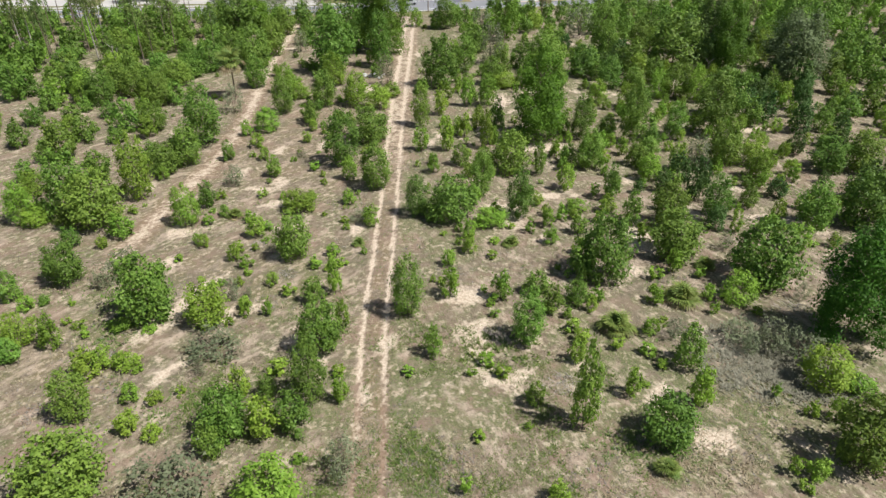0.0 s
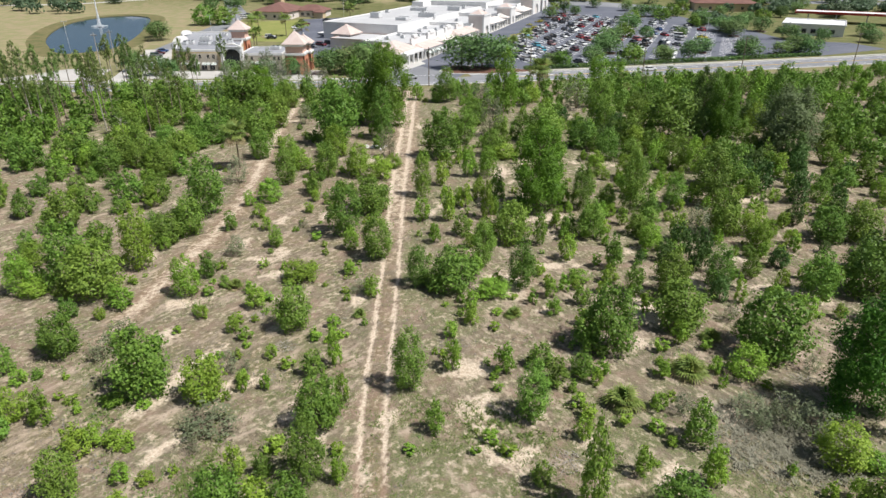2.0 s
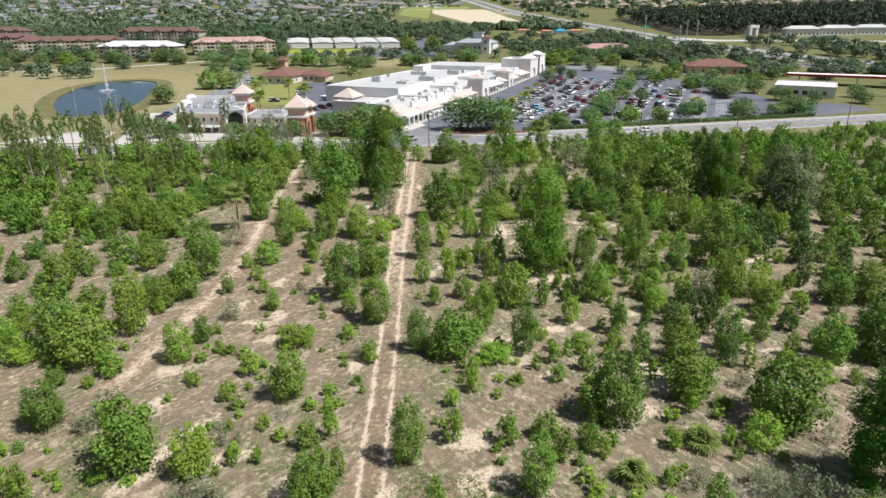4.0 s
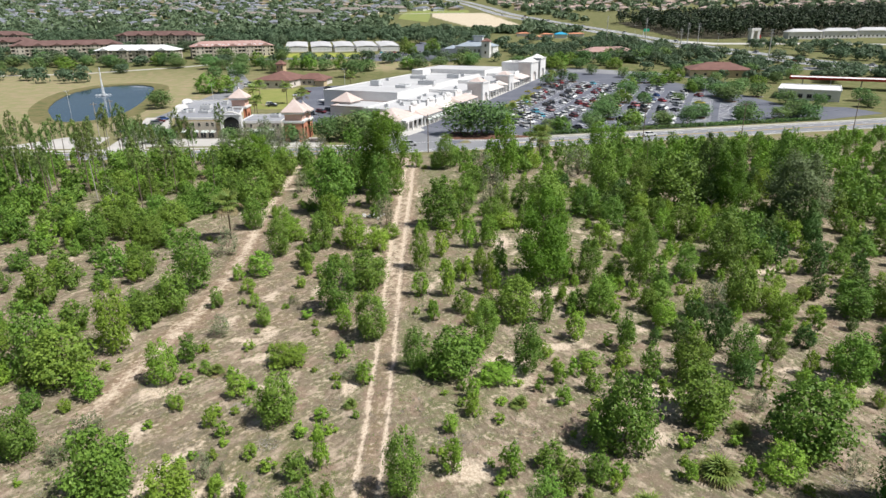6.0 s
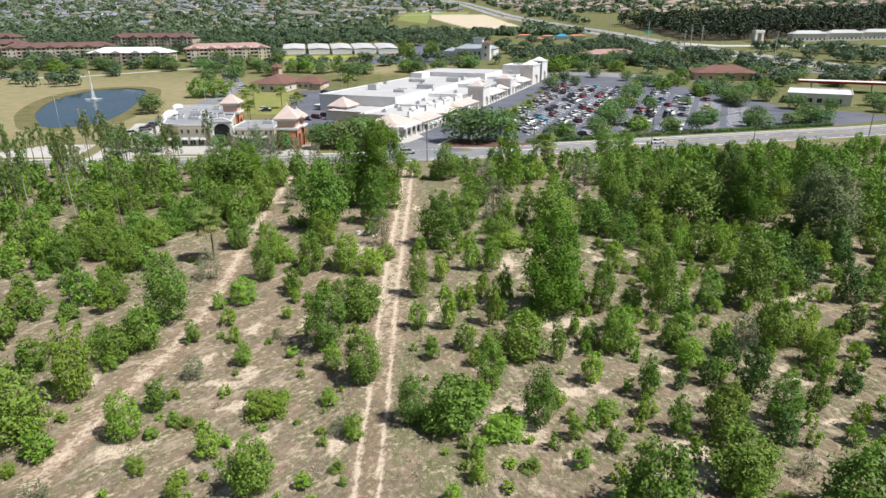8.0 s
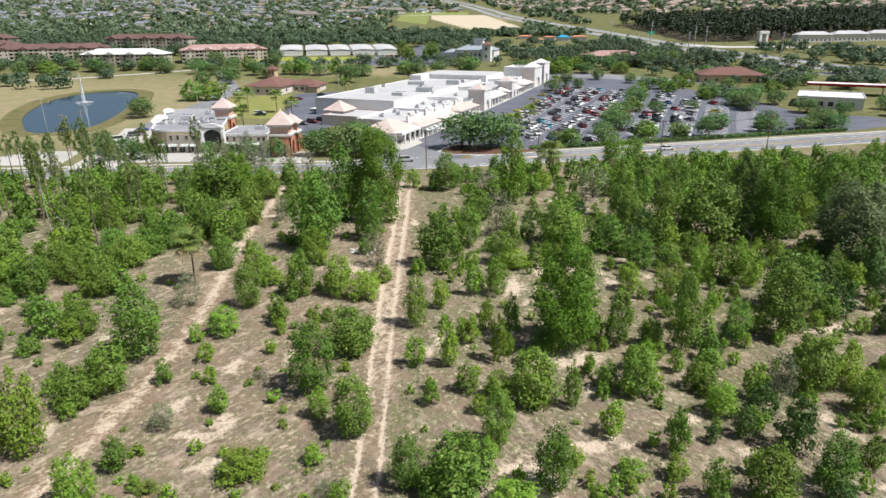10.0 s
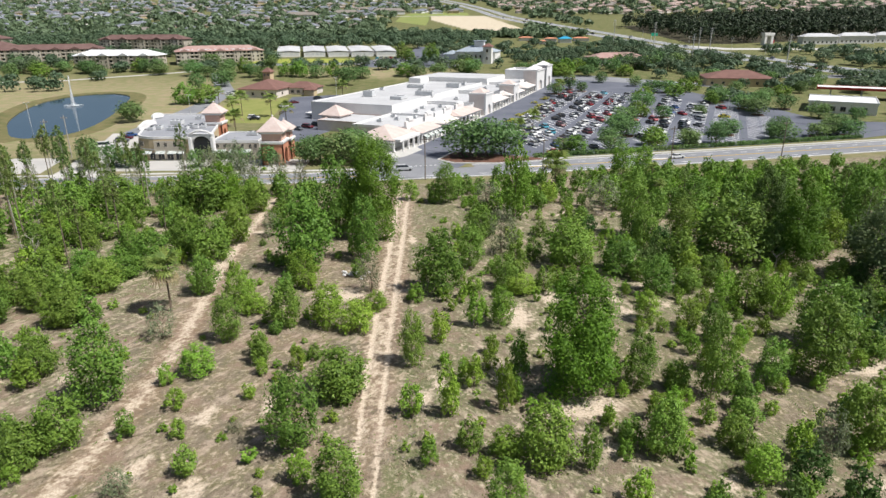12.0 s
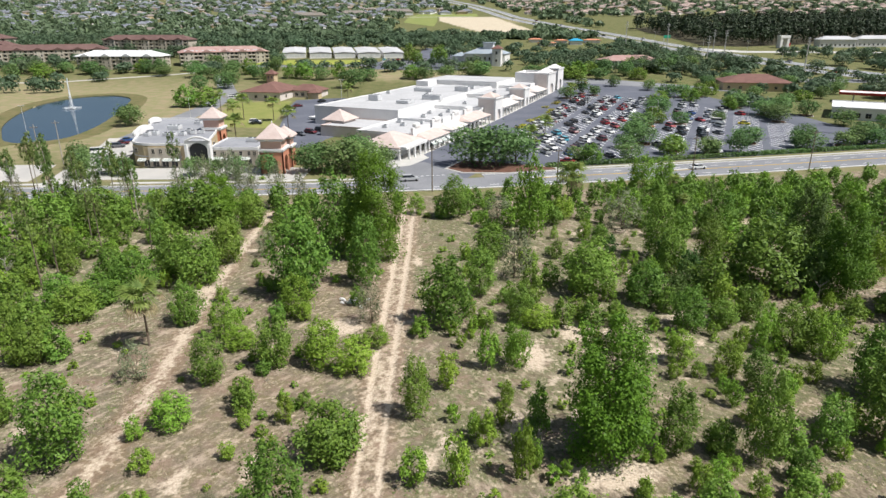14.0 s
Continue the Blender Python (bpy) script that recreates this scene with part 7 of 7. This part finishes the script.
def house(k, x, y, turn, s):
    m = Matrix.Translation((x, y, land(y))) @ Matrix.Rotation(radians(turn), 4, "Z")
    if y > 1250:
        a, b = bmesh.new(), bmesh.new()
        house_meshes(a, b)
        for bm, far in ((a, FAR_HOUSES[k][0]), (b, FAR_HOUSES[k][1])):
            bm.transform(m @ Matrix.Diagonal((s, s, 1, 1)))
            at = {v: far.verts.new(v.co) for v in bm.verts}
            for f in bm.faces:
                far.faces.new([at[v] for v in f.verts])
            bm.free()
        return
    if k in HOUSES:
        copy_thing(HOUSES[k], m)
        return
    h = thing("house", "distant single-storey house with a %s roof" % ("grey shingle", "tan shingle", "terracotta tile", "pale sheet")[k], "house", group="houses in the distance")
    a, b = bmesh.new(), bmesh.new()
    house_meshes(a, b)
    part("wall", a, (M_WHITE, M_CREAM, M_PINKWALL, M_GREYTAN)[k], h)
    part("roof", b, HOUSE_ROOFS[k], h)
    HOUSES[k] = h
    h.matrix_basis = m


row = 0
for y in np.arange(930, 2150, 44):
    row += 1
    for x in np.arange(-0.74 * y, 0.72 * y, 30 + row * 0.4):
        hx = float(np.interp(y, [800, 920, 1050, 1250, 1450, 1700, 1950, 2300], [246, 206, 160, 112, 84, 40, -20, -80]))
        if abs(x - hx) < 55 or (-120 < x < 215 and y < 1330) or (x > 190 and y < 1290) or (-330 < x < 0 and y < 1000) or trng.random() < 0.36:
            continue
        k = (2 if trng.random() < 0.72 else 1) if x > hx else trng.choice((0, 0, 0, 0, 1)) if x < -200 else trng.choice((1, 0, 0))
        house(k, x + trng.uniform(-5, 5), y + trng.uniform(-20, 20), trng.uniform(-40, 40), trng.uniform(0.95, 1.4))
for k, (a, b) in enumerate(FAR_HOUSES):
    if a.verts:
        tagged(part("far_house_walls", a, (M_WHITE, M_CREAM, M_PINKWALL, M_GREYTAN)[k]), "pale walls of many far houses", "houses", kind="stuff")
        tagged(part("far_house_roofs", b, HOUSE_ROOFS[k]), "roofs of many far houses on the slope", "houses", kind="stuff")
for x, y, w in ((-105, 1350, 62), (-250, 1240, 60), (-180, 1300, 50), (-330, 1180, 46)):
    hall("long_house", "long low building with a tan roof and pale walls", x, y, 6, w, 18, 6, 5, M_WHITE, HOUSE_ROOFS[1], 0)
sheet("hill_lawn", [(-78, 1290), (-78, 1150), (-26, 1063), (-24, 1187), (-26, 1292), (49, 1300), (49, 1378), (-60, 1378)], 0.08, surface("hill_lawn", (0.20, 0.25, 0.07), (0.25, 0.27, 0.09), 0.05, 1, 0.95, 0.2), "green lawn on the far slope", "lawn")
sheet("hill_path", [(-150, 1275), (40, 1290), (40, 1297), (-150, 1282)], 0.12, M_CONCRETE, "pale path across the far slope", "path")


# -- poles, wires, lamps, hedge
def utility_pole(x, y, h=15.0, turn=10.0):
    p = thing("utility_pole", "weathered timber utility pole with a crossarm", "pole", x, y, land(y), turn, "utility poles")
    part("pole", tube([(0, 0, -0.5, 0.2), (0, 0, h * 0.5, 0.17), (0, 0, h, 0.13)], 8), M_DEADWOOD if x < -50 else M_BARK, p)
    part("crossarm", box(-1.3, 1.3, -0.08, 0.08, h - 1.2, h - 0.98), M_BARK, p)
    for q in (-1.15, -0.4, 0.4, 1.15):
        part("insulator", tube([(q, 0, h - 0.98, 0.07), (q, 0, h - 0.7, 0.05)], 6), M_UNIT, p)
    return p


POLES = [(-151.7, 286.9), (-150.2, 297.7), (-6, 256.5), (33.7, 254), (84.5, 276), (131.6, 288), (190, 303), (250, 319)]
for x, y in POLES:
    utility_pole(x, y, 17.0 if x < -100 else 15.0)
for (ax, ay), (bx, by) in zip(POLES[2:], POLES[3:]):
    w = bmesh.new()
    for off, z in ((-1.15, 14.2), (0.4, 14.2), (1.15, 14.2), (0.0, 10.5)):
        add_tube(w, [(ax + (bx - ax) * t, ay + (by - ay) * t + off, z - 1.6 * (1 - (2 * t - 1) ** 2), 0.022) for t in [i / 8 for i in range(9)]], 3)
    tagged(part("power_line", w, M_TYRE), "thin black power lines between two poles", "cable", "power lines")


for x, y, h in ((261, 722, 25), (270, 716, 25), (301, 621, 27), (187, 774, 29), (234, 782, 26), (234, 665, 24), (167, 1356, 16), (209, 1213, 15)):
    pole = thing("power_pole", "tall grey concrete power pole beside the highway", "pole", x, y, land(y), 0, "tall poles")
    part("shaft", tube([(0, 0, -0.5, 0.5), (0, 0, h * 0.5, 0.42), (0, 0, h, 0.3)], 8), M_CONCRETE, pole)
    for k in range(3):
        part("arm", box(-1.6, 1.6, -0.1, 0.1, h - 1.2 - 2.4 * k, h - 0.95 - 2.4 * k), M_UNIT, pole)
        for q in (-1.5, 1.5):
            part("insulator", tube([(q, 0, h - 0.95 - 2.4 * k, 0.12), (q, 0, h - 0.45 - 2.4 * k, 0.08)], 6), M_UNIT, pole)
sign = thing("road_sign", "large green road sign on a steel gantry post", "sign", 250, 830, land(830), 10, "")
part("post", tube([(-5, 0, -0.5, 0.3), (-5, 0, 9.5, 0.25)], 8), M_UNIT, sign)
part("panel", box(-5.5, 2.5, -0.25, -0.1, 6.2, 9.6, 0.05), surface("green_sign", (0.02, 0.28, 0.17), (0.025, 0.32, 0.20), 0.3, 2, 0.5, 0.0), sign)
part("brace", box(-5.5, 2.5, -0.08, 0.1, 7.7, 8.0), M_UNIT, sign)


def street_lamp(x, y, h=9.0, turn=0.0):
    p = thing("street_lamp", "tall grey metal lamp post with twin heads", "lamp", x, y, land(y), turn, "lamp posts")
    part("post", tube([(0, 0, -0.2, 0.13), (0, 0, h, 0.08)], 8), M_UNIT, p)
    part("arm", box(-1.2, 1.2, -0.05, 0.05, h - 0.1, h), M_UNIT, p)
    for s in (-1, 1):
        part("lamp_head", box(s * 1.2 - 0.45, s * 1.2 + 0.45, -0.2, 0.2, h - 0.15, h + 0.08, 0.03), M_UNIT, p)


for v, u in ((35.8, 80), (79, 122), (124, 110), (35.8, 170), (79, 148), (124, 160), (60.8, 150)):
    street_lamp(*lot(v, u), 10.0, SHOP_TURN)
for x, y in ((-72, 482), (-140, 400), (-212, 372), (250, 720), (285, 700), (300, 660), (226, 800)):
    street_lamp(x, y, 12.0 if y < 600 else 16.0)
hr = np.random.default_rng(77)
for i in range(12):
    ax, ay, bx, by = 36 + 13 * i, 293.0 + 3.4 * i, 48.2 + 13 * i, 296.2 + 3.4 * i
    t, off, z = hr.random(900), hr.uniform(-1.2, 1.2, 900), hr.uniform(0.1, 1.75, 900)
    P = np.stack([ax + (bx - ax) * t - 0.26 * off, ay + (by - ay) * t + off, z], -1)
    T, B = hr.normal(size=(900, 3)) * 0.2, hr.normal(size=(900, 3)) * 0.16
    V = np.stack([P - T, P + B, P + T, P - B], 1).reshape(-1, 3)
    tagged(new("hedge", mesh_of("hedge", V.tolist(), np.arange(3600).reshape(-1, 4).tolist(), M_TOWN)), "clipped green hedge along the car park", "hedge", "hedges")
for i, (x, y) in enumerate(((-94, 287.5), (-88, 287), (-70, 274), (-66, 273.5), (26, 336), (31, 347), (38, 345), (36, 360), (44, 358), (43, 372), (52, 392), (60, 420), (66, 440))):
    plant("bush", "border_shrub", "low yellow-green border shrub by the shops", "shrub", x, y, 1.2, 2.6 if y < 300 else 5.0, "border shrubs")

for v, u in ((20, 118), (21, 123), (19, 112), (21.5, 147), (21, 141), (20, 152), (15.6, 176), (16, 182), (19, 97), (19.5, 91), (14, 160)):
    x, y = lot(v, u)
    plant("border", "border_shrub", "low clipped yellow shrub in a car park bed", "shrub", x, y, 1.3, 5.0, "yellow border shrubs", land(y) + 0.05)
# fountain
fo = thing("fountain", "white fountain jet standing in the pond", "fountain", -229, 443, land(443) - 0.35)
M_SPRAY, sn_, sl_, sp_ = nodes_of("water_spray")
sp_.inputs["Base Color"].default_value, sp_.inputs["Roughness"].default_value = (0.93, 0.95, 0.96, 1), 0.5
r = np.random.default_rng(12)
t = r.random(2600) ** 0.95
a = r.uniform(0, math.tau, 2600)
rad = (0.20 + 1.5 * (1 - t) ** 2.4) * np.sqrt(r.random(2600))
P = np.stack([rad * np.cos(a) + 0.35 * t, rad * np.sin(a), 18.0 * t], -1)
s = r.uniform(0.07, 0.17, 2600)[:, None]
T = r.normal(size=(2600, 3)) * s * np.array([0.7, 0.7, 1.6])
B = r.normal(size=(2600, 3)) * s
V = np.stack([P - T, P + B, P + T], 1).reshape(-1, 3)
part("jet", mesh_of("jet", V.tolist(), np.arange(7800).reshape(-1, 3).tolist(), M_SPRAY), None, fo)
bm = bmesh.new()
bmesh.ops.create_cone(bm, cap_ends=True, segments=16, radius1=1.2, radius2=1.0, depth=0.5, matrix=Matrix.Translation((0, 0, 0.2)))
part("float", bm, M_TYRE, fo)
# drops falling back in a ring round the jet
a, rad = r.uniform(0, math.tau, 900), 5.2 * r.random(900) ** 0.6
P = np.stack([rad * np.cos(a), rad * np.sin(a), 0.40 + 0.5 * r.random(900) ** 3], -1)
T, B = r.normal(size=(900, 3)) * 0.10, r.normal(size=(900, 3)) * 0.10
V = np.stack([P - T, P + B, P + T], 1).reshape(-1, 3)
part("splash", mesh_of("splash", V.tolist(), np.arange(2700).reshape(-1, 3).tolist(), M_SPRAY), None, fo)

# ---- palms, scrub and litter of the field ----
def fan_frond(seed, reach, blades, size):
    """A palm leaf: a stalk that arches out, and a fan of blades at its end."""
    r = random.Random(seed)
    bm = bmesh.new()
    add_tube(bm, [(0, 0, 0, 0.03), (reach * 0.5, 0, reach * 0.35, 0.025), (reach, 0, reach * 0.3, 0.015)], 3)
    for k in range(blades):
        a = radians(-84 + 168 * k / (blades - 1))
        ln = size * (1.0 - 0.3 * abs(a) / 1.9) * r.uniform(0.85, 1.1)
        dx, dy = math.cos(a), math.sin(a)
        c = Vector((reach, 0, reach * 0.3))
        side = Vector((-dy, dx, 0)) * size * 0.06
        mid, tip = c + Vector((dx, dy, 0.12)) * ln * 0.55, c + Vector((dx, dy, -0.28)) * ln
        v = [bm.verts.new(q) for q in (c, mid + side, tip, mid - side)]
        bm.faces.new(v)
    me = bpy.data.meshes.new("frond")
    bm.to_mesh(me)
    bm.free()
    me.materials.append(M_FROND)
    return me


FRONDS = [fan_frond(k, 0.55, 11, 0.72) for k in range(4)]
M_DRYFROND = foliage("dry_fronds", (0.20, 0.16, 0.09), (0.33, 0.28, 0.15), 0.2)
DRY = FRONDS[0].copy()
DRY.materials.clear()
DRY.materials.append(M_DRYFROND)


def palm(name, label, x, y, trunk, spread, fronds, group, seed, dry=3):
    r = random.Random(seed)
    p = thing(name, label, "palm", x, y, land(y) - 0.05, 0, group)
    if trunk:
        part("trunk", tube([(0, 0, 0, 0.24), (0.05, 0, trunk * 0.5, 0.19), (0, 0.05, trunk, 0.2)], 8), M_BARK, p)
        bm = bmesh.new()
        bmesh.ops.create_icosphere(bm, subdivisions=2, radius=0.4, matrix=Matrix.Translation((0, 0, trunk)))
        part("bud", bm, M_FROND, p)
    for k in range(fronds):
        dead = k < dry
        f = part("frond", DRY if dead else FRONDS[k % 4], None, p)
        f.matrix_basis = Matrix.Translation((0, 0, trunk + 0.05)) @ Matrix.Rotation(k * 2.4 + r.uniform(-0.2, 0.2), 4, "Z") @ Matrix.Rotation(radians(r.uniform(15, 50) if dead and trunk else r.uniform(-58, 14) if trunk else r.uniform(-10, 18) if dead else r.uniform(-82, -6)), 4, "Y") @ Matrix.Scale(spread * 1.12 * r.uniform(0.8, 1.1), 4)
    return p


for i, (x, y, h, w) in enumerate(PALMETTOS):
    palm("palmetto", "low saw palmetto clump with fan-shaped fronds", x, y, 0.0, w * 0.36, 44, "palmettos", i, 9)
for i, (x, y, h, w) in enumerate(SABALS):
    palm("cabbage_palm", "cabbage palm with a bare trunk and fan fronds", x, y, max(3.0, h - 2.5), w * 0.56, 34, "cabbage palms", 40 + i, 6)
for i, (x, y, h, w) in enumerate(((-4.5, 247, 0.0, 3.4), (0.5, 246, 0.0, 3.2), (13, 246, 0.0, 3.4), (70, 252, 5.0, 5.0), (97, 258, 4.0, 5.0), (118, 262, 5.0, 5.0), (-58, 190, 0.0, 3.6), (-72, 205, 1.0, 4.0), (-80, 215, 1.5, 4.2), (66, 232, 4.5, 5.0), (150, 262, 4.0, 4.5))):
    palm("cabbage_palm" if h else "palmetto", "cabbage palm at the field's edge" if h else "low saw palmetto clump by the road", x, y, h, w * 0.36, 20, "palms at the field's edge", 60 + i, 5)
for i, (x, y, h) in enumerate(((-106, 368, 12), (-95, 399, 10), (-74.5, 348, 12), (-112, 402, 10), (-134, 430, 9), (-98, 345, 9), (-66, 470, 8), (34, 330, 6), (44, 356, 6), (76, 470, 8), (88, 500, 9))):
    palm("street_palm", "tall slim palm by the shops", x, y, h, 3.9, 20, "street palms", 90 + i, 2)


def pine(x, y, h, seed):
    """A tall thin pine, bare below, with sparse tufts above."""
    r = random.Random(seed)
    p = thing("pine_tree", "tall thin pine with a bare trunk and sparse top", "tree", x, y, land(y), 0, "thin pines")
    lean = r.uniform(-0.9, 0.9)
    part("trunk", tube([(0, 0, -0.3, 0.17), (lean * 0.4, 0, h * 0.5, 0.12), (lean, 0, h, 0.05)], 6), M_DEADWOOD if r.random() < 0.4 else M_BARK, p)
    for k in range(4):
        z, a, ln = h * r.uniform(0.5, 0.9), r.uniform(0, math.tau), r.uniform(0.8, 1.7)
        c = lean * z / h
        part("branch", tube([(c, 0, z, 0.05), (c + ln * math.cos(a), ln * math.sin(a), z + 0.5, 0.02)], 3), M_BARK, p)
    c = part("crown", KINDS["pine_top"][seed % 3][0], None, p)
    c.matrix_basis = Matrix.Translation((lean * 0.8, 0, h * 0.60)) @ Matrix.Diagonal((3.5, 3.5, h * 0.42, 1))


prng = random.Random(31)
for i in range(70):
    x, y = prng.uniform(-175, -80), prng.uniform(170, 243)
    pine(x, y, prng.uniform(15, 23), i)
for i, (x, y, h) in enumerate(((96, 205, 13), (102, 190, 14), (70, 222, 12), (-70, 196, 13), (112, 216, 14))):
    pine(x, y, h, 100 + i)


def dead_tree(x, y, h, seed):
    r = random.Random(seed)
    p = thing("dead_tree", "leafless grey tree with bare forked limbs", "tree", x, y, land(y), 0, "bare trees")
    part("trunk", tube([(0, 0, -0.2, 0.2), (0.2, 0.1, h * 0.4, 0.14), (0.1, 0, h * 0.75, 0.07)], 6), M_DEADWOOD, p)
    for k in range(9):
        z, a, ln = h * r.uniform(0.3, 0.75), k * 2.4, h * r.uniform(0.22, 0.4)
        bm = bmesh.new()
        e = (ln * 0.6 * math.cos(a), ln * 0.6 * math.sin(a), z + ln * 0.6)
        add_tube(bm, [(0.12, 0.05, z, 0.07), (e[0] * 0.5, e[1] * 0.5, z + ln * 0.35, 0.05), (*e, 0.02)], 4)
        for q in range(3):
            b = a + r.uniform(-1, 1)
            add_tube(bm, [(e[0] * 0.6, e[1] * 0.6, z + ln * 0.4, 0.035), (e[0] * 0.6 + ln * 0.4 * math.cos(b), e[1] * 0.6 + ln * 0.4 * math.sin(b), z + ln * 0.8, 0.012)], 3)
        part("limb", bm, M_DEADWOOD, p)


for i, (x, y, h) in enumerate(((-68, 236, 10), (-63, 240, 9), (-58, 237, 9), (-76, 238, 9), (-110, 205, 9), (40, 60, 2.5), (72, 172, 5), (-92, 178, 8))):
    dead_tree(x, y, h, i)


def dead_branches(x, y, w, h, seed, label):
    r = random.Random(seed)
    bm = bmesh.new()
    for _ in range(70):
        a, d = r.uniform(0, math.tau), w / 2 * r.random() ** 0.6
        px, py, b, ln = d * math.cos(a), d * math.sin(a), r.uniform(0, math.tau), r.uniform(0.5, 1.2) * w * 0.3
        z = h * (1 - d / w * 2) * r.random()
        add_tube(bm, [(px, py, z, 0.03), (px + ln * math.cos(b), py + ln * math.sin(b), z + r.uniform(0, 0.35), 0.012)], 3)
    ob = part("deadwood", bm, M_DEADWOOD)
    ob.matrix_basis = pose(x, y, land(y) + 0.02)
    tagged(ob, label, "deadwood", kind="stuff")


dead_branches(13.6, 52.0, 4.0, 0.6, 1, "low heap of bleached dead branches on the ground")
dead_branches(76.0, 158.0, 5.0, 1.2, 2, "tangle of pale dead branches at the thicket")
dead_branches(46.0, 66.0, 4.0, 0.5, 3, "scatter of grey dead twigs on the ground")
dead_branches(-22.0, 74.0, 3.0, 0.4, 4, "scatter of fallen grey branches in dry grass")
dead_branches(-28.0, 82.0, 2.6, 0.3, 5, "fallen dead branch in dry grass")

# pale rubble beside the track
rub = bmesh.new()
rr = random.Random(7)
for _ in range(40):
    x, y, s = rr.gauss(0, 1.3), rr.gauss(0, 1.1), rr.uniform(0.12, 0.42)
    bmesh.ops.create_icosphere(rub, subdivisions=1, radius=s, matrix=pose(x, y, s * 0.5, rr.uniform(0, 90), rr.uniform(0, 90), 0) @ Matrix.Diagonal((1.4, 0.9, 0.6, 1)))
ob = part("rubble_heap", rub, M_WHITE)
ob.matrix_basis = pose(-18.6, 171.0, 0.05)
tagged(ob, "small heap of white rubble beside the track", "rubble")


# -- dry grass and low weeds: single tufts too many to count
def tufts(name, label, count, seed, blades, tall, material, where):
    r = np.random.default_rng(seed)
    X, Y = [], []
    while len(X) < count:
        y = 34 + 205 * r.random(4000) ** 1.55
        x = r.uniform(-0.82, 0.82, 4000) * (y + 8)
        keep = where(x, y, r)
        X += x[keep].tolist()
        Y += y[keep].tolist()
    X, Y = np.array(X[:count]), np.array(Y[:count])
    n = count * blades
    px, py = np.repeat(X, blades) + r.normal(0, 0.16, n), np.repeat(Y, blades) + r.normal(0, 0.16, n)
    a, ln, h = r.uniform(0, math.tau, n), r.uniform(0.6, 1.6, n) * tall, r.uniform(0.08, 0.45, n) * tall
    w = 0.05 + 0.05 * r.random(n)
    base = np.stack([px, py, np.full(n, -0.12)], -1)
    side = np.stack([-np.sin(a) * w, np.cos(a) * w, np.zeros(n)], -1)
    tip = base + np.stack([np.cos(a) * ln * 0.7, np.sin(a) * ln * 0.7, h + 0.12], -1)
    V = np.stack([base - side, base + side, tip], 1).reshape(-1, 3)
    return tagged(new(name, mesh_of(name, V.tolist(), np.arange(3 * n).reshape(-1, 3).tolist(), material)), label, "grass", kind="stuff")


def patchy(scale, level, shift):
    def where(x, y, r):
        v = np.array([noise.noise(Vector((a * scale + shift, b * scale, 0.0))) for a, b in zip(x, y)])
        _, off = line_distance(x[None, :], y[None, :], TRACK)
        return (v + r.normal(0, 0.18, len(x)) > level) & (np.abs(np.abs(off[0]) - 1.4) > 0.55)
    return where


tufts("dry_grass", "straw-coloured tufts of dry grass", 17000, 1, 5, 0.42, M_STRAW, patchy(0.09, 0.0, 3.0))
tufts("grey_grass", "grey dead tufts of grass and twigs", 7000, 2, 5, 0.42, foliage("grey_grass", (0.22, 0.20, 0.16), (0.36, 0.33, 0.28), 0.1), patchy(0.06, 0.12, 40.0))
tufts("green_weeds", "low green weeds among the dry grass", 12000, 3, 6, 0.38, M_WEED, patchy(0.07, 0.14, 80.0))


def near_track(x, y, r):
    v = np.array([noise.noise(Vector((a * 0.16 + 7, b * 0.16, 0.0))) for a, b in zip(x, y)])
    _, off = line_distance(x[None, :], y[None, :], TRACK)
    return (y < 64) & (np.abs(x + 4) < 24) & (v + r.normal(0, 0.12, len(x)) > 0.02) & (np.abs(np.abs(off[0]) - 1.4) > 0.5)


tufts("tall_weeds", "leafy green weeds beside the track", 2600, 5, 8, 0.62, M_WEED, near_track)


def scrub_corner(x, y, r):
    d = ((x - 39) / 11) ** 2 + ((y - 56) / 8) ** 2
    return r.random(len(x)) > d


tufts("twiggy_scrub", "grey twiggy scrub with dry stems on sand", 620, 9, 14, 1.0, foliage("dry_twigs", (0.21, 0.20, 0.14), (0.34, 0.33, 0.25), 0.1), scrub_corner)

# from survey units to metres
for ob in list(scene.objects):
    if ob.parent is None and ob.type in ("MESH", "EMPTY"):
        ob.matrix_basis = Matrix.Scale(UNIT, 4) @ ob.matrix_basis
